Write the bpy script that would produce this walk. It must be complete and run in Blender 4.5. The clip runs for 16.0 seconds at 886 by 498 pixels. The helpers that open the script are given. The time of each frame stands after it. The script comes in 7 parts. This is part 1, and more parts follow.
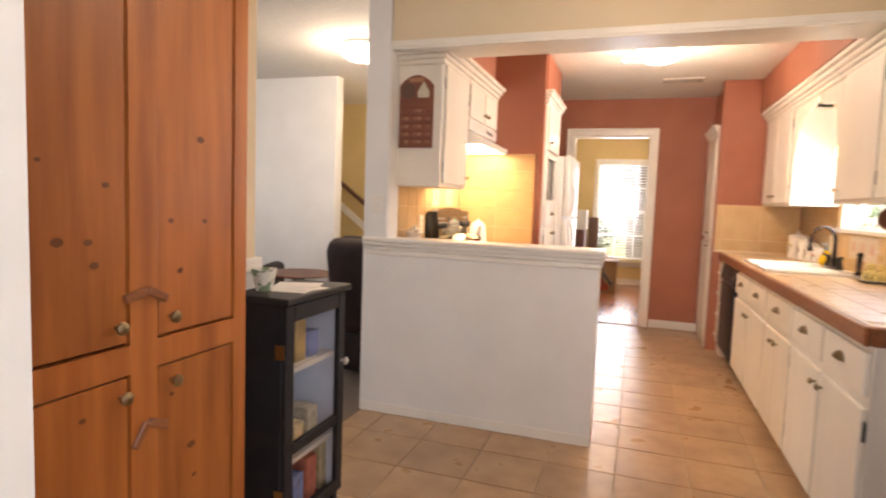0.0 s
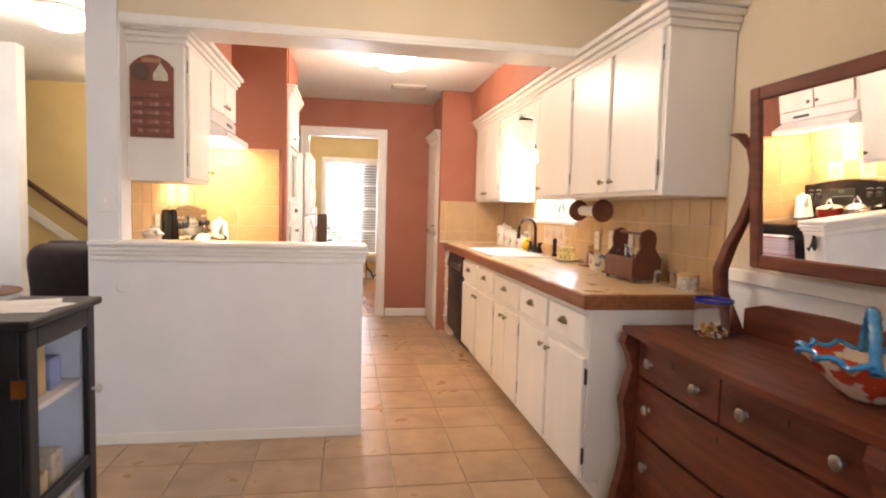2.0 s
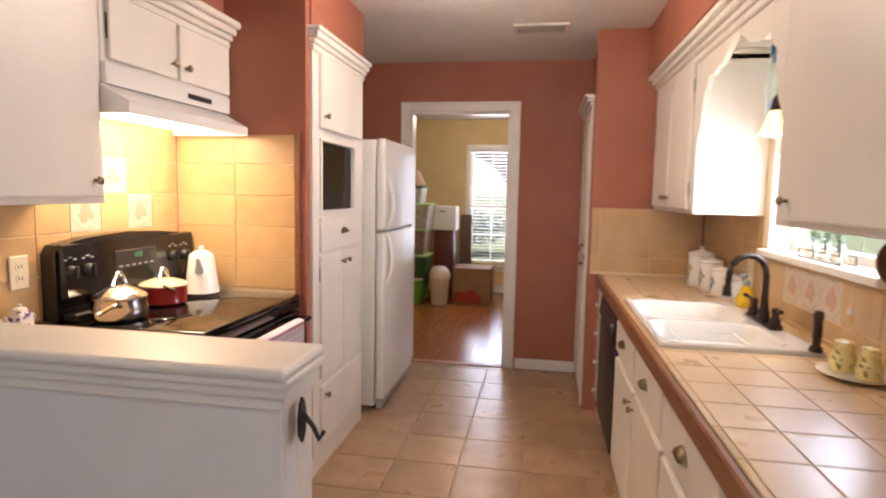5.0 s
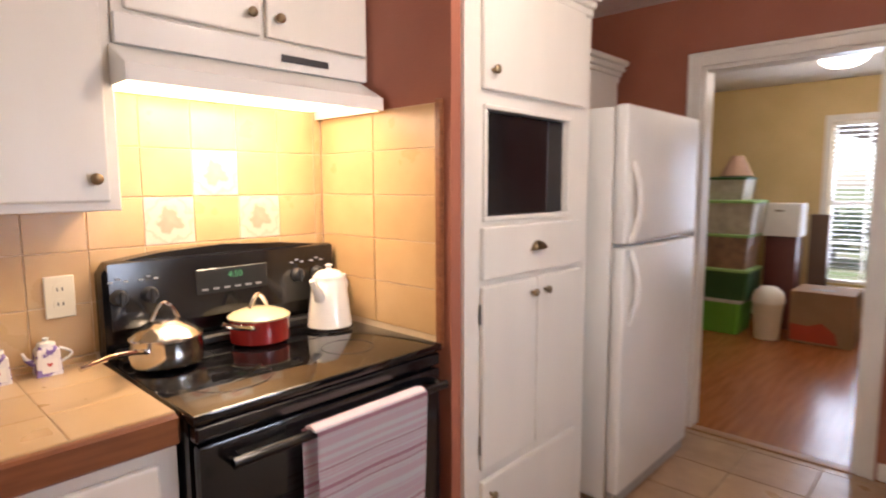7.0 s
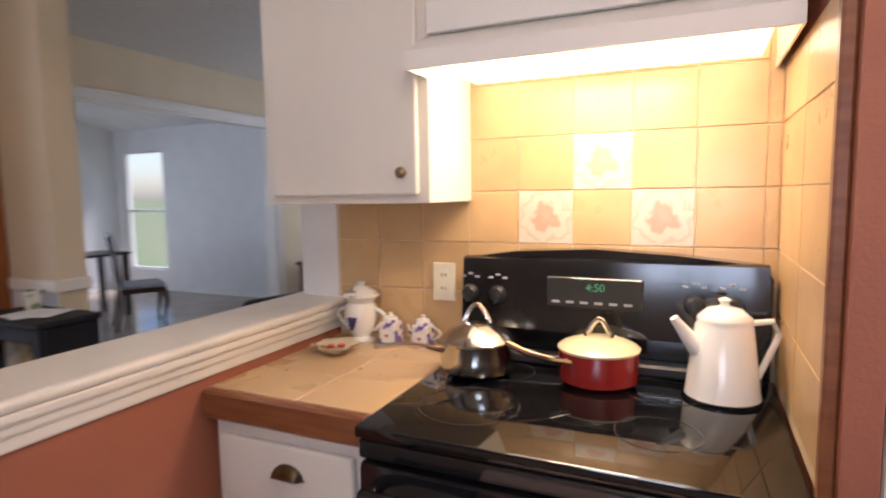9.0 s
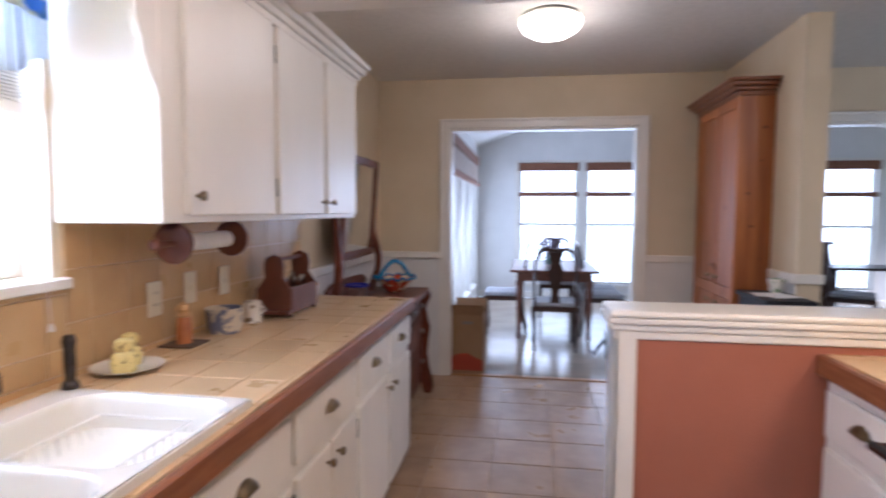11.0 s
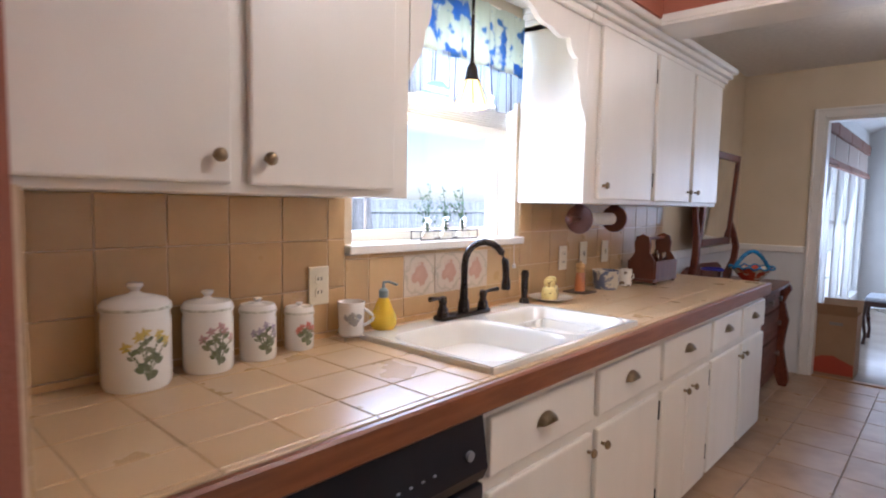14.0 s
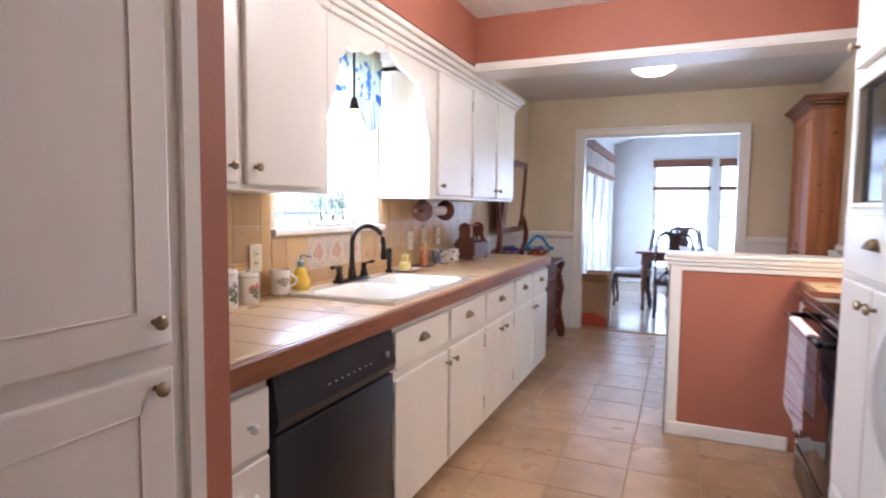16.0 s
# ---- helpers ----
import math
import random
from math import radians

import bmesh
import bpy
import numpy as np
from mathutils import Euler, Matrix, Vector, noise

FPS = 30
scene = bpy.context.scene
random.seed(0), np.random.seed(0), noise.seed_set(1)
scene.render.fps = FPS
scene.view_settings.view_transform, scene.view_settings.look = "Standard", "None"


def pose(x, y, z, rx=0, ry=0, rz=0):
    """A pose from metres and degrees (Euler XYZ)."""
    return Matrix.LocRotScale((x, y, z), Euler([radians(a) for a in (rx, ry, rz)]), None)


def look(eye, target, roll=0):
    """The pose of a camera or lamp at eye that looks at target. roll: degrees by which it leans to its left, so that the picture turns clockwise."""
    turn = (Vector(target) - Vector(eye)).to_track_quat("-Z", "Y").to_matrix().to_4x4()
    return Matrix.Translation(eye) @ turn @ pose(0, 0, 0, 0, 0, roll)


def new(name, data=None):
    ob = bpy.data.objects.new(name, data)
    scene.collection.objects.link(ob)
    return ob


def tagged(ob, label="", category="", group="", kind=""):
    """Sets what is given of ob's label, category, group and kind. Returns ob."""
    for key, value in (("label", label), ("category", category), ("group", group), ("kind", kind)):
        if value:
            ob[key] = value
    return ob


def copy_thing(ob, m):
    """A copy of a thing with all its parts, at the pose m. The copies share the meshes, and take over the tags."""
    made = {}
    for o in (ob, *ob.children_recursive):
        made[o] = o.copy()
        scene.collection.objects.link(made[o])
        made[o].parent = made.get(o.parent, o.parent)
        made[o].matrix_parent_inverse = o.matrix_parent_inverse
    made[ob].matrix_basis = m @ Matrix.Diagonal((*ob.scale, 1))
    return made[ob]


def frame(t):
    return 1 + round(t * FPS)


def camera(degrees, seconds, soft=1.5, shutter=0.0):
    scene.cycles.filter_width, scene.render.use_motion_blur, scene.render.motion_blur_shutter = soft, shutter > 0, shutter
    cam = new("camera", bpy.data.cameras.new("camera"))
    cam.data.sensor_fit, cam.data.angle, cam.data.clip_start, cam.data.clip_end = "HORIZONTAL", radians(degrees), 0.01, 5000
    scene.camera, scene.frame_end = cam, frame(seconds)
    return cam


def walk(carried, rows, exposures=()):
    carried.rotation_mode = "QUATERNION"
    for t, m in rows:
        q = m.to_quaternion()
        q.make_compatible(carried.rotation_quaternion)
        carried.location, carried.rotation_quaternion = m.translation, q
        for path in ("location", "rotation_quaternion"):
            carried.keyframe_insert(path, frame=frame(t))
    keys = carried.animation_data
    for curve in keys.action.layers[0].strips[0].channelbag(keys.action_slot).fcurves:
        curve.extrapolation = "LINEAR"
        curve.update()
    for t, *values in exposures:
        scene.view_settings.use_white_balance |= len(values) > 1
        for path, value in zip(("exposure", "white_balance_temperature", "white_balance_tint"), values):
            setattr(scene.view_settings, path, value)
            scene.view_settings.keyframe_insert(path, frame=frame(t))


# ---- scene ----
cam = camera(76.2, 16.0, 2.0, 0.4)
PATH = [
    (0, (-1.378, -3.045, 1.272), (-2.019, -1.157, 1.109), 2.1),
    (0.5, (-1.417, -3.15, 1.255), (-1.741, -1.182, 1.107), 1.7),
    (1, (-1.521, -3.24, 1.244), (-1.516, -1.245, 1.104), 1.8),
    (1.5, (-1.59, -3.224, 1.256), (-1.353, -1.243, 1.121), 1.7),
    (2, (-1.633, -3.089, 1.259), (-1.298, -1.122, 1.119), 1.6),
    (2.5, (-1.618, -2.8, 1.27), (-1.291, -0.832, 1.121), 1.6),
    (3, (-1.576, -2.456, 1.3), (-1.335, -0.477, 1.141), 1.4),
    (5.3, (-0.944, -0.917, 1.428), (-1.453, 1.006, 1.22), 0.7),
    (5.5, (-0.912, -0.802, 1.421), (-1.55, 1.083, 1.218), 0.4),
    (6, (-0.897, -0.541, 1.416), (-1.801, 1.232, 1.211), 0.3),
    (6.5, (-0.901, -0.219, 1.407), (-2.03, 1.418, 1.196), 0.1),
    (7, (-0.944, 0.132, 1.424), (-2.304, 1.582, 1.201), -0.2),
    (7.5, (-1.087, 0.393, 1.38), (-2.792, 1.42, 1.183), -0.4),
    (8, (-1.175, 0.644, 1.39), (-3.109, 1.107, 1.177), -0.8),
    (8.2, (-1.197, 0.733, 1.392), (-3.175, 0.944, 1.18), -0.7),
    (10.5, (-1.23, 2.053, 1.378), (-1.558, 0.084, 1.245), -0.5),
    (11, (-1.248, 2.097, 1.38), (-0.95, 0.124, 1.248), 0.3),
    (11.5, (-1.276, 2.096, 1.367), (-0.401, 0.302, 1.241), 0.3),
    (12, (-1.276, 2.129, 1.378), (-0.04, 0.564, 1.232), 0.9),
    (12.5, (-1.299, 2.163, 1.379), (0.09, 0.732, 1.218), 1.0),
    (13, (-1.31, 2.331, 1.359), (0.097, 0.919, 1.2), 0.9),
    (13.5, (-1.331, 2.55, 1.328), (0.053, 1.115, 1.17), 1.0),
    (14, (-1.422, 2.791, 1.333), (-0.079, 1.318, 1.174), 1.1),
    (14.5, (-1.472, 3.008, 1.299), (-0.172, 1.496, 1.141), 1.1),
    (15, (-1.549, 3.247, 1.293), (-0.379, 1.633, 1.139), 0.9),
    (15.5, (-1.602, 3.441, 1.285), (-0.623, 1.703, 1.135), 0.6),
    (16, (-1.613, 3.607, 1.299), (-0.832, 1.772, 1.151), 0.6),
]
EXPOSURES = [(0.0, 1.50, 7300, 23), (1.0, 1.72, 7000, 23), (2.0, 1.70, 6750, 22), (3.0, 1.52, 6600, 22), (5.5, 0.86, 6250, 22), (6.5, 0.96, 6150, 22), (7.2, 0.75, 6100, 22), (8.0, 0.38, 6050, 22), (10.5, 0.76, 5350, 22), (11.2, 0.86, 5250, 21), (12.5, 0.48, 5050, 20), (14.0, 0.78, 5250, 19), (15.0, 1.14, 5250, 18), (16.0, 1.30, 5150, 18)]
walk(cam, [(t, look(eye, target, roll)) for t, eye, target, roll in PATH], EXPOSURES)

# ---- world and lights ----
world = bpy.data.worlds.new("sky")
scene.world = world
world.use_nodes = True
wn = world.node_tree.nodes
sky = wn.new("ShaderNodeTexSky")
sky.sky_type = "NISHITA"
sky.sun_disc = False
sky.sun_elevation, sky.sun_rotation = radians(56), radians(-66)
sky.air_density, sky.dust_density = 1.0, 1.2
wn["Background"].inputs["Strength"].default_value = 0.15
world.node_tree.links.new(sky.outputs["Color"], wn["Background"].inputs["Color"])

sun = new("sun", bpy.data.lights.new("sun", "SUN"))
sun.data.energy, sun.data.angle, sun.data.color = 5.0, radians(15), (1, 0.98, 0.96)
sun.matrix_world = look((-18, 8, 30), (0, 0, 0))


def area(name, eye, target, w, h, power, color):
    lamp = new(name, bpy.data.lights.new(name, "AREA"))
    lamp.data.shape, lamp.data.size, lamp.data.size_y = "RECTANGLE", w, h
    lamp.data.energy, lamp.data.color = power, color
    lamp.matrix_world = look(eye, target)
    return lamp


def bulb(name, place, power, color, radius=0.05):
    lamp = new(name, bpy.data.lights.new(name, "POINT"))
    lamp.data.energy, lamp.data.color, lamp.data.shadow_soft_size = power, color, radius
    lamp.location = place
    return lamp


DAY = (0.80, 0.90, 1.0)
WARM = (1.0, 0.72, 0.42)
area("daylight_kitchen_window", (0.22, 1.2, 1.62), (-2, 1.2, 1.2), 0.85, 0.8, 18.9, DAY)
area("daylight_sunroom_side", (-0.40, -4.6, 1.3), (-3, -4.6, 1.0), 3.4, 1.7, 24.5, DAY)
area("daylight_sunroom_end", (-1.9, -7.0, 1.4), (-1.9, -3, 1.0), 2.6, 1.4, 17.0, DAY)
area("daylight_living", (-6.4, -1.0, 1.5), (-3, -0.6, 1.2), 1.8, 1.4, 15.0, DAY)
area("daylight_bedroom", (-1.85, 7.1, 1.35), (-1.9, 3, 1.0), 1.0, 1.5, 27.0, DAY)
bulb("kitchen_ceiling_bulb", (-1.29, 1.40, 2.30), 14.2, (1.0, 0.84, 0.64), 0.1)
bulb("nook_ceiling_bulb", (-1.35, -1.13, 2.30), 4.6, (1.0, 0.86, 0.68), 0.1)
bulb("bedroom_ceiling_bulb", (-1.77, 5.60, 2.30), 10.8, (1.0, 0.86, 0.66), 0.1)
# Unseen fill light added to brighten the stair hall; no fixture stands there.
bulb("hall_ceiling_bulb", (-3.6, 2.7, 2.25), 6.3, (1.0, 0.84, 0.60), 0.1)
bulb("living_ceiling_bulb", (-3.45, 0.95, 2.30), 9.9, (1.0, 0.88, 0.70), 0.1)
area("hood_bulb", (-2.55, 0.99, 1.676), (-2.57, 0.99, 0), 0.34, 0.16, 3.5, (1.0, 0.75, 0.46))
bulb("pendant_bulb", (-0.15, 1.265, 1.690), 1.9, (1.0, 0.74, 0.42), 0.02)

# ---- materials ----
MATS = {}


def mat(name, color, rough=0.5, metal=0.0, color2=None, scale=8.0, bump=0.0, bscale=60.0, spec=0.5, coat=0.0,
        stretch=(1, 1, 1), emit=None, strength=0.0, detail=4.0, rough_var=0.08, random_amt=0.0, contrast=(0.35, 0.65)):
    """A node material: two colours mixed by noise, with rough variation, fine bump and, for pieces, a random shade."""
    if name in MATS:
        return MATS[name]
    m = bpy.data.materials.new(name)
    m.use_nodes = True
    nt = m.node_tree
    b = nt.nodes["Principled BSDF"]
    b.inputs["Roughness"].default_value = rough
    b.inputs["Metallic"].default_value = metal
    b.inputs["Specular IOR Level"].default_value = spec
    b.inputs["Coat Weight"].default_value = coat
    b.inputs["Coat Roughness"].default_value = 0.1
    tc = nt.nodes.new("ShaderNodeTexCoord")
    mp = nt.nodes.new("ShaderNodeMapping")
    mp.inputs["Scale"].default_value = stretch
    nt.links.new(tc.outputs["Object"], mp.inputs["Vector"])
    n1 = nt.nodes.new("ShaderNodeTexNoise")
    n1.inputs["Scale"].default_value, n1.inputs["Detail"].default_value = scale, detail
    nt.links.new(mp.outputs["Vector"], n1.inputs["Vector"])
    ramp = nt.nodes.new("ShaderNodeMapRange")
    ramp.inputs["From Min"].default_value, ramp.inputs["From Max"].default_value = contrast
    nt.links.new(n1.outputs["Fac"], ramp.inputs["Value"])
    mix = nt.nodes.new("ShaderNodeMix")
    mix.data_type = "RGBA"
    c2 = color2 or tuple(c * 0.88 for c in color)
    mix.inputs["A"].default_value = (*color, 1)
    mix.inputs["B"].default_value = (*c2, 1)
    nt.links.new(ramp.outputs["Result"], mix.inputs["Factor"])
    out = mix.outputs["Result"]
    if random_amt:
        info = nt.nodes.new("ShaderNodeObjectInfo")
        rr = nt.nodes.new("ShaderNodeMapRange")
        rr.inputs["To Min"].default_value, rr.inputs["To Max"].default_value = 1 - random_amt, 1 + random_amt
        nt.links.new(info.outputs["Random"], rr.inputs["Value"])
        hsv = nt.nodes.new("ShaderNodeHueSaturation")
        nt.links.new(rr.outputs["Result"], hsv.inputs["Value"])
        nt.links.new(out, hsv.inputs["Color"])
        out = hsv.outputs["Color"]
        shift = nt.nodes.new("ShaderNodeVectorMath")
        shift.operation = "ADD"
        comb = nt.nodes.new("ShaderNodeMath")
        comb.operation = "MULTIPLY"
        comb.inputs[1].default_value = 37.0
        nt.links.new(info.outputs["Random"], comb.inputs[0])
        nt.links.new(mp.outputs["Vector"], shift.inputs[0])
        nt.links.new(comb.outputs["Value"], shift.inputs[1])
        nt.links.new(shift.outputs["Vector"], n1.inputs["Vector"])
    nt.links.new(out, b.inputs["Base Color"])
    n2 = nt.nodes.new("ShaderNodeTexNoise")
    n2.inputs["Scale"].default_value, n2.inputs["Detail"].default_value = bscale, 3
    nt.links.new(mp.outputs["Vector"], n2.inputs["Vector"])
    if rough_var and metal < 0.9:
        rv = nt.nodes.new("ShaderNodeMapRange")
        rv.inputs["To Min"].default_value, rv.inputs["To Max"].default_value = max(0, rough - rough_var), min(1, rough + rough_var)
        nt.links.new(n1.outputs["Fac"], rv.inputs["Value"])
        nt.links.new(rv.outputs["Result"], b.inputs["Roughness"])
    if bump:
        bp = nt.nodes.new("ShaderNodeBump")
        bp.inputs["Strength"].default_value, bp.inputs["Distance"].default_value = bump, 0.01
        nt.links.new(n2.outputs["Fac"], bp.inputs["Height"])
        nt.links.new(bp.outputs["Normal"], b.inputs["Normal"])
    if emit:
        b.inputs["Emission Color"].default_value = (*emit, 1)
        b.inputs["Emission Strength"].default_value = strength
    MATS[name] = m
    return m


def glass(name, color=(1, 1, 1), rough=0.0):
    m = bpy.data.materials.new(name)
    m.use_nodes = True
    b = m.node_tree.nodes["Principled BSDF"]
    b.inputs["Base Color"].default_value = (*color, 1)
    b.inputs["Roughness"].default_value = rough
    b.inputs["Transmission Weight"].default_value = 1.0
    b.inputs["IOR"].default_value = 1.45
    MATS[name] = m
    return m


def pane_glass(name):
    """Thin window pane: clear with a faint gloss."""
    m = bpy.data.materials.new(name)
    m.use_nodes = True
    nt = m.node_tree
    nt.nodes.remove(nt.nodes["Principled BSDF"])
    tr, gl, mx = nt.nodes.new("ShaderNodeBsdfTransparent"), nt.nodes.new("ShaderNodeBsdfGlossy"), nt.nodes.new("ShaderNodeMixShader")
    gl.inputs["Roughness"].default_value = 0.02
    mx.inputs["Fac"].default_value = 0.035
    nt.links.new(tr.outputs["BSDF"], mx.inputs[1])
    nt.links.new(gl.outputs["BSDF"], mx.inputs[2])
    nt.links.new(mx.outputs["Shader"], nt.nodes["Material Output"].inputs["Surface"])
    MATS[name] = m
    return m


CREAM = mat("cream_wall_paint", (0.70, 0.59, 0.42), 0.75, color2=(0.66, 0.55, 0.38), scale=3, bump=0.15, bscale=140)
RUST = mat("rust_wall_paint", (0.38, 0.135, 0.078), 0.6, color2=(0.35, 0.12, 0.068), scale=3, bump=0.15, bscale=140)
YELLOW = mat("yellow_wall_paint", (0.68, 0.52, 0.25), 0.75, color2=(0.63, 0.48, 0.22), scale=3, bump=0.15, bscale=140)
WHITE_WALL = mat("white_wall_paint", (0.77, 0.76, 0.74), 0.6, color2=(0.73, 0.72, 0.70), scale=4, bump=0.15, bscale=140)
CEILING = mat("ceiling_paint", (0.76, 0.73, 0.68), 0.9, color2=(0.71, 0.68, 0.63), scale=30, bump=0.6, bscale=90)
TRIM = mat("white_trim_paint", (0.80, 0.77, 0.71), 0.35, color2=(0.76, 0.73, 0.67), scale=6, bump=0.05, bscale=50)
CAB = mat("cabinet_white_paint", (0.80, 0.76, 0.68), 0.35, color2=(0.755, 0.715, 0.635), scale=5, bump=0.03, bscale=30, stretch=(1, 1, 0.25))
# Shade colour for the openings painted on the cartons.
HOLE_SHADE = mat("carton_hole_shade", (0.25, 0.22, 0.18), 0.7)
GROUT = mat("grey_brown_grout", (0.50, 0.375, 0.25), 0.9, scale=20, bump=0.3)
FLOOR_TILE = mat("tan_floor_tile", (0.50, 0.325, 0.185), 0.30, color2=(0.30, 0.185, 0.105), scale=6.5, bump=0.03, bscale=25, random_amt=0.09, detail=6, contrast=(0.22, 0.85))
WALL_TILE = mat("tan_wall_tile", (0.60, 0.405, 0.195), 0.3, color2=(0.49, 0.310, 0.140), contrast=(0.25, 0.8), scale=7, bump=0.02, bscale=30, random_amt=0.06, detail=6)
COUNTER_GROUT = mat("grey_tan_grout", (0.52, 0.385, 0.24), 0.9, scale=20, bump=0.2)
COUNTER_TILE = mat("beige_counter_tile", (0.61, 0.435, 0.245), 0.28, color2=(0.55, 0.375, 0.195), scale=6, bump=0.004, bscale=30, random_amt=0.05, detail=4, contrast=(0.2, 0.85), rough_var=0.02)
WALL_GROUT = mat("tan_grout", (0.76, 0.60, 0.39), 0.9, scale=20, bump=0.2)
OAK_EDGE = mat("red_brown_oak_edge", (0.26, 0.095, 0.036), 0.35, color2=(0.19, 0.062, 0.022), scale=10, bump=0.1, bscale=40, stretch=(6, 0.6, 6))
PINE = mat("orange_pine", (0.46, 0.150, 0.034), 0.40, color2=(0.24, 0.064, 0.014), scale=4.5, bump=0.08, bscale=40, stretch=(4, 4, 0.35), detail=5, random_amt=0.16, contrast=(0.30, 0.75))
# Dark tone for the knots and for the shade painted behind the door gaps.
KNOT_GAP_DARK = mat("pine_knot_and_gap_shade", (0.14, 0.045, 0.015), 0.5)
WALNUT = mat("dark_red_walnut", (0.150, 0.036, 0.015), 0.42, color2=(0.085, 0.020, 0.009), scale=7, bump=0.06, bscale=30, stretch=(4, 0.5, 4), coat=0.08, spec=0.35)
BLACK_PAINT = mat("black_paint", (0.010, 0.010, 0.013), 0.55, color2=(0.018, 0.018, 0.021), scale=10, bump=0.05, spec=0.3)
BLACK_GLOSS = mat("black_enamel", (0.006, 0.006, 0.008), 0.12, color2=(0.012, 0.012, 0.013), scale=6, spec=0.6)
BLACK_GLASS = mat("black_ceramic_glass", (0.006, 0.006, 0.007), 0.05, scale=6, spec=0.7, rough_var=0.02)
BLACK_PLASTIC = mat("black_plastic", (0.02, 0.02, 0.022), 0.45, scale=10)
STEEL = mat("stainless_steel", (0.62, 0.60, 0.57), 0.16, 1.0, scale=20)
CHROME = mat("chrome", (0.75, 0.74, 0.72), 0.08, 1.0)
PEWTER = mat("antique_brass", (0.36, 0.28, 0.17), 0.32, 1.0, color2=(0.22, 0.16, 0.09), scale=40)
BRONZE = mat("dark_bronze", (0.030, 0.023, 0.020), 0.25, 0.6, color2=(0.05, 0.036, 0.028), scale=20)
IRON = mat("black_iron", (0.02, 0.018, 0.017), 0.5, 0.3, scale=20)
ENAMEL = mat("white_enamel", (0.82, 0.80, 0.75), 0.15, scale=3, color2=(0.80, 0.78, 0.73), coat=0.3)
FRIDGE_W = mat("fridge_white", (0.80, 0.78, 0.73), 0.35, color2=(0.77, 0.75, 0.70), scale=4, bump=0.12, bscale=300)
CERAMIC = mat("white_ceramic", (0.82, 0.80, 0.75), 0.15, scale=3, color2=(0.79, 0.77, 0.72))
RED_ENAMEL = mat("red_enamel", (0.32, 0.022, 0.018), 0.15, color2=(0.27, 0.018, 0.014), scale=4, coat=0.4)
LEATHER = mat("dark_brown_leather", (0.022, 0.010, 0.009), 0.6, color2=(0.014, 0.006, 0.005), scale=8, bump=0.3, bscale=60, spec=0.25)
LAMINATE = mat("laminate_floor", (0.42, 0.155, 0.05), 0.22, color2=(0.30, 0.10, 0.03), scale=5, bump=0.02, bscale=30, stretch=(6, 0.5, 1), random_amt=0.10)
SUN_FLOOR = mat("pale_polished_floor", (0.36, 0.29, 0.22), 0.16, color2=(0.29, 0.23, 0.17), scale=3, bump=0.02, bscale=20, random_amt=0.05)
CARPET = mat("grey_brown_carpet", (0.20, 0.15, 0.11), 0.95, scale=40, bump=0.6, bscale=200)
PLATE = mat("ivory_plastic", (0.74, 0.68, 0.52), 0.4, scale=5, color2=(0.72, 0.66, 0.50))
CARDBOARD = mat("cardboard", (0.33, 0.20, 0.105), 0.8, color2=(0.29, 0.17, 0.085), scale=5, bump=0.1)
RED_PRINT = mat("red_orange_print", (0.40, 0.055, 0.02), 0.7, scale=5)
MIRROR = mat("mirror_glass", (0.9, 0.9, 0.9), 0.01, 1.0, rough_var=0)
PAPER = mat("white_paper", (0.80, 0.79, 0.76), 0.8, scale=5)
GLASS = glass("clear_glass")
PANE = pane_glass("window_pane_glass")
LAMP_GLASS = mat("lit_frosted_glass", (0.9, 0.85, 0.75), 0.4, emit=(1.0, 0.88, 0.68), strength=4.5)


def print_tile():
    """Pale tile with a fruit motif: a rosy round in the middle and green leaves in the corners."""
    m = bpy.data.materials.new("fruit_print_tile")
    m.use_nodes = True
    nt = m.node_tree
    b = nt.nodes["Principled BSDF"]
    b.inputs["Roughness"].default_value = 0.3
    tc = nt.nodes.new("ShaderNodeTexCoord")
    ln = nt.nodes.new("ShaderNodeVectorMath")
    ln.operation = "LENGTH"
    nz = nt.nodes.new("ShaderNodeTexNoise")
    nz.inputs["Scale"].default_value, nz.inputs["Detail"].default_value = 30, 4
    nt.links.new(tc.outputs["Object"], ln.inputs[0])
    nt.links.new(tc.outputs["Object"], nz.inputs["Vector"])
    ad = nt.nodes.new("ShaderNodeMath")
    ad.operation = "MULTIPLY_ADD"
    ad.inputs[1].default_value = 0.065
    nt.links.new(nz.outputs["Fac"], ad.inputs[0])
    nt.links.new(ln.outputs["Value"], ad.inputs[2])
    cr = nt.nodes.new("ShaderNodeValToRGB")
    e = cr.color_ramp.elements
    e[0].position, e[0].color = 0.0, (0.64, 0.42, 0.30, 1)
    e[1].position, e[1].color = 0.064, (0.54, 0.31, 0.22, 1)
    for p_, c_ in ((0.072, (0.64, 0.54, 0.43, 1)), (0.094, (0.64, 0.54, 0.43, 1)), (0.100, (0.46, 0.40, 0.28, 1)), (0.108, (0.64, 0.54, 0.43, 1))):
        q = e.new(p_)
        q.color = c_
    nt.links.new(ad.outputs["Value"], cr.inputs["Fac"])
    nt.links.new(cr.outputs["Color"], b.inputs["Base Color"])
    return m


PRINT_TILE = print_tile()

# ---- building helpers ----


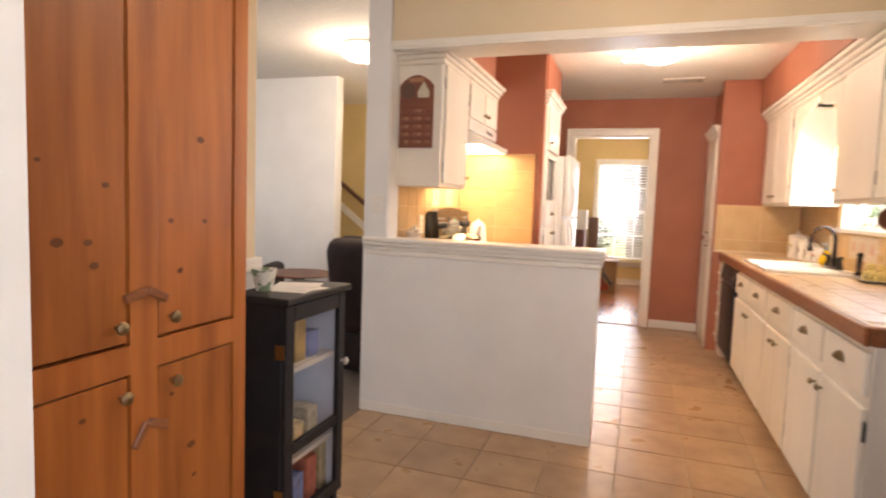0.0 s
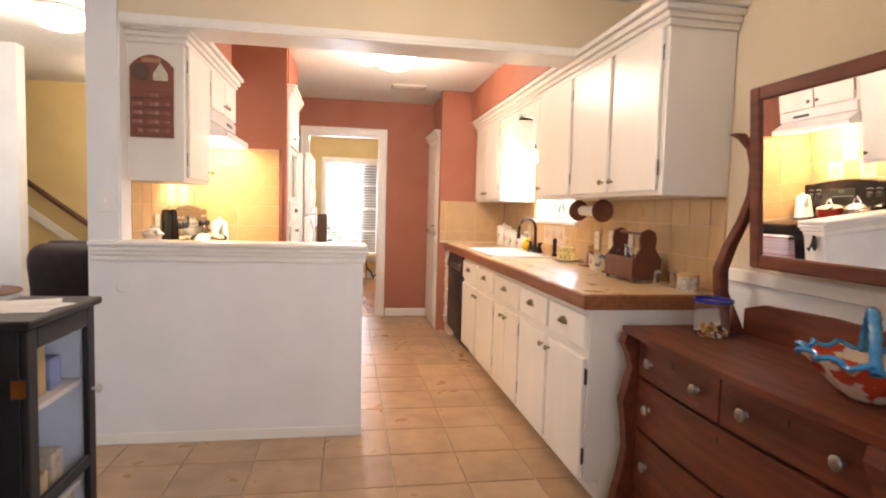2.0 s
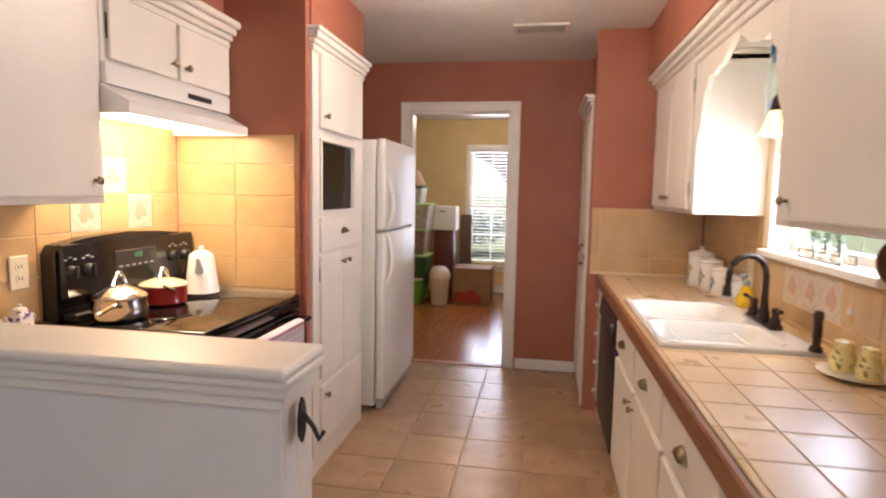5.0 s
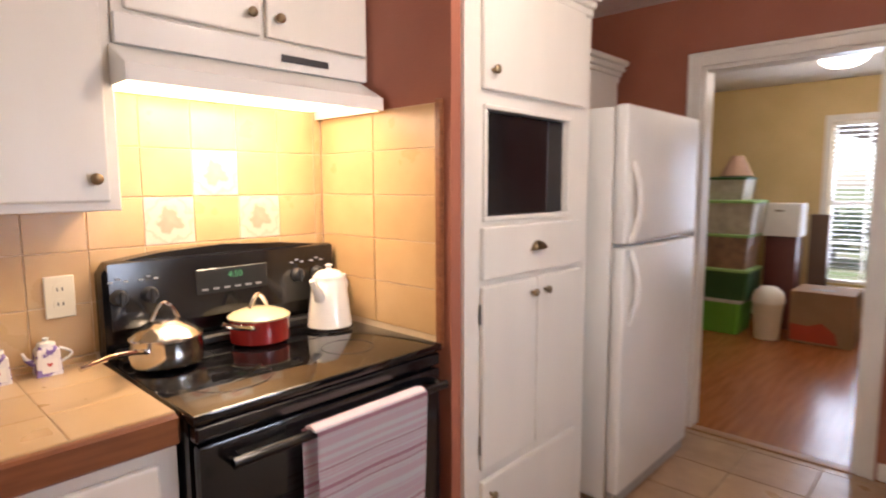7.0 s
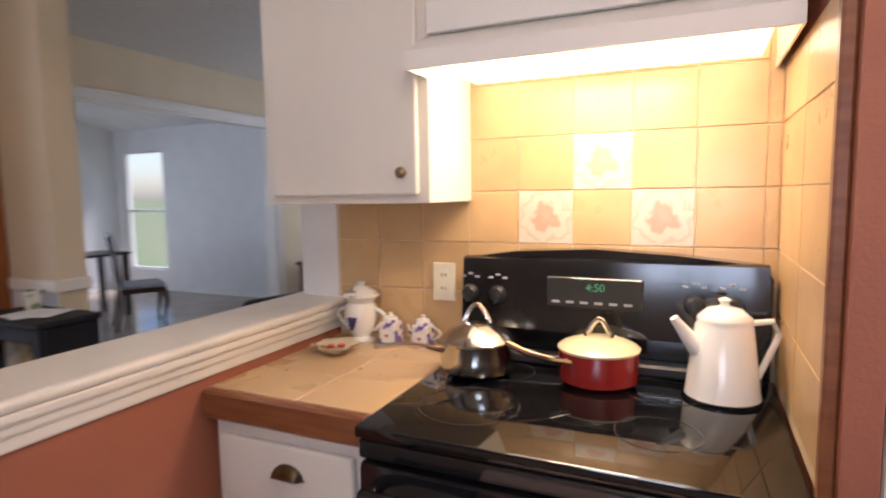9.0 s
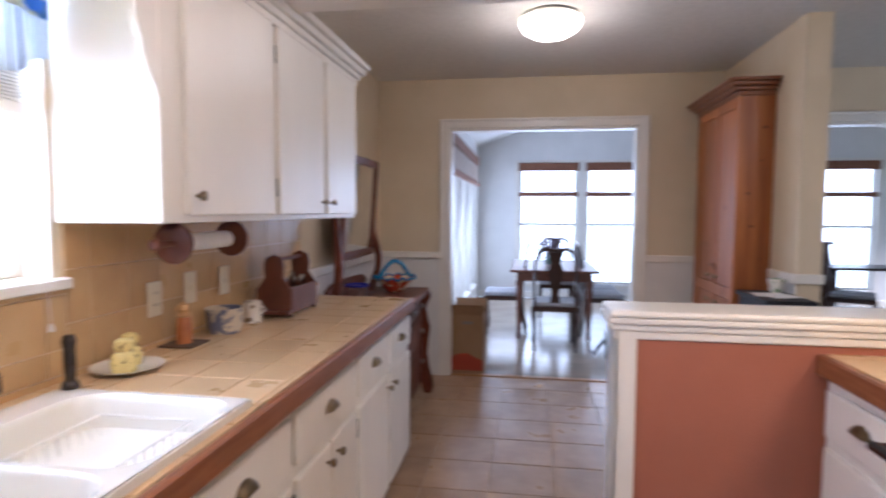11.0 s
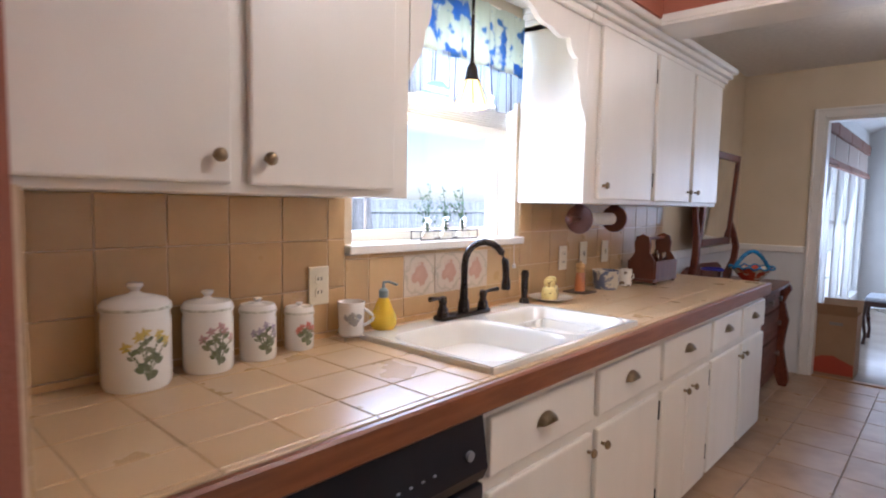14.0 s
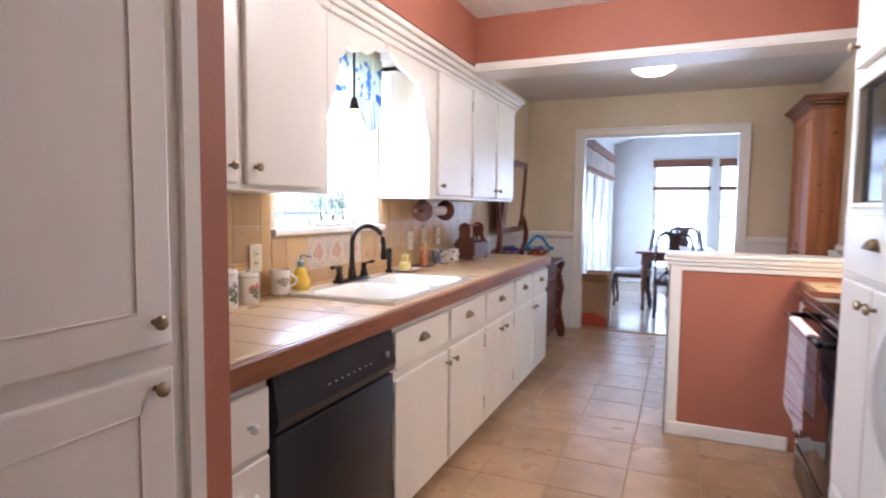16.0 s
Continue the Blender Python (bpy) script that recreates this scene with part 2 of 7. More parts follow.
def bm_box(bm, x0, y0, z0, x1, y1, z1, bevel=0.0, seg=1):
    x0, x1 = min(x0, x1), max(x0, x1)
    y0, y1 = min(y0, y1), max(y0, y1)
    z0, z1 = min(z0, z1), max(z0, z1)
    m = Matrix.Translation(((x0 + x1) / 2, (y0 + y1) / 2, (z0 + z1) / 2)) @ Matrix.Diagonal((x1 - x0, y1 - y0, z1 - z0, 1))
    r = bmesh.ops.create_cube(bm, size=1, matrix=m)
    if bevel:
        edges = list({e for v in r["verts"] for e in v.link_edges})
        bmesh.ops.bevel(bm, geom=edges, offset=min(bevel, (x1 - x0) / 2.2, (y1 - y0) / 2.2, (z1 - z0) / 2.2), segments=seg, affect="EDGES", profile=0.5)
    return bm


def box(x0, y0, z0, x1, y1, z1, bevel=0.0, seg=1):
    return bm_box(bmesh.new(), x0, y0, z0, x1, y1, z1, bevel, seg)


def boxes(*dims, bevel=0.0):
    bm = bmesh.new()
    for d in dims:
        bm_box(bm, *d, bevel=bevel)
    return bm


def lathe(profile, center=(0, 0, 0), seg=24, axis="z"):
    """A turned body from (radius, height) pairs."""
    bm = bmesh.new()
    rings = []
    for r, h in profile:
        ring = []
        if r < 1e-5:
            ring = [bm.verts.new((0, 0, h))]
        else:
            for i in range(seg):
                a = 2 * math.pi * i / seg
                ring.append(bm.verts.new((r * math.cos(a), r * math.sin(a), h)))
        rings.append(ring)
    for a, b in zip(rings, rings[1:]):
        for i in range(seg):
            j = (i + 1) % seg
            if len(a) == 1 and len(b) > 1:
                bm.faces.new((a[0], b[j], b[i]))
            elif len(b) == 1 and len(a) > 1:
                bm.faces.new((a[i], a[j], b[0]))
            elif len(a) > 1:
                bm.faces.new((a[i], a[j], b[j], b[i]))
    turn = {"z": Matrix(), "x": Matrix.Rotation(radians(90), 4, "Y"), "-x": Matrix.Rotation(radians(-90), 4, "Y"),
            "y": Matrix.Rotation(radians(-90), 4, "X"), "-y": Matrix.Rotation(radians(90), 4, "X")}[axis]
    bm.transform(Matrix.Translation(center) @ turn)
    bmesh.ops.recalc_face_normals(bm, faces=bm.faces)
    return bm


def tube(points, radius, seg=8, radii=None):
    """A round rod along points."""
    bm = bmesh.new()
    pts = [Vector(p) for p in points]
    rings = []
    for i, p in enumerate(pts):
        d = (pts[min(i + 1, len(pts) - 1)] - pts[max(i - 1, 0)]).normalized()
        up = Vector((0, 0, 1)) if abs(d.z) < 0.9 else Vector((1, 0, 0))
        u = d.cross(up).normalized()
        w = d.cross(u).normalized()
        r = radii[i] if radii else radius
        rings.append([bm.verts.new(p + r * (math.cos(2 * math.pi * k / seg) * u + math.sin(2 * math.pi * k / seg) * w)) for k in range(seg)])
    for a, b in zip(rings, rings[1:]):
        for k in range(seg):
            bm.faces.new((a[k], a[(k + 1) % seg], b[(k + 1) % seg], b[k]))
    bm.faces.new(rings[0])
    bm.faces.new(rings[-1])
    bmesh.ops.recalc_face_normals(bm, faces=bm.faces)
    return bm


def arc(p0, p1, lift, n=10):
    """Points of a bow from p0 to p1, raised by the vector lift at its middle."""
    a, b, l = Vector(p0), Vector(p1), Vector(lift)
    return [a.lerp(b, i / n) + l * math.sin(math.pi * i / n) for i in range(n + 1)]


def prism(outline, depth, plane="xz", at=0.0):
    """A flat outline of (u, v) pairs made thick. plane xz: depth along y; yz: along x; xy: along z."""
    bm = bmesh.new()
    put = {"xz": lambda u, v, d: (u, at + d, v), "yz": lambda u, v, d: (at + d, u, v), "xy": lambda u, v, d: (u, v, at + d)}[plane]
    a = [bm.verts.new(put(u, v, 0)) for u, v in outline]
    b = [bm.verts.new(put(u, v, depth)) for u, v in outline]
    bm.faces.new(a)
    bm.faces.new(b[::-1])
    for i in range(len(a)):
        j = (i + 1) % len(a)
        bm.faces.new((a[j], a[i], b[i], b[j]))
    bmesh.ops.recalc_face_normals(bm, faces=bm.faces)
    return bm


def merge(*bms):
    out = bmesh.new()
    for b in bms:
        me = bpy.data.meshes.new("tmp")
        b.to_mesh(me)
        out.from_mesh(me)
        bpy.data.meshes.remove(me)
        b.free()
    return out


def mesh_of(name, bm, material, smooth=False):
    me = bpy.data.meshes.new(name)
    bm.normal_update()
    bm.to_mesh(me)
    bm.free()
    if material:
        me.materials.append(material)
    if smooth:
        me.polygons.foreach_set("use_smooth", [True] * len(me.polygons))
        me.set_sharp_from_angle(angle=radians(40))
    return me


def base_of(ob):
    p = Vector((0, 0, 0))
    while ob:
        p += ob.location
        ob = ob.parent
    return p


def thing(name, label, category, at, group="", kind=""):
    ob = new(name)
    ob.location = at
    ob.empty_display_size = 0.1
    return tagged(ob, label, category, group, kind)


def part(name, bm, material, parent, label="", smooth=False):
    """Links a bmesh, given in world metres, as one mesh under a thing that stands unturned."""
    bm.transform(Matrix.Translation(-base_of(parent)))
    ob = new(name, mesh_of(name, bm, material, smooth))
    ob.parent = parent
    return tagged(ob, label) if label else ob


def single(name, bm, material, label, category, at=(0, 0, 0), group="", kind="", smooth=False):
    bm.transform(Matrix.Translation(-Vector(at)))
    ob = new(name, mesh_of(name, bm, material, smooth))
    ob.location = at
    return tagged(ob, label, category, group, kind)


def structure(name, bm, material, label="", smooth=False):
    ob = new(name, mesh_of(name, bm, material, smooth))
    return tagged(ob, label, "", "", "structure")


def wall(name, axis, a0, a1, b0, b1, z0, z1, material, label, holes=()):
    """A wall between a0 and a1 across (its thickness) and b0..b1 along, with holes (b0, b1, z0, z1)."""
    bm = bmesh.new()

    def put(p0, p1, q0, q1):
        if p1 - p0 < 1e-4 or q1 - q0 < 1e-4:
            return
        if axis == "x":
            bm_box(bm, a0, p0, q0, a1, p1, q1)
        else:
            bm_box(bm, p0, a0, q0, p1, a1, q1)
    cur = b0
    for h0, h1, g0, g1 in sorted(holes):
        put(cur, h0, z0, z1)
        put(h0, h1, z0, g0)
        put(h0, h1, g1, z1)
        cur = h1
    put(cur, b1, z0, z1)
    return structure(name, bm, material, label)


def knob(parent, x, y, z, axis, material=None, r=0.014):
    return part("knob", lathe([(0.006, 0), (0.005, 0.012), (r, 0.018), (r, 0.024), (r * 0.6, 0.029), (0, 0.03)], (x, y, z), 14, axis), material or PEWTER, parent, "round antique brass knob", True)


def cup_pull(parent, x, y, z, sgn):
    """A shell-shaped drawer pull on a face that looks to sgn along x."""
    bm = bmesh.new()
    n, k = 10, 5
    grid = []
    for i in range(n + 1):
        a = math.pi * i / n
        row = []
        for j in range(k + 1):
            b = math.pi / 2 * j / k
            row.append(bm.verts.new((x + sgn * 0.024 * math.sin(b), y + 0.042 * math.cos(a) * (0.55 + 0.45 * math.cos(b)), z - 0.010 + 0.032 * math.sin(a) * math.cos(b) + 0.004 * (1 - math.cos(b)))))
        grid.append(row)
    for i in range(n):
        for j in range(k):
            bm.faces.new((grid[i][j], grid[i + 1][j], grid[i + 1][j + 1], grid[i][j + 1]))
    bmesh.ops.solidify(bm, geom=bm.faces[:], thickness=0.002)
    bm_box(bm, x, y - 0.044, z - 0.013, x + sgn * 0.003, y + 0.044, z - 0.008)
    return part("cup_pull", bm, PEWTER, parent, "antique brass cup pull", True)


def hinge(parent, x, y, z, sgn, axis="x"):
    """A dark butterfly hinge on a face that looks along x or y."""
    if axis == "x":
        bm = merge(box(x, y - 0.012, z - 0.033, x + sgn * 0.003, y + 0.012, z + 0.033, 0.003), lathe([(0.004, -0.036), (0.004, 0.036)], (x + sgn * 0.004, y, z), 8))
    else:
        bm = merge(box(y - 0.012, x, z - 0.033, y + 0.012, x + sgn * 0.003, z + 0.033, 0.003), lathe([(0.004, -0.036), (0.004, 0.036)], (y, x + sgn * 0.004, z), 8))
    return part("hinge", bm, IRON, parent)


def panel_x(x, sgn, y0, y1, z0, z1, t=0.019, groove=True):
    """A cabinet door or drawer front on a face looking along x, with a rounded lip."""
    return box(x, y0, z0, x + sgn * t, y1, z1, 0.006, 2)

# ---- structure ----
H = 2.46          # ceiling height
XS = -2.77        # kitchen face of the stove wall
YF = 3.46         # far kitchen wall
YD = -2.56       # wall between nook and sunroom
YE = -7.1         # end wall of the sunroom
XW = -0.42        # window wall of the sunroom

# floors
structure("floor", box(-2.9, YD - 0.06, -0.12, 0.0, YF, -0.008), GROUT, "tan ceramic tile floor with grey-brown grout")
structure("floor_living", box(-7.2, YD - 0.06, -0.12, -2.9, 3.6, -0.006), CARPET, "grey-brown carpeted living room floor")
structure("floor_sunroom", box(-7.2, YE, -0.12, XW, YD - 0.06, -0.004), SUN_FLOOR, "pale polished sunroom floor")
structure("floor_bedroom", box(-4.2, YF, -0.12, 0.2, 7.0, -0.006), LAMINATE, "orange-brown laminate bedroom floor")

# ceilings
structure("ceiling_kitchen", box(-2.9, YD - 0.06, H, 0.16, YF + 0.06, H + 0.1), CEILING, "white textured ceiling")
structure("ceiling_living", box(-7.2, YD - 0.06, H, -2.9, 3.6, H + 0.1), CEILING, "white textured ceiling")
structure("ceiling_bedroom", box(-4.2, YF + 0.06, H, 0.2, 7.0, H + 0.1), CEILING, "white textured ceiling")
structure("ceiling_sunroom", merge(prism([(XW, 2.42), (XW, 2.52), (-3.2, 3.5), (-3.2, 3.4)], YD - 0.06 - YE, "xz", YE), prism([(-3.2, 3.4), (-3.2, 3.5), (-7.2, 2.52), (-7.2, 2.42)], YD - 0.06 - YE, "xz", YE)), WHITE_WALL, "white vaulted ceiling")

# window wall of kitchen and nook
wall("wall_east", "x", 0.0, 0.16, YD - 0.06, YF + 0.06, 0, H, CREAM, "cream painted wall", [(0.775, 1.665, 1.20, 2.12)])
# wall between nook and sunroom, in two skins
DD = (-2.095, -0.592, 0.0, 2.06)
LD = (-5.6, -3.3, 0.0, 2.06)
wall("wall_nook_south", "y", YD - 0.06, YD, -2.9, 0.0, 0, H, CREAM, "cream painted wall", [DD])
wall("wall_living_south", "y", YD - 0.06, YD, -7.2, -2.9, 0, H, CREAM, "cream painted wall", [LD])
wall("wall_sunroom_north", "y", YD - 0.12, YD - 0.062, -7.2, XW, 0, 3.5, WHITE_WALL, "white painted wall", [DD, LD])
# nook wall towards the living room
wall("wall_nook_west", "x", -2.85, -2.72, YD, -1.28, 0, H, CREAM, "cream painted wall")
# wall behind the stove
wall("wall_stove", "x", -2.90, XS, 0.0, YF, 0, H, RUST, "rust painted wall")
structure("wall_stove_end", merge(box(-2.905, -0.012, 0, XS + 0.004, 0.0, H), box(-2.912, -0.01, 0, -2.90, 3.3, H), box(XS, 0.0, 1.05, XS + 0.010, 0.138, H)), WHITE_WALL, "white painted wall end")
# far wall with the door to the bedroom
FD = (-2.088, -1.276, 0.0, 2.07)
wall("wall_north", "y", YF, YF + 0.06, -2.9, 0.16, 0, H, RUST, "rust painted wall", [FD])
wall("wall_bedroom_south", "y", YF + 0.062, YF + 0.12, -4.2, 0.2, 0, H, YELLOW, "yellow painted wall", [FD])
# bedroom
BW = (-2.03, -1.10, 0.42, 2.05)
wall("wall_bedroom_north", "y", 7.0, 7.12, -4.2, 0.2, 0, H, YELLOW, "pale yellow painted wall", [BW])
wall("wall_bedroom_west", "x", -4.32, -4.2, YF, 7.0, 0, H, YELLOW, "pale yellow painted wall")
wall("wall_bedroom_east", "x", 0.2, 0.32, YF, 7.0, 0, H, YELLOW, "pale yellow painted wall")
# sunroom
SWIN = [(-4.05, -3.25, 0.25, 2.17), (-4.95, -4.15, 0.25, 2.17), (-5.85, -5.05, 0.25, 2.17), (-6.75, -5.95, 0.25, 2.17)]
EWIN = [(-2.0, -1.10, 0.24, 2.13), (-3.05, -2.15, 0.24, 2.13), (-6.30, -5.40, 0.24, 2.13)]
wall("wall_sunroom_east", "x", XW, XW + 0.14, YE, YD - 0.06, 0, 3.5, WHITE_WALL, "white painted wall", SWIN)
wall("wall_sunroom_south", "y", YE - 0.14, YE, -7.2, XW + 0.14, 0, 3.6, WHITE_WALL, "white painted wall", EWIN)
LWIN = [(-1.7, -0.3, 0.5, 2.05), (-6.90, -6.04, 0.30, 2.10)]
wall("wall_west", "x", -7.32, -7.2, YE, 3.6, 0, 3.6, WHITE_WALL, "white painted wall", LWIN)
# living room and stair hall
wall("wall_living_north", "y", 1.9, 2.02, -7.2, -4.2, 0, H, WHITE_WALL, "white painted wall")
wall("wall_stair", "y", 3.4, 3.5, -7.2, -2.9, 0, H, YELLOW, "yellow painted stair wall")

# beam over the half wall, soffits over the cabinets
structure("beam", boxes((XS + 0.006, 0.0, 2.15, -0.0, 0.02, H), ), CREAM, "cream painted header over the opening")
structure("beam_kitchen_side", boxes((XS + 0.006, 0.022, 2.152, -0.0, 0.24, H)), RUST, "rust painted header")
structure("beam_trim", boxes((XS + 0.006, -0.012, 2.135, -0.38, 0.252, 2.149), (XS + 0.006, -0.012, 2.149, -0.33, -0.001, 2.185), (XS + 0.006, 0.241, 2.149, -0.38, 0.254, 2.185), bevel=0.004), TRIM, "white trim under the header")
structure("soffit_east", box(-0.392, 0.242, 2.168, -0.0, 2.660, H), RUST, "rust painted soffit above the cabinets")
structure("soffit_west", box(XS, 0.242, 2.168, -2.50, 1.400, H), RUST, "rust painted soffit above the cabinets")
# stub wall between counter and pantry, return wall beside the stove
structure("wall_stub", box(-0.70, 2.660, 0, 0.0, 2.748, H), RUST, "rust painted wall end")
structure("wall_return", box(XS, 1.402, 0, -2.100, 1.446, H), RUST, "rust painted wall")
structure("wall_return_over_cabinet", box(XS, 1.447, 2.12, -2.09, 2.22, H), RUST, "rust painted wall above the cabinet")
structure("wall_over_pantry", box(-0.66, 2.749, 2.083, 0.0, YF, H), RUST, "rust painted wall above the pantry")


def casing(name, axis, a, sgn, b0, b1, z1, w=0.075, t=0.018):
    """A door casing with an inner bead around an opening, on the face at a looking to sgn."""
    bm = bmesh.new()
    for d0, d1, th in ((0.0, w, t), (w * 0.72, w, t * 1.6)):
        for p0, p1, q0, q1 in ((b0 - d1, b0 - d0, 0, z1 + d1), (b1 + d0, b1 + d1, 0, z1 + d1), (b0 - d0, b1 + d0, z1 + d0, z1 + d1)):
            if axis == "y":
                bm_box(bm, p0, a, q0, p1, a + sgn * th, q1, bevel=0.004)
            else:
                bm_box(bm, a, p0, q0, a + sgn * th, p1, q1, bevel=0.004)
    return structure(name, bm, TRIM, "white painted door casing")


def jamb(name, b0, b1, y0, y1, z1, t=0.02):
    return structure(name, boxes((b0, y0, 0, b0 + t, y1, z1), (b1 - t, y0, 0, b1, y1, z1), (b0 + t, y0, z1 - t, b1 - t, y1, z1)), TRIM, "white painted door jamb")


casing("door_casing_1", "y", YF, -1, FD[0], FD[1], FD[3])
jamb("door_jamb_1", FD[0], FD[1], YF - 0.001, YF + 0.121, FD[3])
casing("door_casing_2", "y", YD, 1, DD[0], DD[1], DD[3])
casing("door_casing_3", "y", YD - 0.12, -1, DD[0], DD[1], DD[3])
jamb("door_jamb_2", DD[0], DD[1], YD - 0.121, YD + 0.001, DD[3])
casing("door_casing_4", "y", YD, 1, LD[0], LD[1], LD[3])
jamb("door_jamb_3", LD[0], LD[1], YD - 0.121, YD + 0.001, LD[3])
structure("threshold_1", box(FD[0] + 0.02, YF - 0.02, -0.008, FD[1] - 0.02, YF + 0.05, 0.008, 0.004), mat("oak_strip", (0.42, 0.22, 0.09), 0.4, scale=8), "wooden threshold strip")
structure("threshold_2", box(DD[0] + 0.02, YD - 0.07, -0.008, DD[1] - 0.02, YD - 0.01, 0.008, 0.004), mat("oak_strip", (0.42, 0.22, 0.09)), "wooden threshold strip")

# chair rail, wainscot and baseboards
def rail(name, boxes_, label):
    return structure(name, boxes(*boxes_, bevel=0.006), TRIM, label)


structure("wainscot", boxes((-0.006, YD, 0.0, 0.0, -0.87, 0.99), (-0.514, YD, 0, -0.002, YD + 0.006, 0.99), (-2.72, YD, 0, -2.14, YD + 0.006, 0.99), (-2.72, YD + 0.008, 0, -2.716, -1.28, 0.99)), WHITE_WALL, "white painted lower wall")
rail("chair_rail", [(-0.03, YD + 0.03, 0.99, 0.0, -0.87, 1.045), (-0.514, YD, 0.99, 0.0, YD + 0.03, 1.045), (-2.715, YD, 0.99, -2.14, YD + 0.03, 1.045), (-2.715, -1.60, 0.99, -2.695, -1.26, 1.045), (-2.86, -1.279, 0.99, -2.716, -1.26, 1.045)], "white wooden chair rail")
rail("baseboard", [(-1.19, YF - 0.014, 0, -0.705, YF, 0.09), (-2.77, -0.02, 0, -1.54, -0.013, 0.06), (-2.17, 0.142, 0, -1.56, 0.156, 0.08), (-0.03, YD + 0.03, 0, -0.006, -1.9, 0.1), (-2.9, -0.016, 0, -2.77, -0.012, 0.06),
                   (-2.099, 1.402, 0, -2.085, 1.446, 0.09)], "white baseboard")
rail("baseboard_bedroom", [(-4.2, 6.985, 0, 0.2, 7.0, 0.1)], "white baseboard")
rail("baseboard_sunroom", [(-7.2, YE, 0, XW, YE + 0.015, 0.1), (XW - 0.015, YE, 0, XW, YD - 0.13, 0.1)], "white baseboard")

# half wall with its shelf cap
structure("half_wall_nook_side", box(XS - 0.003, -0.012, 0, -1.545, 0.06, 1.0), WHITE_WALL, "white painted half wall")
structure("half_wall_kitchen_side", box(XS + 0.008, 0.062, 0, -1.56, 0.14, 1.0), RUST, "rust painted half wall")
structure("half_wall_end", boxes((-1.56, 0.0601, 0, -1.545, 0.152, 1.0), (-1.615, 0.1401, 0.0, -1.545, 0.152, 1.0), bevel=0.004), TRIM, "white painted half wall end")
cap = structure("half_wall_cap", box(XS - 0.135, -0.05, 1.03, -1.522, 0.175, 1.055, 0.010, 2), TRIM, "white moulded shelf cap of the half wall")
for d, z0, z1 in ((0.028, 1.008, 1.030), (0.018, 0.985, 1.008), (0.009, 0.955, 0.985)):
    part("moulding", box(XS - 0.13, -0.012 - d, z0, -1.545 + d, 0.142 + d, z1, 0.006, 2), TRIM, cap)

# windows
def sash_window(name, axis, a, b0, b1, z0, z1, label, cols=1, rows=2, mid=None, depth=0.05):
    """A window frame with two sashes, muntins and panes, in the plane at a."""
    w = thing(name, label, "", ((a, (b0 + b1) / 2, z0) if axis == "x" else ((b0 + b1) / 2, a, z0)), kind="structure")

    def bx(p0, p1, q0, q1, d0, d1, bev=0.004):
        return (a + d0, p0, q0, a + d1, p1, q1) if axis == "x" else (p0, a + d0, q0, p1, a + d1, q1)
    f = 0.035
    part("window_frame", boxes(bx(b0, b0 + f, z0, z1, 0, depth), bx(b1 - f, b1, z0, z1, 0, depth), bx(b0 + f, b1 - f, z0, z0 + f, 0, depth), bx(b0 + f, b1 - f, z1 - f, z1, 0, depth), bevel=0.003), TRIM, w)
    zm = mid or (z0 + z1) / 2
    part("meeting_rail", boxes(bx(b0 + f, b1 - f, zm - 0.02, zm + 0.02, 0.006, depth - 0.006), bevel=0.003), TRIM, w)
    for i in range(1, cols):
        c = b0 + (b1 - b0) * i / cols
        part("muntin", boxes(bx(c - 0.008, c + 0.008, z0 + f, zm - 0.02, 0.014, depth - 0.014), bx(c - 0.008, c + 0.008, zm + 0.02, z1 - f, 0.014, depth - 0.014)), TRIM, w)
    if rows > 2:
        for s0, s1 in ((z0 + f, zm - 0.02), (zm + 0.02, z1 - f)):
            for i in range(1, rows // 2):
                c = s0 + (s1 - s0) * i / (rows // 2)
                part("muntin", boxes(bx(b0 + f, b1 - f, c - 0.008, c + 0.008, 0.014, depth - 0.014)), TRIM, w)
    for q0, q1 in ((z0 + f, zm - 0.02), (zm + 0.02, z1 - f)):
        p = part("pane", boxes(bx(b0 + f, b1 - f, q0, q1, depth / 2 - 0.002, depth / 2 + 0.002)), PANE, w)
        p.visible_shadow = False
    return w


sash_window("window_1", "x", 0.09, 0.775, 1.665, 1.20, 2.12, "white kitchen sash window over the sink", mid=1.66)
structure("window_sill_1", boxes((-0.035, 0.745, 1.168, 0.09, 1.695, 1.198), (0.0, 0.775, 1.199, 0.10, 0.781, 2.12), (0.0, 1.659, 1.199, 0.10, 1.665, 2.12), bevel=0.004), TRIM, "white window sill above the backsplash")
for k, (b0, b1, z0, z1) in enumerate(SWIN):
    sash_window("window_%d" % (k + 2), "x", XW + 0.05, b0, b1, z0, z1, "white sunroom window with panes", 3, 6)
for k, (b0, b1, z0, z1) in enumerate(EWIN):
    sash_window("window_%d" % (k + 6), "y", YE - 0.10, b0, b1, z0, z1, "white sunroom window")
sash_window("window_9", "y", 7.04, *BW, "white bedroom sash window", 3, 4)
sash_window("window_10", "x", -7.28, LWIN[0][0], LWIN[0][1], LWIN[0][2], LWIN[0][3], "white living room window", 2, 4)
sash_window("window_11", "x", -7.28, *LWIN[1], "white sunroom window")
casing_bits = []
for (b0, b1, z0, z1) in EWIN:
    casing_bits += [(b0 - 0.07, YE + 0.001, z0 - 0.05, b0, YE + 0.018, z1 + 0.07), (b1, YE + 0.001, z0 - 0.05, b1 + 0.07, YE + 0.018, z1 + 0.07), (b0, YE + 0.001, z1, b1, YE + 0.018, z1 + 0.07), (b0 - 0.0, YE + 0.001, z0 - 0.05, b1 + 0.0, YE + 0.04, z0)]
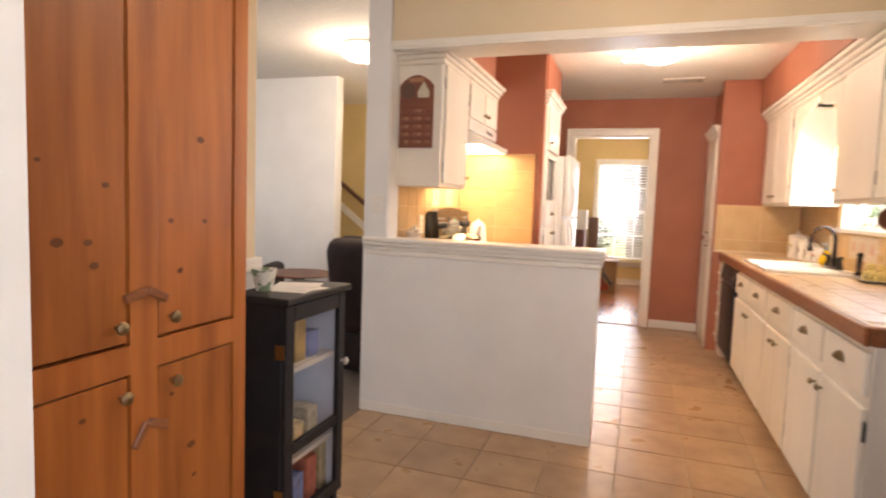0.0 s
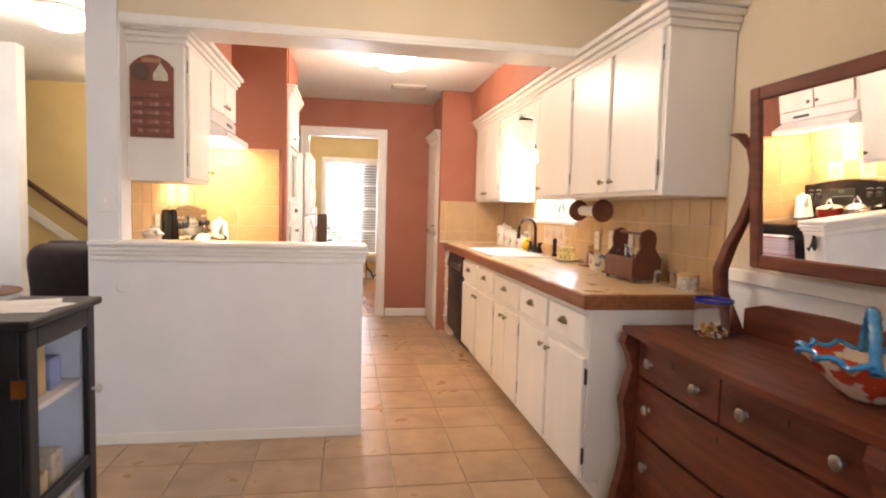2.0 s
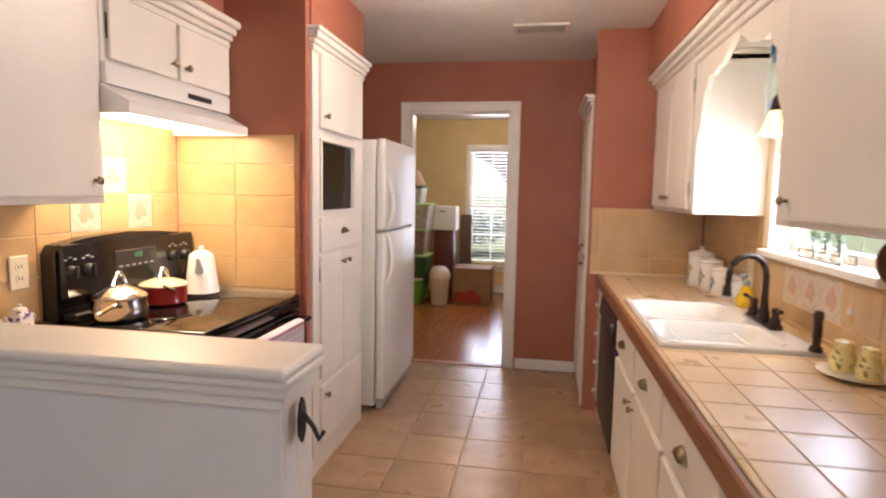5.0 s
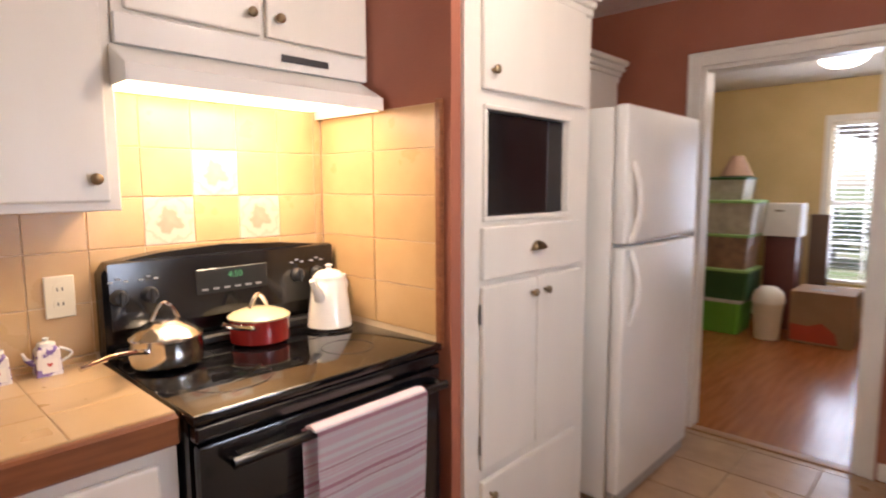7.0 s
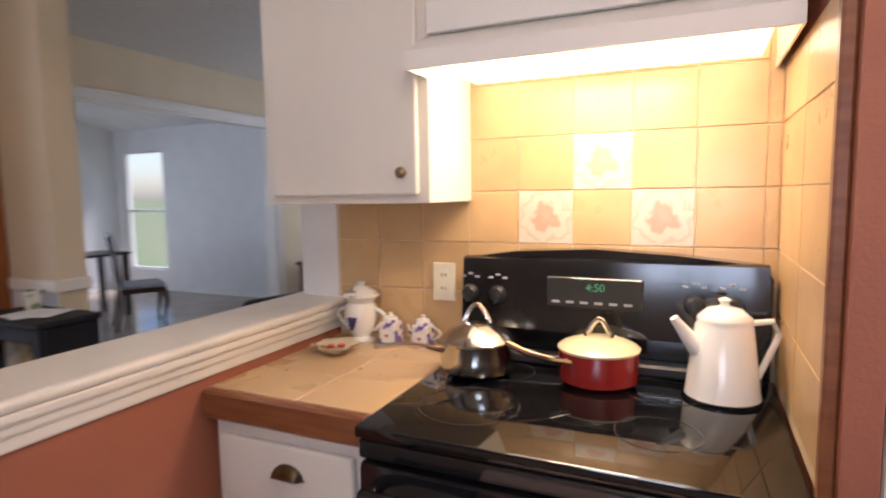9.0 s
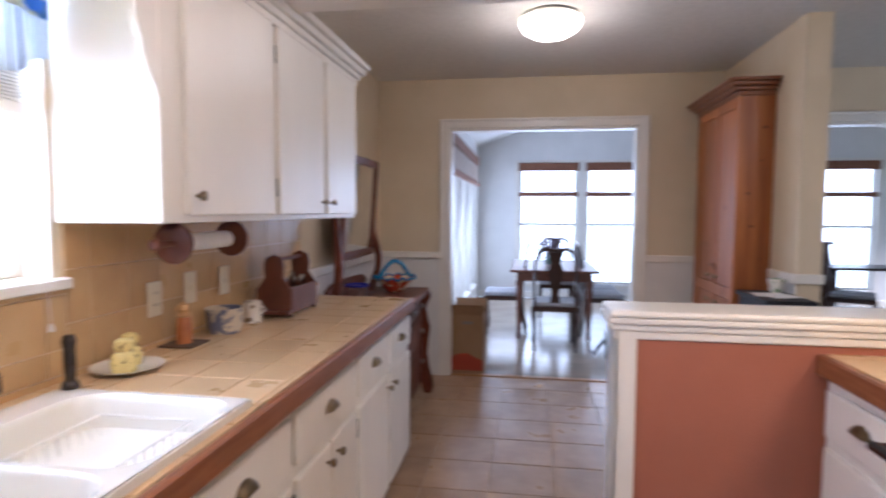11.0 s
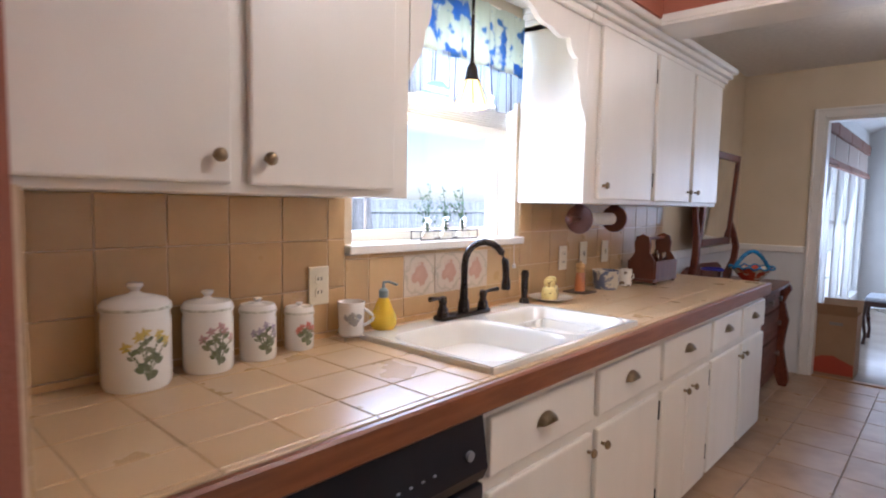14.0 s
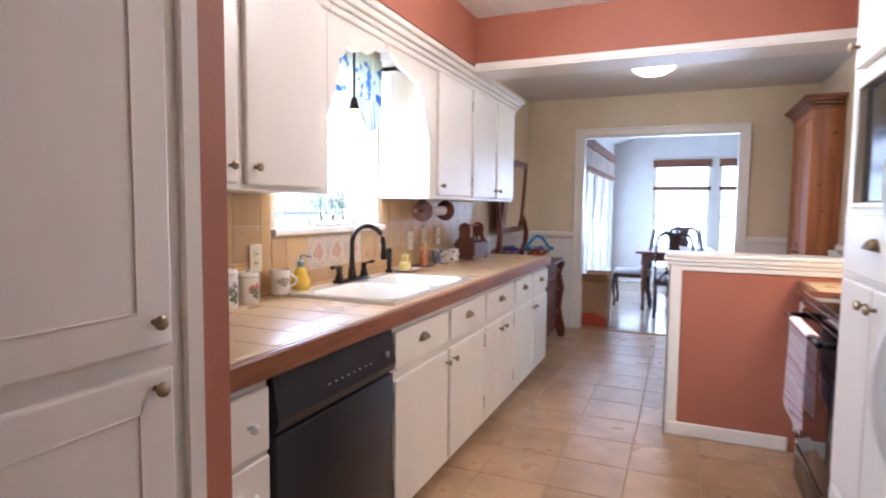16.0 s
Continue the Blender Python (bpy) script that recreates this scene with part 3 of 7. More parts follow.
for (b0, b1, z0, z1) in SWIN:
    casing_bits += [(XW - 0.018, b0 - 0.045, z0 - 0.05, XW - 0.001, b0, z1 + 0.07), (XW - 0.018, b1, z0 - 0.05, XW - 0.001, b1 + 0.045, z1 + 0.07), (XW - 0.018, b0, z1, XW - 0.001, b1, z1 + 0.07), (XW - 0.04, b0, z0 - 0.05, XW - 0.001, b1, z0)]
casing_bits += [(BW[0] - 0.06, 6.982, BW[2] - 0.02, BW[0], 6.999, BW[3] + 0.06), (BW[1], 6.982, BW[2] - 0.02, BW[1] + 0.06, 6.999, BW[3] + 0.06), (BW[0], 6.982, BW[3], BW[1], 6.999, BW[3] + 0.06), (BW[0] - 0.1, 6.94, BW[2] - 0.05, BW[1] + 0.1, 6.999, BW[2] - 0.02), (BW[0] - 0.06, 6.98, BW[2] - 0.12, BW[1] + 0.06, 6.999, BW[2] - 0.05)]
structure("trim", boxes(*casing_bits, bevel=0.003), TRIM, "white window casings")

# ---- cabinets ----


def base_run_east():
    """Base cabinets under the sink, each drawer column its own unit."""
    x = -0.61
    ys = [1.757, 1.20, 0.675, 0.09, -0.39, -0.86]
    knob_side = ["lo", "hi", "both", "lo", "hi"]
    for k in range(5):
        y1, y0 = ys[k], ys[k + 1]
        u = thing("base_cabinet", "white painted base cabinet with drawer and brass pulls", "cabinet", (-0.3, (y0 + y1) / 2, 0), "sink-side base cabinets")
        part("body", merge(box(x, y0, 0.10, -0.002, y1, 0.86), box(x + 0.07, y0, 0.0, -0.002, y1, 0.10)), CAB, u)
        d = part("drawer", panel_x(x, -1, y0 + 0.018, y1 - 0.018, 0.675, 0.825), CAB, u)
        cup_pull(d, x - 0.019, (y0 + y1) / 2 + 0.015, 0.758, -1)
        halves = [(y0, (y0 + y1) / 2), ((y0 + y1) / 2, y1)] if k == 2 else [(y0, y1)]
        for j, (a, b) in enumerate(halves):
            dr = part("door", panel_x(x, -1, a + (0.018 if a == y0 else 0.004), b - (0.018 if b == y1 else 0.004), 0.105, 0.636), CAB, u)
            side = knob_side[k] if k != 2 else ("hi" if j == 0 else "lo")
            ky = a + 0.045 if side == "lo" else b - 0.045
            hy = b - 0.012 if side == "lo" else a + 0.012
            knob(dr, x - 0.019, ky, 0.585, "-x")
            hinge(dr, x - 0.004, hy, 0.56, -1)
            hinge(dr, x - 0.004, hy, 0.21, -1)
    u = thing("base_cabinet", "narrow white cabinet with small drawers beside the dishwasher", "cabinet", (-0.3, 2.51, 0), "sink-side base cabinets")
    part("body", box(x, 2.438, 0.0, -0.002, 2.658, 0.86), CAB, u)
    for k in range(4):
        d = part("drawer", panel_x(x, -1, 2.448, 2.648, 0.10 + k * 0.185, 0.272 + k * 0.185), CAB, u)
        knob(d, x - 0.019, 2.527, 0.186 + k * 0.185, "-x", CERAMIC)


base_run_east()


def upper(name, label, x0, x1, sgn, y0, y1, z0, z1, doors, knobs, hinges, crown_ends=(True, True), group=""):
    """A wall cabinet; x1 is its face, which looks to sgn. doors: (y0, y1, z0, z1); knobs and hinges: +1 or -1 for the side."""
    u = thing(name, label, "cabinet", ((x0 + x1) / 2, (y0 + y1) / 2, z0), group)
    part("body", box(x0, y0, z0, x1, y1, z1, 0.003), CAB, u)
    for (a, b, c, d), k in zip(doors, knobs):
        dr = part("door", panel_x(x1, sgn, a, b, c, d), CAB, u)
        ky, hy = (b - 0.035, a + 0.006) if k > 0 else (a + 0.035, b - 0.006)
        knob(dr, x1 + sgn * 0.019, ky, c + 0.055 if d - c < 0.9 else c + 0.1, "x" if sgn > 0 else "-x")
        hinge(dr, x1 + sgn * 0.006, hy, c + 0.10, sgn)
        hinge(dr, x1 + sgn * 0.006, hy, d - 0.10, sgn)
    cr = bmesh.new()
    for o, c0, c1 in ((0.016, z1 - 0.03, z1), (0.030, z1, z1 + 0.025), (0.050, z1 + 0.025, z1 + 0.055), (0.072, z1 + 0.055, z1 + 0.085)):
        bm_box(cr, x0, y0 - (o if crown_ends[0] else 0), c0, x1 + sgn * o, y1 + (o if crown_ends[1] else 0), c1, bevel=0.005)
    part("crown", cr, CAB, u)
    return u


upper("wall_cabinet", "white painted wall cabinet with three doors and crown moulding", -0.002, -0.317, -1, -0.86, 0.765, 1.345, 2.08,
      [(0.148, 0.675, 1.365, 2.05), (-0.362, 0.105, 1.365, 2.05), (-0.83, -0.402, 1.365, 2.05)], (1, -1, 1), None, (True, False), "wall cabinets")
upper("wall_cabinet", "white painted wall cabinet with two doors and crown moulding", -0.002, -0.317, -1, 1.725, 2.658, 1.345, 2.08,
      [(1.79, 2.192, 1.365, 2.05), (2.232, 2.635, 1.365, 2.05)], (1, -1), None, (False, False), "wall cabinets")
upper("wall_cabinet", "white painted wall cabinet with one door beside the hood", XS + 0.002, -2.485, 1, 0.10, 0.612, 1.365, 2.10,
      [(0.135, 0.585, 1.387, 2.07)], (1,), None, (True, False), "wall cabinets")
upper("hood_cabinet", "short white wall cabinet with two doors above the hood", XS + 0.002, -2.485, 1, 0.614, 1.401, 1.775, 2.10,
      [(0.64, 1.00, 1.852, 2.07), (1.018, 1.385, 1.852, 2.07)], (1, -1), None, (False, False), "wall cabinets")
upper("fridge_cabinet", "white wall cabinet with crown above the fridge", XS + 0.002, -2.53, 1, 2.225, 3.33, 1.80, 2.05,
      [(2.26, 2.77, 1.82, 2.03), (2.79, 3.30, 1.82, 2.03)], (1, -1), None, (False, False), "wall cabinets")

# scalloped board across the window
half = [(0.785, 1.70)]
for (ya, za), (yb, zb), dip in (((0.785, 1.70), (0.825, 1.80), 0.010), ((0.825, 1.80), (0.845, 1.89), 0.010), ((0.845, 1.89), (0.905, 1.955), 0.014), ((0.905, 1.955), (1.03, 1.965), 0.014), ((1.03, 1.965), (1.145, 2.000), 0.014), ((1.145, 2.000), (1.245, 2.068), 0.012)):
    run, rise = yb - ya, zb - za
    size = math.hypot(run, rise)
    for i in range(1, 7):
        u, d = i / 6, dip * math.sin(math.pi * i / 6)
        half.append((ya + run * u + rise / size * d, za + rise * u - run / size * d))
outline = [(0.766, 2.08), (0.766, 1.66)] + half + [(2.49 - y, z) for y, z in half[::-1][1:]] + [(1.724, 1.66), (1.724, 2.08)]
v = thing("valance_board", "white scalloped wooden board across the window", "valance", (-0.30, 1.245, 2.0), "")
part("board", prism(outline, 0.02, "yz", -0.317), CAB, v)
part("top_panel", box(-0.296, 0.767, 2.158, -0.003, 1.723, 2.166), CAB, v)
cr = bmesh.new()
for o, c0, c1 in ((0.016, 2.05, 2.08), (0.030, 2.08, 2.105), (0.050, 2.105, 2.135), (0.072, 2.135, 2.165)):
    bm_box(cr, -0.30, 0.766, c0, -0.317 - o, 1.724, c1, bevel=0.005)
part("crown", cr, CAB, v)

# counter on the sink side
c = thing("counter_top", "tan tiled counter with red-brown wooden edge", "counter", (-0.32, 0.9, 0.86))
part("slab", boxes((-0.625, 1.685, 0.861, -0.002, 2.658, 0.9168), (-0.625, -0.85, 0.861, -0.002, 0.86, 0.9168), (-0.09, 0.86, 0.861, -0.002, 1.685, 0.9168), (-0.625, 0.86, 0.861, -0.605, 1.685, 0.9168)), COUNTER_GROUT, c)
part("wooden_edge", boxes((-0.648, -0.872, 0.852, -0.6255, 2.658, 0.918), (-0.6255, -0.872, 0.852, -0.002, -0.8505, 0.918), bevel=0.006), OAK_EDGE, c)
# counter beside the stove
c2 = thing("counter_top", "short tan tiled counter with red-brown wooden edge beside the stove", "counter", (-2.45, 0.36, 0.86))
part("slab", box(XS, 0.142, 0.873, -2.20, 0.603, 0.9288), COUNTER_GROUT, c2)
part("wooden_edge", box(-2.199, 0.142, 0.862, -2.172, 0.603, 0.930, 0.006), OAK_EDGE, c2)
u = thing("base_cabinet", "white base cabinet with drawer between half wall and stove", "cabinet", (-2.45, 0.36, 0))
part("body", box(XS + 0.002, 0.158, 0.0, -2.205, 0.603, 0.872), CAB, u)
d = part("drawer", panel_x(-2.205, 1, 0.18, 0.56, 0.675, 0.825), CAB, u)
cup_pull(d, -2.186, 0.385, 0.762, 1)
d = part("door", panel_x(-2.205, 1, 0.18, 0.585, 0.135, 0.64), CAB, u)
knob(d, -2.186, 0.545, 0.585, "x")
hinge(d, -2.20, 0.185, 0.56, 1)

# tall oven cabinet
X = -2.088
t = thing("tall_cabinet", "tall white cabinet with microwave niche and brass pulls", "cabinet", (-2.4, 1.8, 0))
part("body", boxes((XS + 0.002, 1.448, 0.0, X - 0.02, 2.2, 1.32), (XS + 0.002, 1.448, 1.665, X - 0.02, 2.2, 2.10), (XS + 0.002, 1.448, 1.32, -2.60, 2.2, 1.665)), CAB, t)
part("face_frame", boxes((X - 0.02, 1.448, 0.0, X, 1.55, 2.10), (X - 0.02, 2.035, 0.0, X, 2.205, 2.10), (X - 0.02, 1.55, 1.665, X, 2.035, 2.10), (X - 0.02, 1.55, 0.0, X, 2.035, 1.32)), CAB, t)
for a, b, c_, d_, kn in ((1.522, 2.135, 1.722, 2.07, -1), (1.522, 2.135, 0.13, 0.437, -1), (1.522, 1.828, 0.475, 1.098, 1), (1.834, 2.135, 0.475, 1.098, -1)):
    dr = part("door", panel_x(X, 1, a, b, c_, d_), CAB, t)
    knob(dr, X + 0.019, (b - 0.035) if kn > 0 else (a + 0.04), (c_ + 0.06) if c_ > 1 else (d_ - 0.05), "x")
    for hz in (c_ + 0.09, d_ - 0.09):
        hinge(dr, X + 0.005, (a + 0.006) if kn > 0 else (b - 0.006), hz, 1)
d = part("drawer", panel_x(X, 1, 1.522, 2.135, 1.118, 1.29), CAB, t)
cup_pull(d, X + 0.019, 1.828, 1.208, 1)
part("niche_trim", boxes((X, 1.532, 1.308, X + 0.012, 2.053, 1.324), (X, 1.532, 1.662, X + 0.012, 2.053, 1.678), (X, 1.532, 1.324, X + 0.012, 1.55, 1.662), (X, 2.035, 1.324, X + 0.012, 2.053, 1.662), bevel=0.003), CAB, t)
cr = bmesh.new()
for o, c0, c1 in ((0.016, 2.07, 2.10), (0.030, 2.10, 2.125), (0.050, 2.125, 2.155), (0.068, 2.155, 2.175)):
    bm_box(cr, X - 0.03, 1.448 - o * 0.5, c0, X + o * 0.8, 2.195 + o * 0.4, c1, bevel=0.005)
part("crown", cr, CAB, t)

# pantry
p = thing("pantry_cabinet", "tall white pantry cabinet with brass knobs and crown", "cabinet", (-0.35, 3.0, 0))
part("body", box(-0.70, 2.750, 0.0, -0.002, YF - 0.002, 2.0), CAB, p)
part("corner_trim", box(-0.715, 2.743, 0.0, -0.70, 2.79, 2.0, 0.004), CAB, p)
for c_, d_, kz in ((1.03, 1.96, 1.082), (0.10, 0.99, 0.957)):
    dr = part("door", panel_x(-0.70, -1, 2.825, YF - 0.03, c_, d_), CAB, p)
    part("panel_bead", merge(*[box(-0.719, a, b, -0.7225, a2, b2, 0.002) for a, b, a2, b2 in ((2.90, c_ + 0.07, 2.905, d_ - 0.07), (3.235, c_ + 0.07, 3.24, d_ - 0.07), (2.90, c_ + 0.07, 3.24, c_ + 0.075), (2.90, d_ - 0.075, 3.24, d_ - 0.07))]), CAB, dr)
    knob(dr, -0.719, 2.868, kz, "-x")
cr = bmesh.new()
for o, c0, c1 in ((0.012, 1.97, 2.0), (0.026, 2.0, 2.03), (0.045, 2.03, 2.06), (0.062, 2.06, 2.08)):
    bm_box(cr, -0.10, 2.749, c0, -0.70 - o, YF - 0.002, c1, bevel=0.005)
part("crown", cr, CAB, p)

# ---- appliances and sink ----


def rrect(x0, x1, y0, y1, r, z, k=5):
    pts = []
    for cx, cy, a0 in ((x1 - r, y1 - r, 0), (x0 + r, y1 - r, 90), (x0 + r, y0 + r, 180), (x1 - r, y0 + r, 270)):
        for i in range(k + 1):
            a = radians(a0 + 90 * i / k)
            pts.append((cx + r * math.cos(a), cy + r * math.sin(a), z))
    return pts


def loops(rings, cap_first=False, cap_last=True):
    bm = bmesh.new()
    vs = [[bm.verts.new(p) for p in ring] for ring in rings]
    for a, b in zip(vs, vs[1:]):
        for i in range(len(a)):
            j = (i + 1) % len(a)
            bm.faces.new((a[i], a[j], b[j], b[i]))
    if cap_last:
        bm.faces.new(vs[-1])
    if cap_first:
        bm.faces.new(vs[0][::-1])
    bmesh.ops.recalc_face_normals(bm, faces=bm.faces)
    return bm


SINK = mat("white_sink_enamel", (0.77, 0.74, 0.67), 0.14, color2=(0.74, 0.71, 0.64), scale=3, coat=0.4)
s = thing("kitchen_sink", "white enamelled double-bowl sink set in the counter", "sink", (-0.35, 1.28, 0.80))


def bowl(x0, x1, y0, y1, cx0, cx1, cy0, cy1, depth, z=0.936):
    rings = [rrect(cx0, cx1, cy0, cy1, 0.002, z), rrect(x0 - 0.012, x1 + 0.012, y0 - 0.012, y1 + 0.012, 0.082, z), rrect(x0, x1, y0, y1, 0.075, z - 0.012),
             rrect(x0 + 0.012, x1 - 0.012, y0 + 0.012, y1 - 0.012, 0.08, z - depth * 0.6), rrect(x0 + 0.03, x1 - 0.03, y0 + 0.03, y1 - 0.03, 0.08, z - depth + 0.02), rrect(x0 + 0.06, x1 - 0.06, y0 + 0.06, y1 - 0.06, 0.06, z - depth)]
    b = loops(rings)
    bmesh.ops.reverse_faces(b, faces=[q for q in b.faces if q.normal.z < -0.5])
    return b


part("bowl", bowl(-0.578, -0.190, 1.282, 1.672, -0.60, -0.10, 1.262, 1.70, 0.20), SINK, s, "deep bowl", True)
part("bowl", bowl(-0.578, -0.190, 0.898, 1.242, -0.60, -0.10, 0.87, 1.262, 0.16), SINK, s, "smaller bowl", True)
part("rim", boxes((-0.606, 0.864, 0.913, -0.60, 1.706, 0.9355), (-0.10, 0.864, 0.913, -0.094, 1.706, 0.9355), (-0.60, 0.864, 0.913, -0.10, 0.87, 0.9355), (-0.60, 1.70, 0.913, -0.10, 1.706, 0.9355), bevel=0.004), SINK, s)
for yy in (1.4775, 1.0725):
    part("drain", lathe([(0, 0.003), (0.02, 0.003), (0.038, 0.005), (0.042, 0.0)], (-0.38, yy, 0.738 if yy > 1.2 else 0.778), 20), CHROME, s, "chrome drain", True)

rk = thing("sink_rack", "white wire dish rack in the smaller bowl", "dish rack", (-0.38, 1.07, 0.79))
for k in range(9):
    yy = 0.955 + k * 0.029
    part("wire", tube([(-0.50, yy, 0.905), (-0.49, yy, 0.80), (-0.29, yy, 0.80), (-0.27, yy, 0.905)], 0.0022, 6), CERAMIC, rk)
part("rim_wire", tube([(-0.50, 0.945, 0.905), (-0.50, 1.20, 0.905), (-0.27, 1.20, 0.905), (-0.27, 0.945, 0.905), (-0.50, 0.945, 0.905)], 0.003, 6), CERAMIC, rk)
br = thing("dish_brush", "dish brush with white and teal bristles in the rack", "brush", (-0.35, 1.13, 0.80))
part("handle", tube([(-0.44, 1.02, 0.825), (-0.40, 1.08, 0.83), (-0.36, 1.13, 0.835)], 0.007), CERAMIC, br, "", True)
part("bristles", lathe([(0.012, 0), (0.026, 0.012), (0.024, 0.035), (0, 0.04)], (-0.345, 1.145, 0.805), 14), mat("teal_bristle", (0.05, 0.28, 0.27), 0.8, color2=(0.7, 0.75, 0.75), scale=60), br)

f = thing("faucet", "dark bronze two-handle gooseneck faucet on the sink", "faucet", (-0.14, 1.27, 0.936))
part("deck_plate", box(-0.165, 1.14, 0.936, -0.115, 1.405, 0.955, 0.008, 2), BRONZE, f, "", True)
goose = [(-0.14, 1.27, 0.95), (-0.14, 1.27, 1.12)] + [(-0.14 - 0.075 * (1 - math.cos(a)), 1.27 - 0.02 * (1 - math.cos(a)), 1.12 + 0.085 * math.sin(a)) for a in [math.pi * i / 10 for i in range(1, 11)]] + [(-0.292, 1.229, 1.075)]
part("spout", tube(goose, 0.012, 12), BRONZE, f, "", True)
part("collar", lathe([(0.022, 0), (0.02, 0.03), (0.015, 0.05), (0.013, 0.10)], (-0.14, 1.27, 0.953), 16), BRONZE, f, "", True)
part("spout_tip", lathe([(0.013, 0), (0.016, 0.004), (0.015, 0.03), (0.012, 0.04)], (-0.292, 1.229, 1.045), 16), BRONZE, f, "", True)
for yy, d in ((1.38, 1), (1.16, -1)):
    h = part("valve", lathe([(0.022, 0), (0.018, 0.02), (0.012, 0.035), (0.015, 0.05), (0.012, 0.065), (0, 0.068)], (-0.14, yy, 0.953), 16), BRONZE, f, "", True)
    part("lever", tube([(-0.14, yy, 1.01), (-0.145, yy + d * 0.03, 1.015), (-0.15, yy + d * 0.075, 1.018)], 0.006, 8, [0.006, 0.006, 0.009]), BRONZE, h, "", True)
sp = thing("sink_sprayer", "dark bronze side sprayer beside the faucet", "sprayer", (-0.125, 0.868, 0.936))
part("base", lathe([(0.022, 0), (0.018, 0.015), (0.013, 0.02)], (-0.125, 0.868, 0.936), 16), BRONZE, sp, "", True)
part("nozzle", lathe([(0.012, 0), (0.015, 0.04), (0.014, 0.08), (0.017, 0.10), (0.012, 0.115), (0, 0.116)], (-0.125, 0.868, 0.955), 16), BRONZE, sp, "", True)

# dishwasher
WASHER_BLACK = mat("dishwasher_black_enamel", (0.007, 0.008, 0.012), 0.34, color2=(0.011, 0.012, 0.016), scale=6, spec=0.4)
d = thing("dishwasher", "black built-in dishwasher under the counter", "dishwasher", (-0.3, 2.10, 0))
part("body", box(-0.58, 1.765, 0.10, -0.01, 2.434, 0.848), BLACK_PLASTIC, d)
part("door", box(-0.635, 1.768, 0.11, -0.582, 2.432, 0.68, 0.008, 2), WASHER_BLACK, d, "", True)
cp = part("control_panel", prism([(-0.582, 0.685), (-0.632, 0.69), (-0.645, 0.72), (-0.625, 0.845), (-0.582, 0.848)], 0.664, "xz", 1.768), WASHER_BLACK, d)
for k in range(8):
    part("button", box(-0.6425, 1.94 + k * 0.035, 0.756, -0.636, 1.950 + k * 0.035, 0.761, 0.002), mat("grey_mark", (0.35, 0.36, 0.38), 0.5), cp)
part("dial", lathe([(0.012, 0), (0.012, 0.008), (0, 0.009)], (-0.637, 1.83, 0.765), 14, "-x"), mat("grey_mark", (0.35, 0.36, 0.38)), cp)
part("kick_plate", box(-0.56, 1.768, 0.0, -0.55, 2.432, 0.10), BLACK_PLASTIC, d)

# stove
Y0, Y1 = 0.612, 1.380
st = thing("stove", "black electric range with ceramic glass top", "stove", (-2.45, 0.97, 0))
part("body", box(-2.755, Y0, 0.02, -2.16, Y1, 0.895), BLACK_GLOSS, st)
part("cooktop", box(-2.70, Y0 - 0.003, 0.896, -2.122, Y1 + 0.003, 0.921, 0.006, 2), BLACK_GLASS, st, "", True)
RING = mat("burner_ring", (0.05, 0.05, 0.052), 0.2)
for cx, cy, r in ((-2.56, 0.78, 0.075), (-2.56, 1.16, 0.095), (-2.31, 0.78, 0.11), (-2.31, 1.16, 0.08)):
    bmr = lathe([(r - 0.003, 0.0003), (r - 0.003, 0.0008), (r, 0.0008), (r, 0.0003)], (cx, cy, 0.921), 40)
    part("burner_ring", bmr, RING, st)
back = prism([(Y0, 0.921), (Y1, 0.921), (Y1, 1.165), (Y1 - 0.02, 1.195), (1.17, 1.215), (0.97, 1.225), (0.77, 1.215), (Y0 + 0.02, 1.195), (Y0, 1.165)], 0.06, "yz", -2.755)
part("back_panel", back, BLACK_GLOSS, st)
sl = part("control_panel", prism([(-2.695, 1.0), (-2.655, 1.01), (-2.672, 1.195), (-2.695, 1.2)], Y1 - Y0 - 0.02, "xz", Y0 + 0.01), BLACK_GLOSS, st)
part("vent_lip", box(-2.695, Y0 + 0.02, 0.922, -2.64, Y1 - 0.02, 0.95, 0.006), BLACK_PLASTIC, st)
part("display", box(-2.672, 0.86, 1.075, -2.660, 1.10, 1.155, 0.003), mat("display_glass", (0.035, 0.036, 0.037), 0.06), sl)
DIGIT = mat("display_digits", (0.05, 0.2, 0.08), 0.5, emit=(0.2, 1.0, 0.45), strength=0.12)


def lettering(text, size, m, parent, material, name="lettering"):
    """Text as a thin mesh at the pose m."""
    cu = bpy.data.curves.new(name, "FONT")
    cu.body, cu.size, cu.extrude, cu.align_x, cu.align_y = text, size, 0.0004, "CENTER", "CENTER"
    tmp = bpy.data.objects.new(name, cu)
    scene.collection.objects.link(tmp)
    me = bpy.data.meshes.new_from_object(tmp.evaluated_get(bpy.context.evaluated_depsgraph_get()))
    bpy.data.objects.remove(tmp)
    me.materials.append(material)
    me.transform(Matrix.Translation(-base_of(parent)) @ m)
    ob = new(name, me)
    ob.parent = parent
    return ob


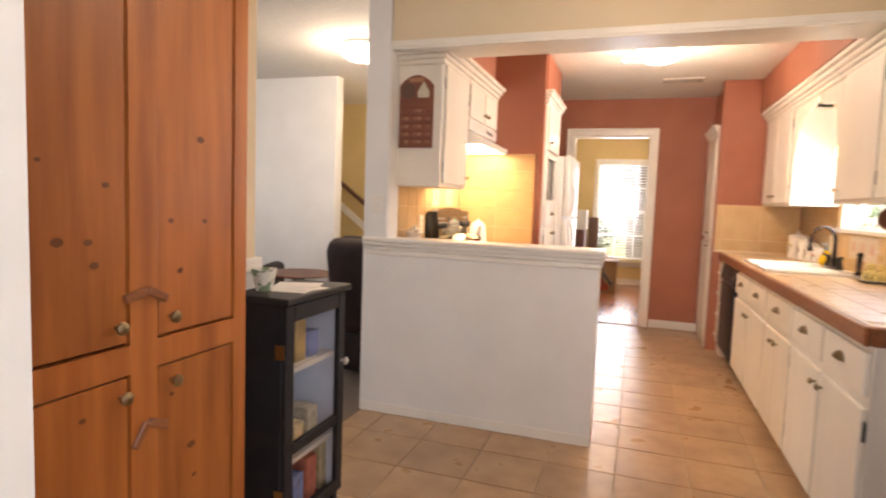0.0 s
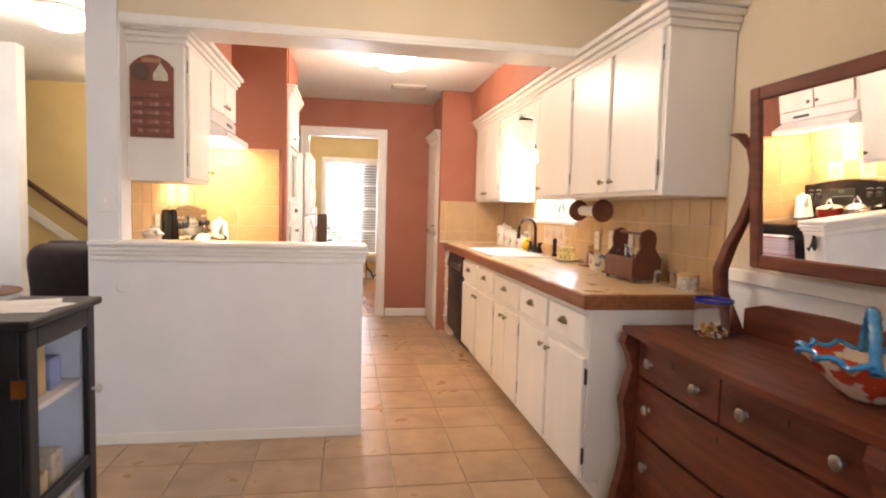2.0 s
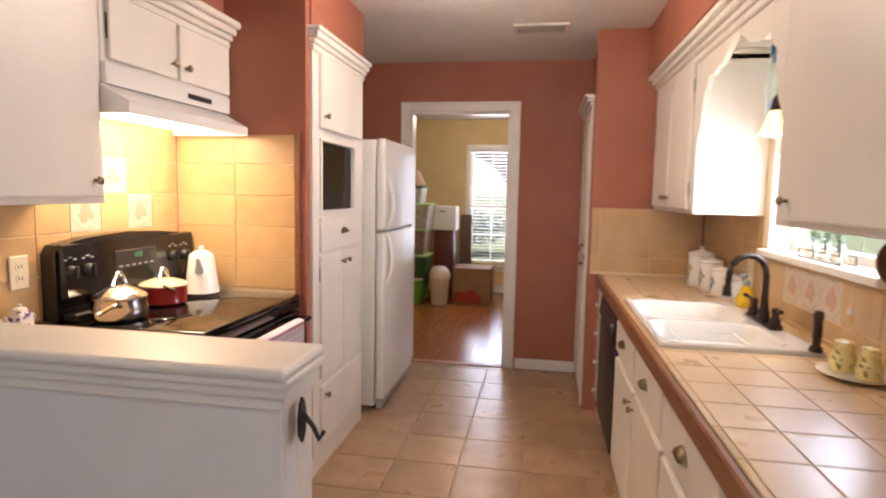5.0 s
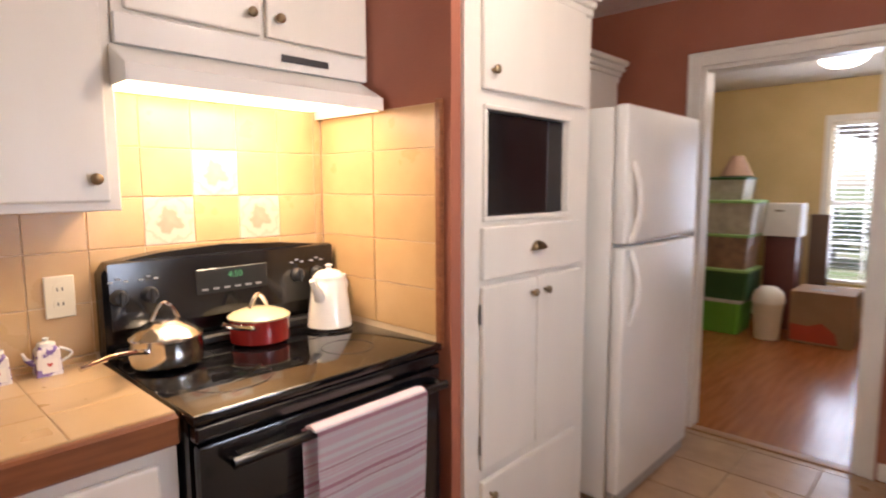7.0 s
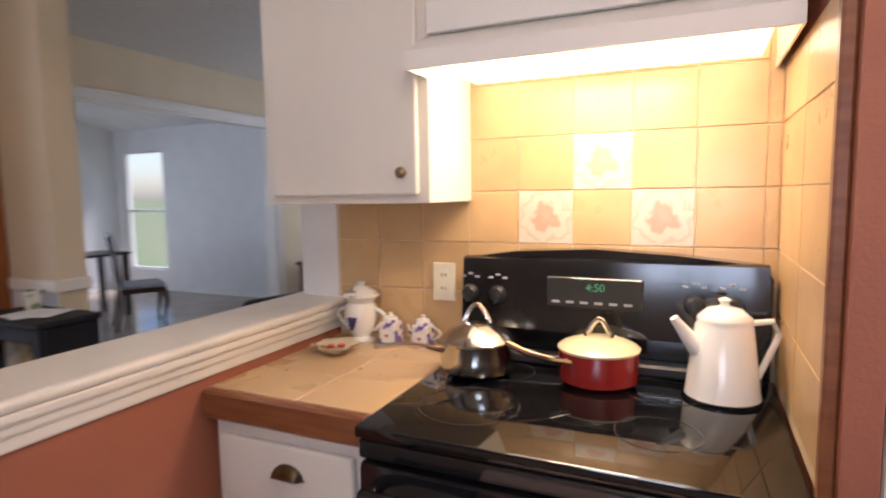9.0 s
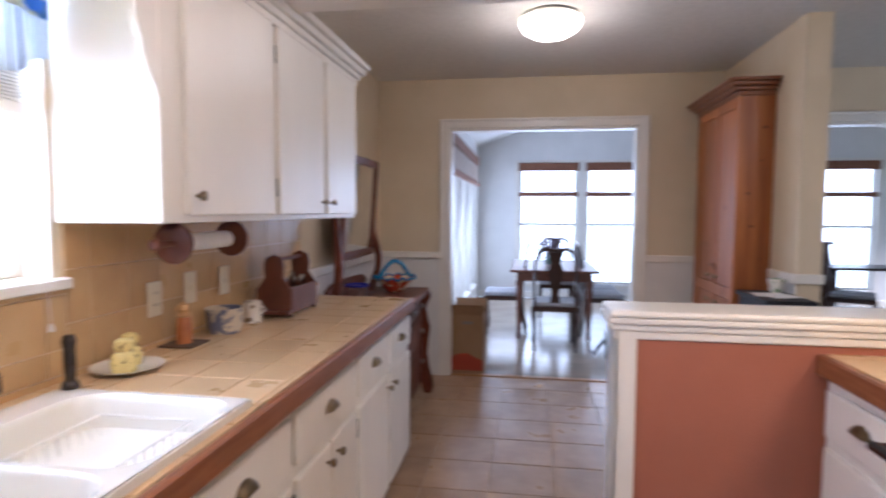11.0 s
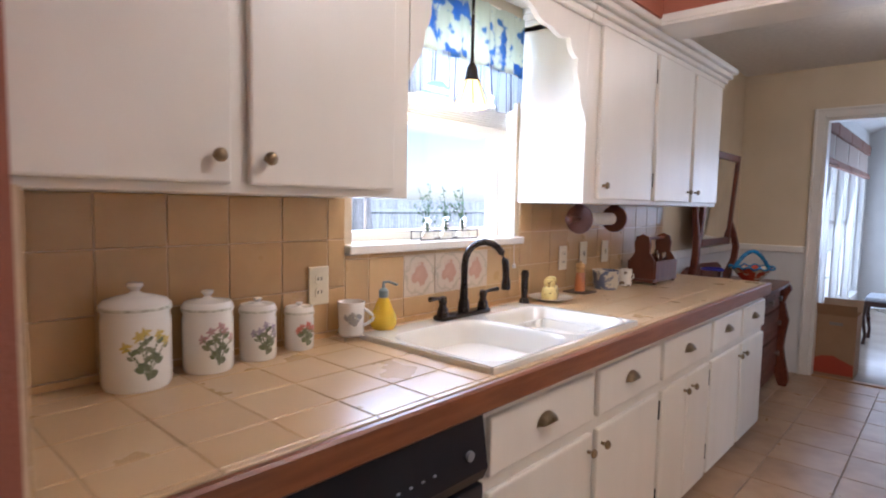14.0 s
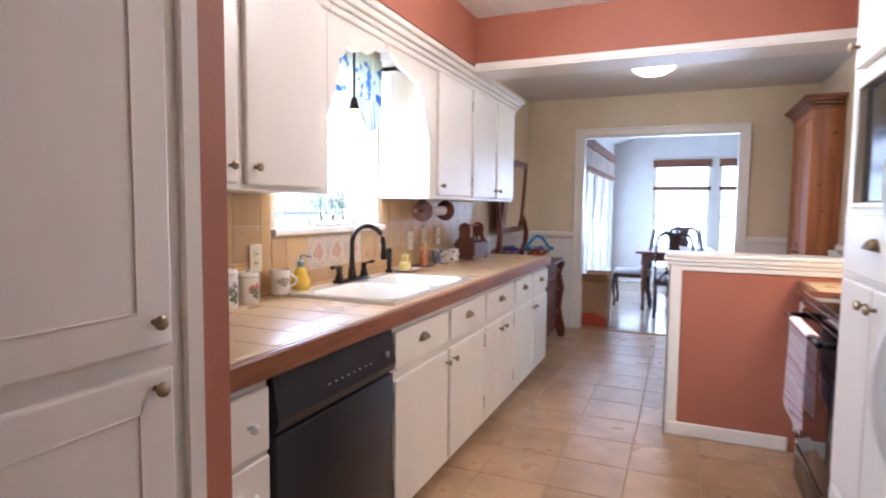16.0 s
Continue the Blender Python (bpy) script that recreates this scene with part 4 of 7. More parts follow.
lettering("4:50", 0.028, pose(-2.6585, 0.985, 1.13, 90, 0, 90), sl, DIGIT, "clock_digits")
MARK = mat("grey_mark", (0.35, 0.36, 0.38))
for k in range(6):
    part("button", box(-2.664, 0.875 + k * 0.036, 1.088, -2.6585, 0.895 + k * 0.036, 1.094), MARK, sl)
for yy in (0.645, 0.725, 1.215, 1.295):
    kb = part("knob", lathe([(0.024, 0), (0.022, 0.012), (0.016, 0.02), (0, 0.021)], (-2.664, yy, 1.10), 18, "x"), BLACK_PLASTIC, sl, "black control knob", True)
    part("grip", box(-2.645, yy - 0.005, 1.078, -2.632, yy + 0.005, 1.122, 0.002), BLACK_PLASTIC, kb)
    for q in (-1, 0, 1):
        part("mark", box(-2.668, yy - 0.006 + q * 0.02, 1.15 - abs(q) * 0.008, -2.6625, yy + 0.006 + q * 0.02, 1.155 - abs(q) * 0.008), MARK, sl)
part("oven_door", box(-2.16, Y0 + 0.005, 0.23, -2.122, Y1 - 0.005, 0.848, 0.01, 2), BLACK_GLOSS, st, "", True)
part("oven_window", box(-2.122, 0.72, 0.36, -2.119, 1.22, 0.66, 0.001), BLACK_GLASS, st)
part("front_trim", box(-2.16, Y0 + 0.002, 0.853, -2.125, Y1 - 0.002, 0.893, 0.006), BLACK_GLOSS, st)
part("door_handle", merge(tube([(-2.057, Y0 + 0.05, 0.82), (-2.057, Y1 - 0.05, 0.82)], 0.013, 10), box(-2.125, Y0 + 0.05, 0.808, -2.052, Y0 + 0.075, 0.83, 0.004), box(-2.125, Y1 - 0.075, 0.808, -2.052, Y1 - 0.05, 0.83, 0.004)), BLACK_GLOSS, st, "", True)
part("drawer", box(-2.16, Y0 + 0.005, 0.05, -2.125, Y1 - 0.005, 0.215, 0.01, 2), BLACK_GLOSS, st, "", True)


def striped(name, base, stripe, axis, freq, width=0.5, base2=None, rough=0.9):
    """Woven cloth with stripes across one object axis."""
    m = bpy.data.materials.new(name)
    m.use_nodes = True
    nt = m.node_tree
    b = nt.nodes["Principled BSDF"]
    b.inputs["Roughness"].default_value = rough
    tc = nt.nodes.new("ShaderNodeTexCoord")
    sep = nt.nodes.new("ShaderNodeSeparateXYZ")
    nt.links.new(tc.outputs["Object"], sep.inputs["Vector"])
    n = nt.nodes.new("ShaderNodeTexNoise")
    n.noise_dimensions = "1D"
    n.inputs["Scale"].default_value = freq
    n.inputs["Detail"].default_value = 2.5
    nt.links.new(sep.outputs[axis], n.inputs["W"])
    cr = nt.nodes.new("ShaderNodeValToRGB")
    cr.color_ramp.interpolation = "CONSTANT"
    e = cr.color_ramp.elements
    e[0].color, e[1].color = (*base, 1), (*stripe, 1)
    e[0].position, e[1].position = 0.0, width
    if base2:
        q = e.new(width + 0.09)
        q.color = (*base2, 1)
    nt.links.new(n.outputs["Fac"], cr.inputs["Fac"])
    nt.links.new(cr.outputs["Color"], b.inputs["Base Color"])
    w = nt.nodes.new("ShaderNodeTexNoise")
    w.inputs["Scale"].default_value = 500
    bp = nt.nodes.new("ShaderNodeBump")
    bp.inputs["Strength"].default_value, bp.inputs["Distance"].default_value = 0.3, 0.003
    nt.links.new(w.outputs["Fac"], bp.inputs["Height"])
    nt.links.new(bp.outputs["Normal"], b.inputs["Normal"])
    MATS[name] = m
    return m


TOWEL = striped("pink_striped_cloth", (0.83, 0.66, 0.70), (0.88, 0.85, 0.85), "Z", 42, 0.50, (0.60, 0.30, 0.36))
tw = thing("dish_towel", "pink and white striped dish towel on the oven handle", "towel", (-2.057, 1.03, 0.5))


def cloth(y0, y1, z0, z1, x, amp, ny=24, nz=10, lean=0.0):
    bm = bmesh.new()
    g = []
    for i in range(ny + 1):
        col = []
        for j in range(nz + 1):
            u, v_ = i / ny, j / nz
            z = z1 + (z0 - z1) * v_
            col.append(bm.verts.new((x + amp * v_ * math.sin(u * 9 + v_ * 1.3) + lean * v_, y0 + (y1 - y0) * u + 0.012 * v_ * math.sin(u * 5), z)))
        g.append(col)
    for i in range(ny):
        for j in range(nz):
            bm.faces.new((g[i][j], g[i + 1][j], g[i + 1][j + 1], g[i][j + 1]))
    bmesh.ops.solidify(bm, geom=bm.faces[:], thickness=0.003)
    return bm


part("front_fall", cloth(0.862, 1.232, 0.475, 0.83, -2.038, 0.006), TOWEL, tw, "", True)
part("back_fall", cloth(0.845, 1.205, 0.52, 0.83, -2.078, 0.005), TOWEL, tw, "", True)
part("fold", prism([(-2.081, 0.83), (-2.035, 0.83), (-2.038, 0.836), (-2.057, 0.841), (-2.077, 0.836)], 0.37, "xz", 0.855), TOWEL, tw)
part("fringe", merge(*[tube([(-2.036, 0.868 + k * 0.0143, 0.477), (-2.035, 0.869 + k * 0.0143, 0.455)], 0.0014, 4) for k in range(25)]), PAPER, tw)

st.location.z += 0.015
tw.location.z += 0.015

# hood
hd = thing("range_hood", "white range hood with warm lamp over the stove", "range hood", (-2.5, 0.97, 1.666))
HX = -2.375
part("shell", merge(prism([(XS + 0.003, 1.770), (-2.49, 1.770), (HX, 1.708), (HX, 1.668), (HX - 0.01, 1.668), (HX - 0.01, 1.701), (-2.49, 1.761), (XS + 0.003, 1.761)], 0.764, "xz", 0.608),
                    prism([(XS + 0.003, 1.668), (HX - 0.001, 1.668), (HX - 0.001, 1.708), (-2.49, 1.768), (XS + 0.003, 1.768)], 0.005, "xz", 0.604), prism([(XS + 0.003, 1.668), (HX - 0.001, 1.668), (HX - 0.001, 1.708), (-2.49, 1.768), (XS + 0.003, 1.768)], 0.005, "xz", 1.372),
                    box(-2.488, 0.615, 1.768, -2.466, 1.38, 1.840, 0.002)), ENAMEL, hd)
part("vent_grille", box(-2.464, 1.06, 1.79, -2.460, 1.225, 1.81, 0.001), BLACK_PLASTIC, hd)
# Lamp lens widened to the full underside, whose lit look is put in as glow.
part("lamp_cover", box(-2.74, 0.64, 1.694, -2.40, 1.34, 1.700), mat("hood_lens_and_lit_underside", (0.9, 0.85, 0.75), 0.4, emit=(1.0, 0.80, 0.50), strength=4.0), hd)

# microwave in the niche
mw = thing("microwave", "black microwave in the cabinet niche", "microwave", (-2.3, 1.79, 1.3215))
part("body", box(-2.58, 1.553, 1.3215, -2.12, 2.032, 1.66, 0.004), BLACK_PLASTIC, mw)
part("door", box(-2.12, 1.553, 1.325, -2.098, 1.925, 1.658, 0.004), BLACK_GLOSS, mw)
part("control_panel", box(-2.12, 1.928, 1.325, -2.100, 2.032, 1.658, 0.004), BLACK_PLASTIC, mw)

# fridge
fr = thing("fridge", "white top-freezer fridge beside the doorway", "fridge", (-2.35, 2.76, 0))
part("body", box(-2.745, 2.335, 0.03, -2.045, 3.125, 1.745, 0.008, 2), FRIDGE_W, fr, "", True)
for z0, z1, hz0, hz1 in ((1.178, 1.752, 1.185, 1.52), (0.08, 1.163, 0.83, 1.15)):
    dr = part("door", box(-2.04, 2.33, z0, -1.980, 3.13, z1, 0.014, 3), FRIDGE_W, fr, "", True)
    part("handle", tube(arc((-1.980, 2.39, hz0), (-1.980, 2.39, hz1), (0.038, 0, 0), 12), 0.013, 8), FRIDGE_W, dr, "", True)
part("kick_grille", box(-2.03, 2.335, 0.02, -2.0, 3.125, 0.085), mat("grey_plastic", (0.45, 0.44, 0.42), 0.5), fr)
for yy in (2.39, 3.08):
    for xx in (-2.70, -2.06):
        part("foot", lathe([(0.02, 0), (0.02, 0.03)], (xx, yy, 0.0), 12), BLACK_PLASTIC, fr)

# ---- nook: armoire, glazed cabinet, dresser ----
AX = -2.50
a = thing("armoire", "tall knotty orange pine armoire with four doors", "armoire", (-2.69, -2.0, 0))
part("carcass", boxes((-2.712, -2.43, 0.0, AX - 0.02, -2.41, 2.12), (-2.712, -1.63, 0.0, AX - 0.02, -1.61, 2.12), (-2.712, -2.41, 0.0, -2.698, -1.63, 2.12), (-2.698, -2.41, 2.10, AX - 0.02, -1.63, 2.12), (-2.698, -2.41, 0.0, AX - 0.02, -1.63, 0.08)), PINE, a)
part("face_frame", boxes((AX - 0.02, -2.43, 0.0, AX, -2.325, 2.12), (AX - 0.02, -2.03, 0.0, AX, -1.95, 2.12), (AX - 0.02, -1.665, 0.0, AX, -1.61, 2.12), (AX - 0.02, -2.325, 0.835, AX, -2.03, 0.905), (AX - 0.02, -1.95, 0.835, AX, -1.665, 0.905),
                         (AX - 0.02, -2.325, 0.0, AX, -2.03, 0.12), (AX - 0.02, -1.95, 0.0, AX, -1.665, 0.12), (AX - 0.02, -2.325, 2.03, AX, -2.03, 2.12), (AX - 0.02, -1.95, 2.03, AX, -1.665, 2.12)), PINE, a)
# Dark sheet behind the doors puts the shade of their gaps into colour.
part("inside", box(-2.69, -2.40, 0.09, -2.68, -1.64, 2.09), KNOT_GAP_DARK, a)
for y0, y1, z0, z1, ky, kz in ((-2.322, -2.033, 0.909, 2.027, -2.065, 0.955), (-1.947, -1.668, 0.909, 2.027, -1.905, 0.955), (-2.322, -2.033, 0.123, 0.831, -2.055, 0.785), (-1.947, -1.668, 0.123, 0.831, -1.90, 0.785)):
    d = part("door", box(AX - 0.022, y0 + 0.003, z0 + 0.003, AX - 0.004, y1 - 0.003, z1 - 0.003, 0.002), PINE, a)
    knob(d, AX - 0.004, ky, kz, "x", None, 0.016)
    rnd = random.Random(int((y0 + 5) * 100 + z0 * 10))
    for k in range(5):
        cy, cz, r = y0 + rnd.uniform(0.04, y1 - y0 - 0.04), z0 + rnd.uniform(0.05, z1 - z0 - 0.05), rnd.uniform(0.007, 0.017)
        part("knot", prism([(cy + r * math.cos(q / 8 * 6.283), cz + 0.7 * r * math.sin(q / 8 * 6.283)) for q in range(8)], 0.0008, "yz", AX - 0.0042), KNOT_GAP_DARK, d)
for cy, cz in ((-1.985, 1.03), (-1.985, 0.70)):
    for s_, tilt in ((-1, -20), (1, -25)):
        bm = box(-0.006, -0.006, -0.011, 0.006, 0.062, 0.011, 0.004)
        bm.transform(Matrix.Translation((AX + 0.006, cy + s_ * 0.006, cz)) @ Matrix.Rotation(radians((tilt if s_ > 0 else 180 + 10 if cz > 0.9 else 180 + 55)), 4, "X"))
        part("turn_latch", bm, OAK_EDGE, a, "wooden turn latch")
for k in range(9):
    rnd = random.Random(k)
    cx, cz, r = -2.69 + rnd.uniform(0, 0.15), 0.3 + k * 0.2, rnd.uniform(0.008, 0.016)
    part("knot", prism([(cx + r * math.cos(q / 8 * 6.283), cz + 0.7 * r * math.sin(q / 8 * 6.283)) for q in range(8)], 0.0008, "xz", -1.6098), KNOT_GAP_DARK, a)
cr = bmesh.new()
for o, c0, c1 in ((0.01, 2.09, 2.12), (0.03, 2.12, 2.145), (0.055, 2.145, 2.17), (0.075, 2.17, 2.19)):
    bm_box(cr, -2.712, -2.43 - min(o, 0.07), c0, AX + o, -1.61 + o, c1, bevel=0.005)
part("crown", cr, mat("dark_pine_crown", (0.22, 0.075, 0.025), 0.4, scale=9), a)

# black cabinet with a glass door
b = thing("display_cabinet", "black painted cabinet with a glazed door and shelves", "cabinet", (-2.68, -1.22, 0))
part("top", box(-2.712, -1.445, 0.905, -2.46, -0.995, 0.93, 0.005), BLACK_PAINT, b)
for y0, y1 in ((-1.425, -1.405), (-1.035, -1.015)):
    part("side_panel", box(-2.712, y0, 0.06, -2.50, y1, 0.905, 0.002), BLACK_PAINT, b)
part("bottom_panel", box(-2.712, -1.405, 0.06, -2.50, -1.035, 0.08), BLACK_PAINT, b)
part("back_panel", box(-2.712, -1.405, 0.08, -2.70, -1.035, 0.905), BLACK_PAINT, b)
part("lining", box(-2.699, -1.404, 0.081, -2.695, -1.036, 0.904), mat("blue_grey_paint", (0.55, 0.60, 0.70), 0.6, scale=5), b)
part("side_lining", box(-2.694, -1.0362, 0.081, -2.502, -1.0352, 0.904), mat("blue_grey_paint", (0.55, 0.60, 0.70)), b)
for z in (0.30, 0.64):
    part("shelf", box(-2.695, -1.404, z, -2.51, -1.0375, z + 0.018), mat("grey_shelf", (0.55, 0.53, 0.5), 0.5, scale=5), b)
d = part("door", boxes((-2.498, -1.425, 0.07, -2.478, -1.015, 0.12), bevel=0.003), BLACK_PAINT, b)
for y0, y1 in ((-1.425, -1.375), (-1.065, -1.015)):
    part("stile", box(-2.498, y0, 0.1205, -2.478, y1, 0.90, 0.003), BLACK_PAINT, d)
for z0, z1 in ((0.84, 0.90), (0.36, 0.40)):
    part("rail", box(-2.498, -1.3745, z0, -2.478, -1.0655, z1, 0.003), BLACK_PAINT, d)
for z0, z1 in ((0.12, 0.36), (0.40, 0.84)):
    g = part("pane", box(-2.490, -1.375, z0, -2.486, -1.065, z1), PANE, d)
    g.visible_shadow = False
knob(d, -2.478, -1.04, 0.62, "x", mat("grey_knob", (0.5, 0.48, 0.44), 0.3, 0.5), 0.016)
for z in (0.74, 0.22):
    part("hinge", box(-2.52, -1.4275, z - 0.025, -2.485, -1.425, z + 0.025), mat("brass", (0.6, 0.42, 0.16), 0.3, 1.0), b, "brass hinge")
for xx in (-2.685, -2.52):
    for yy in (-1.41, -1.03):
        part("foot", box(xx - 0.02, yy - 0.015, 0.0, xx + 0.02, yy + 0.015, 0.06), BLACK_PAINT, b)
JAR_COL = [(0.45, 0.30, 0.10), (0.5, 0.13, 0.08), (0.55, 0.5, 0.4), (0.2, 0.25, 0.5), (0.5, 0.42, 0.25)]
for k in range(10):
    sh = (0.08, 0.318, 0.658)[k % 3]
    y = -1.37 + (k // 3) * 0.095
    w, h = 0.07, 0.10 + 0.035 * ((k * 7) % 4)
    single("food_box", box(-2.64, y, sh, -2.54, y + w, sh + h, 0.003), mat("packaging_%d" % (k % 5), JAR_COL[k % 5], 0.5, color2=tuple(c * 0.6 for c in JAR_COL[k % 5]), scale=25), "coloured food packet on a cabinet shelf", "food packet", (-2.59, y + w / 2, sh), "packets in the glazed cabinet")
for k, (dx, dy, r) in enumerate(((0, 0, 8), (0.03, 0.06, -14), (-0.05, 0.1, 22))):
    pb = single("paper_sheet", box(-0.085, -0.06, 0, 0.085, 0.06, 0.0012), PAPER, "loose white paper lying on the black cabinet", "paper", (0, 0, 0), "papers")
    pb.matrix_world = pose(-2.58 + dx * 0.5, -1.26 + dy, 0.9305 + k * 0.0014, 0, 0, r)
cpm = thing("planter_mug", "small patterned ceramic mug on the black cabinet", "mug", (-2.64, -1.33, 0.93))
part("cup", lathe([(0.028, 0), (0.032, 0.015), (0.04, 0.055), (0.046, 0.08), (0.043, 0.08), (0.036, 0.05), (0, 0.015)], (-2.64, -1.33, 0.9315), 20), mat("green_print_ceramic", (0.72, 0.70, 0.62), 0.25, color2=(0.2, 0.27, 0.16), scale=28, contrast=(0.52, 0.58)), cpm, "", True)

# dresser with mirror
DW = WALNUT
ds = thing("dresser", "dark red-brown antique dresser with a bowed front", "dresser", (-0.27, -1.5, 0))
DY0, DY1 = -2.14, -0.93


def bow(x, amp, y):
    u = (y - DY0) / (DY1 - DY0)
    return x - amp * math.sin(math.pi * u) ** 0.7


top = [(-0.012, DY1), (-0.50, DY1)] + [(bow(-0.50, 0.035, DY1 + (DY0 - DY1) * i / 14), DY1 + (DY0 - DY1) * i / 14) for i in range(1, 14)] + [(-0.50, DY0), (-0.012, DY0)]
part("top", prism(top, 0.022, "xy", 0.778), DW, ds)
part("body", box(-0.44, DY0 + 0.05, 0.12, -0.02, DY1 - 0.05, 0.777), DW, ds)


def bowed_front(y0, y1, z0, z1, x, amp, t=0.018):
    out, inn = [], []
    for i in range(9):
        y = y0 + (y1 - y0) * i / 8
        out.append((bow(x, amp, y), y))
        inn.append((bow(x, amp, y) + t, y))
    return prism(out + inn[::-1], z1 - z0, "xy", z0)


rows_ = [(0.615, 0.755, [(-1.53, -0.995), (-2.075, -1.54)]), (0.40, 0.60, [(-2.075, -0.995)]), (0.16, 0.385, [(-2.075, -0.995)])]
for z0, z1, cols in rows_:
    for y0, y1 in cols:
        dr = part("drawer", bowed_front(y0, y1, z0, z1, -0.445, 0.035), DW, ds)
        for ky in (y0 + 0.11, y1 - 0.11):
            part("knob", lathe([(0.012, 0), (0.008, 0.01), (0.018, 0.016), (0.02, 0.022), (0.014, 0.028), (0, 0.03)], (bow(-0.445, 0.035, ky), ky, (z0 + z1) / 2), 16, "-x"), mat("dull_nickel", (0.30, 0.27, 0.24), 0.35, 0.9), dr, "round metal knob", True)
        part("keyhole", box(bow(-0.445, 0.035, (y0 + y1) / 2) - 0.001, (y0 + y1) / 2 - 0.004, z1 - 0.045, bow(-0.445, 0.035, (y0 + y1) / 2), (y0 + y1) / 2 + 0.004, z1 - 0.025), IRON, dr)
for yy in (DY1 - 0.045, DY0 + 0.045):
    sc = [(-0.46, 0.777), (-0.515, 0.777), (-0.525, 0.74), (-0.50, 0.69), (-0.485, 0.64), (-0.50, 0.58), (-0.52, 0.50), (-0.505, 0.40), (-0.495, 0.30), (-0.51, 0.20), (-0.535, 0.10), (-0.545, 0.04), (-0.53, 0.0), (-0.48, 0.0), (-0.45, 0.08), (-0.44, 0.20), (-0.44, 0.777)]
    part("front_leg", prism(sc, 0.05, "xz", yy - 0.025), DW, ds, "scrolled front post")
    part("back_leg", box(-0.06, yy - 0.02, 0.0, -0.02, yy + 0.02, 0.12), DW, ds)
part("apron", bowed_front(-2.07, -1.0, 0.09, 0.155, -0.44, 0.03), DW, ds)
part("back_rail", prism([(-1.10, 0.80), (-1.90, 0.80), (-1.90, 0.90), (-1.80, 0.93), (-1.50, 0.94), (-1.20, 0.93), (-1.10, 0.90)], 0.022, "yz", -0.075), DW, ds)
for s_, yb in ((1, -1.09), (-1, -1.91)):
    rings = []
    for z, o, w, x in ((0.80, 0.0, 0.07, -0.105), (0.88, 0.012, 0.054, -0.125), (0.96, 0.034, 0.05, -0.150), (1.05, 0.032, 0.05, -0.158), (1.15, 0.0, 0.046, -0.145), (1.25, -0.036, 0.040, -0.122), (1.35, -0.056, 0.035, -0.106), (1.45, -0.052, 0.032, -0.100), (1.52, -0.033, 0.032, -0.104), (1.565, 0.0, 0.038, -0.115), (1.585, 0.022, 0.054, -0.128)):
        cy = yb + s_ * o
        rings.append(rrect(x - w * 0.5, x + w * 0.4, cy - w / 2, cy + w / 2, w * 0.2, z, 2))
    part("mirror_post", loops(rings, True), DW, ds, "curved mirror post", True)
mr = part("mirror_frame", boxes((-0.03, -1.875, 0, 0.0, -1.825, 0.66), (-0.03, -1.235, 0, 0.0, -1.185, 0.66), (-0.03, -1.825, 0, 0.0, -1.235, 0.05), (-0.03, -1.825, 0.61, 0.0, -1.235, 0.66), bevel=0.005), DW, ds, "dark wooden mirror frame")
tilt = Matrix.Translation((-0.105, 0, 1.075)) @ Matrix.Rotation(radians(-4), 4, "Y")
mr.data.transform(Matrix.Translation(-base_of(ds)) @ tilt @ Matrix.Translation(base_of(ds)))
mg = part("mirror", box(-0.018, -1.825, 0.05, -0.012, -1.235, 0.61), MIRROR, ds, "mirror glass")
mg.data.transform(Matrix.Translation(-base_of(ds)) @ tilt @ Matrix.Translation(base_of(ds)))
mb = part("mirror_back", box(-0.011, -1.825, 0.05, -0.006, -1.235, 0.61), DW, ds)
mb.data.transform(Matrix.Translation(-base_of(ds)) @ tilt @ Matrix.Translation(base_of(ds)))

# glass jar with sweets
j = thing("candy_jar", "clear glass jar with blue rim holding wrapped sweets", "jar", (-0.24, -1.14, 0.80))
gj = part("jar", lathe([(0, 0.003), (0.06, 0.003), (0.068, 0.02), (0.070, 0.08), (0.066, 0.115), (0.070, 0.135), (0.067, 0.135), (0.062, 0.115), (0.066, 0.08), (0.063, 0.02), (0, 0.008)], (-0.24, -1.14, 0.80), 32), GLASS, j, "", True)
part("rim", lathe([(0.067, 0.133), (0.073, 0.136), (0.073, 0.144), (0.067, 0.147), (0.065, 0.14), (0.067, 0.133)], (-0.24, -1.14, 0.80), 32), mat("cobalt_glass", (0.03, 0.035, 0.28), 0.1), j, "cobalt blue rim", True)
rnd = random.Random(5)
for k in range(42):
    q, r, h = rnd.uniform(0, 6.28), rnd.uniform(0, 0.048), 0.012 + (k // 14) * 0.014
    col = [(0.75, 0.42, 0.10), (0.6, 0.08, 0.05), (0.8, 0.75, 0.62), (0.55, 0.3, 0.05), (0.08, 0.07, 0.06)][k % 5]
    bm = box(-0.011, -0.007, -0.005, 0.011, 0.007, 0.005, 0.003)
    bm.transform(Matrix.Translation((-0.24 + r * math.cos(q), -1.14 + r * math.sin(q), 0.80 + h)) @ Euler((rnd.uniform(0, 3), rnd.uniform(0, 3), rnd.uniform(0, 3))).to_matrix().to_4x4())
    single("wrapped_sweet", bm, mat("sweet_wrapper_%d" % (k % 5), col, 0.3), "small wrapped sweet in the glass jar", "sweet", (0, 0, 0), "sweets in the jar")

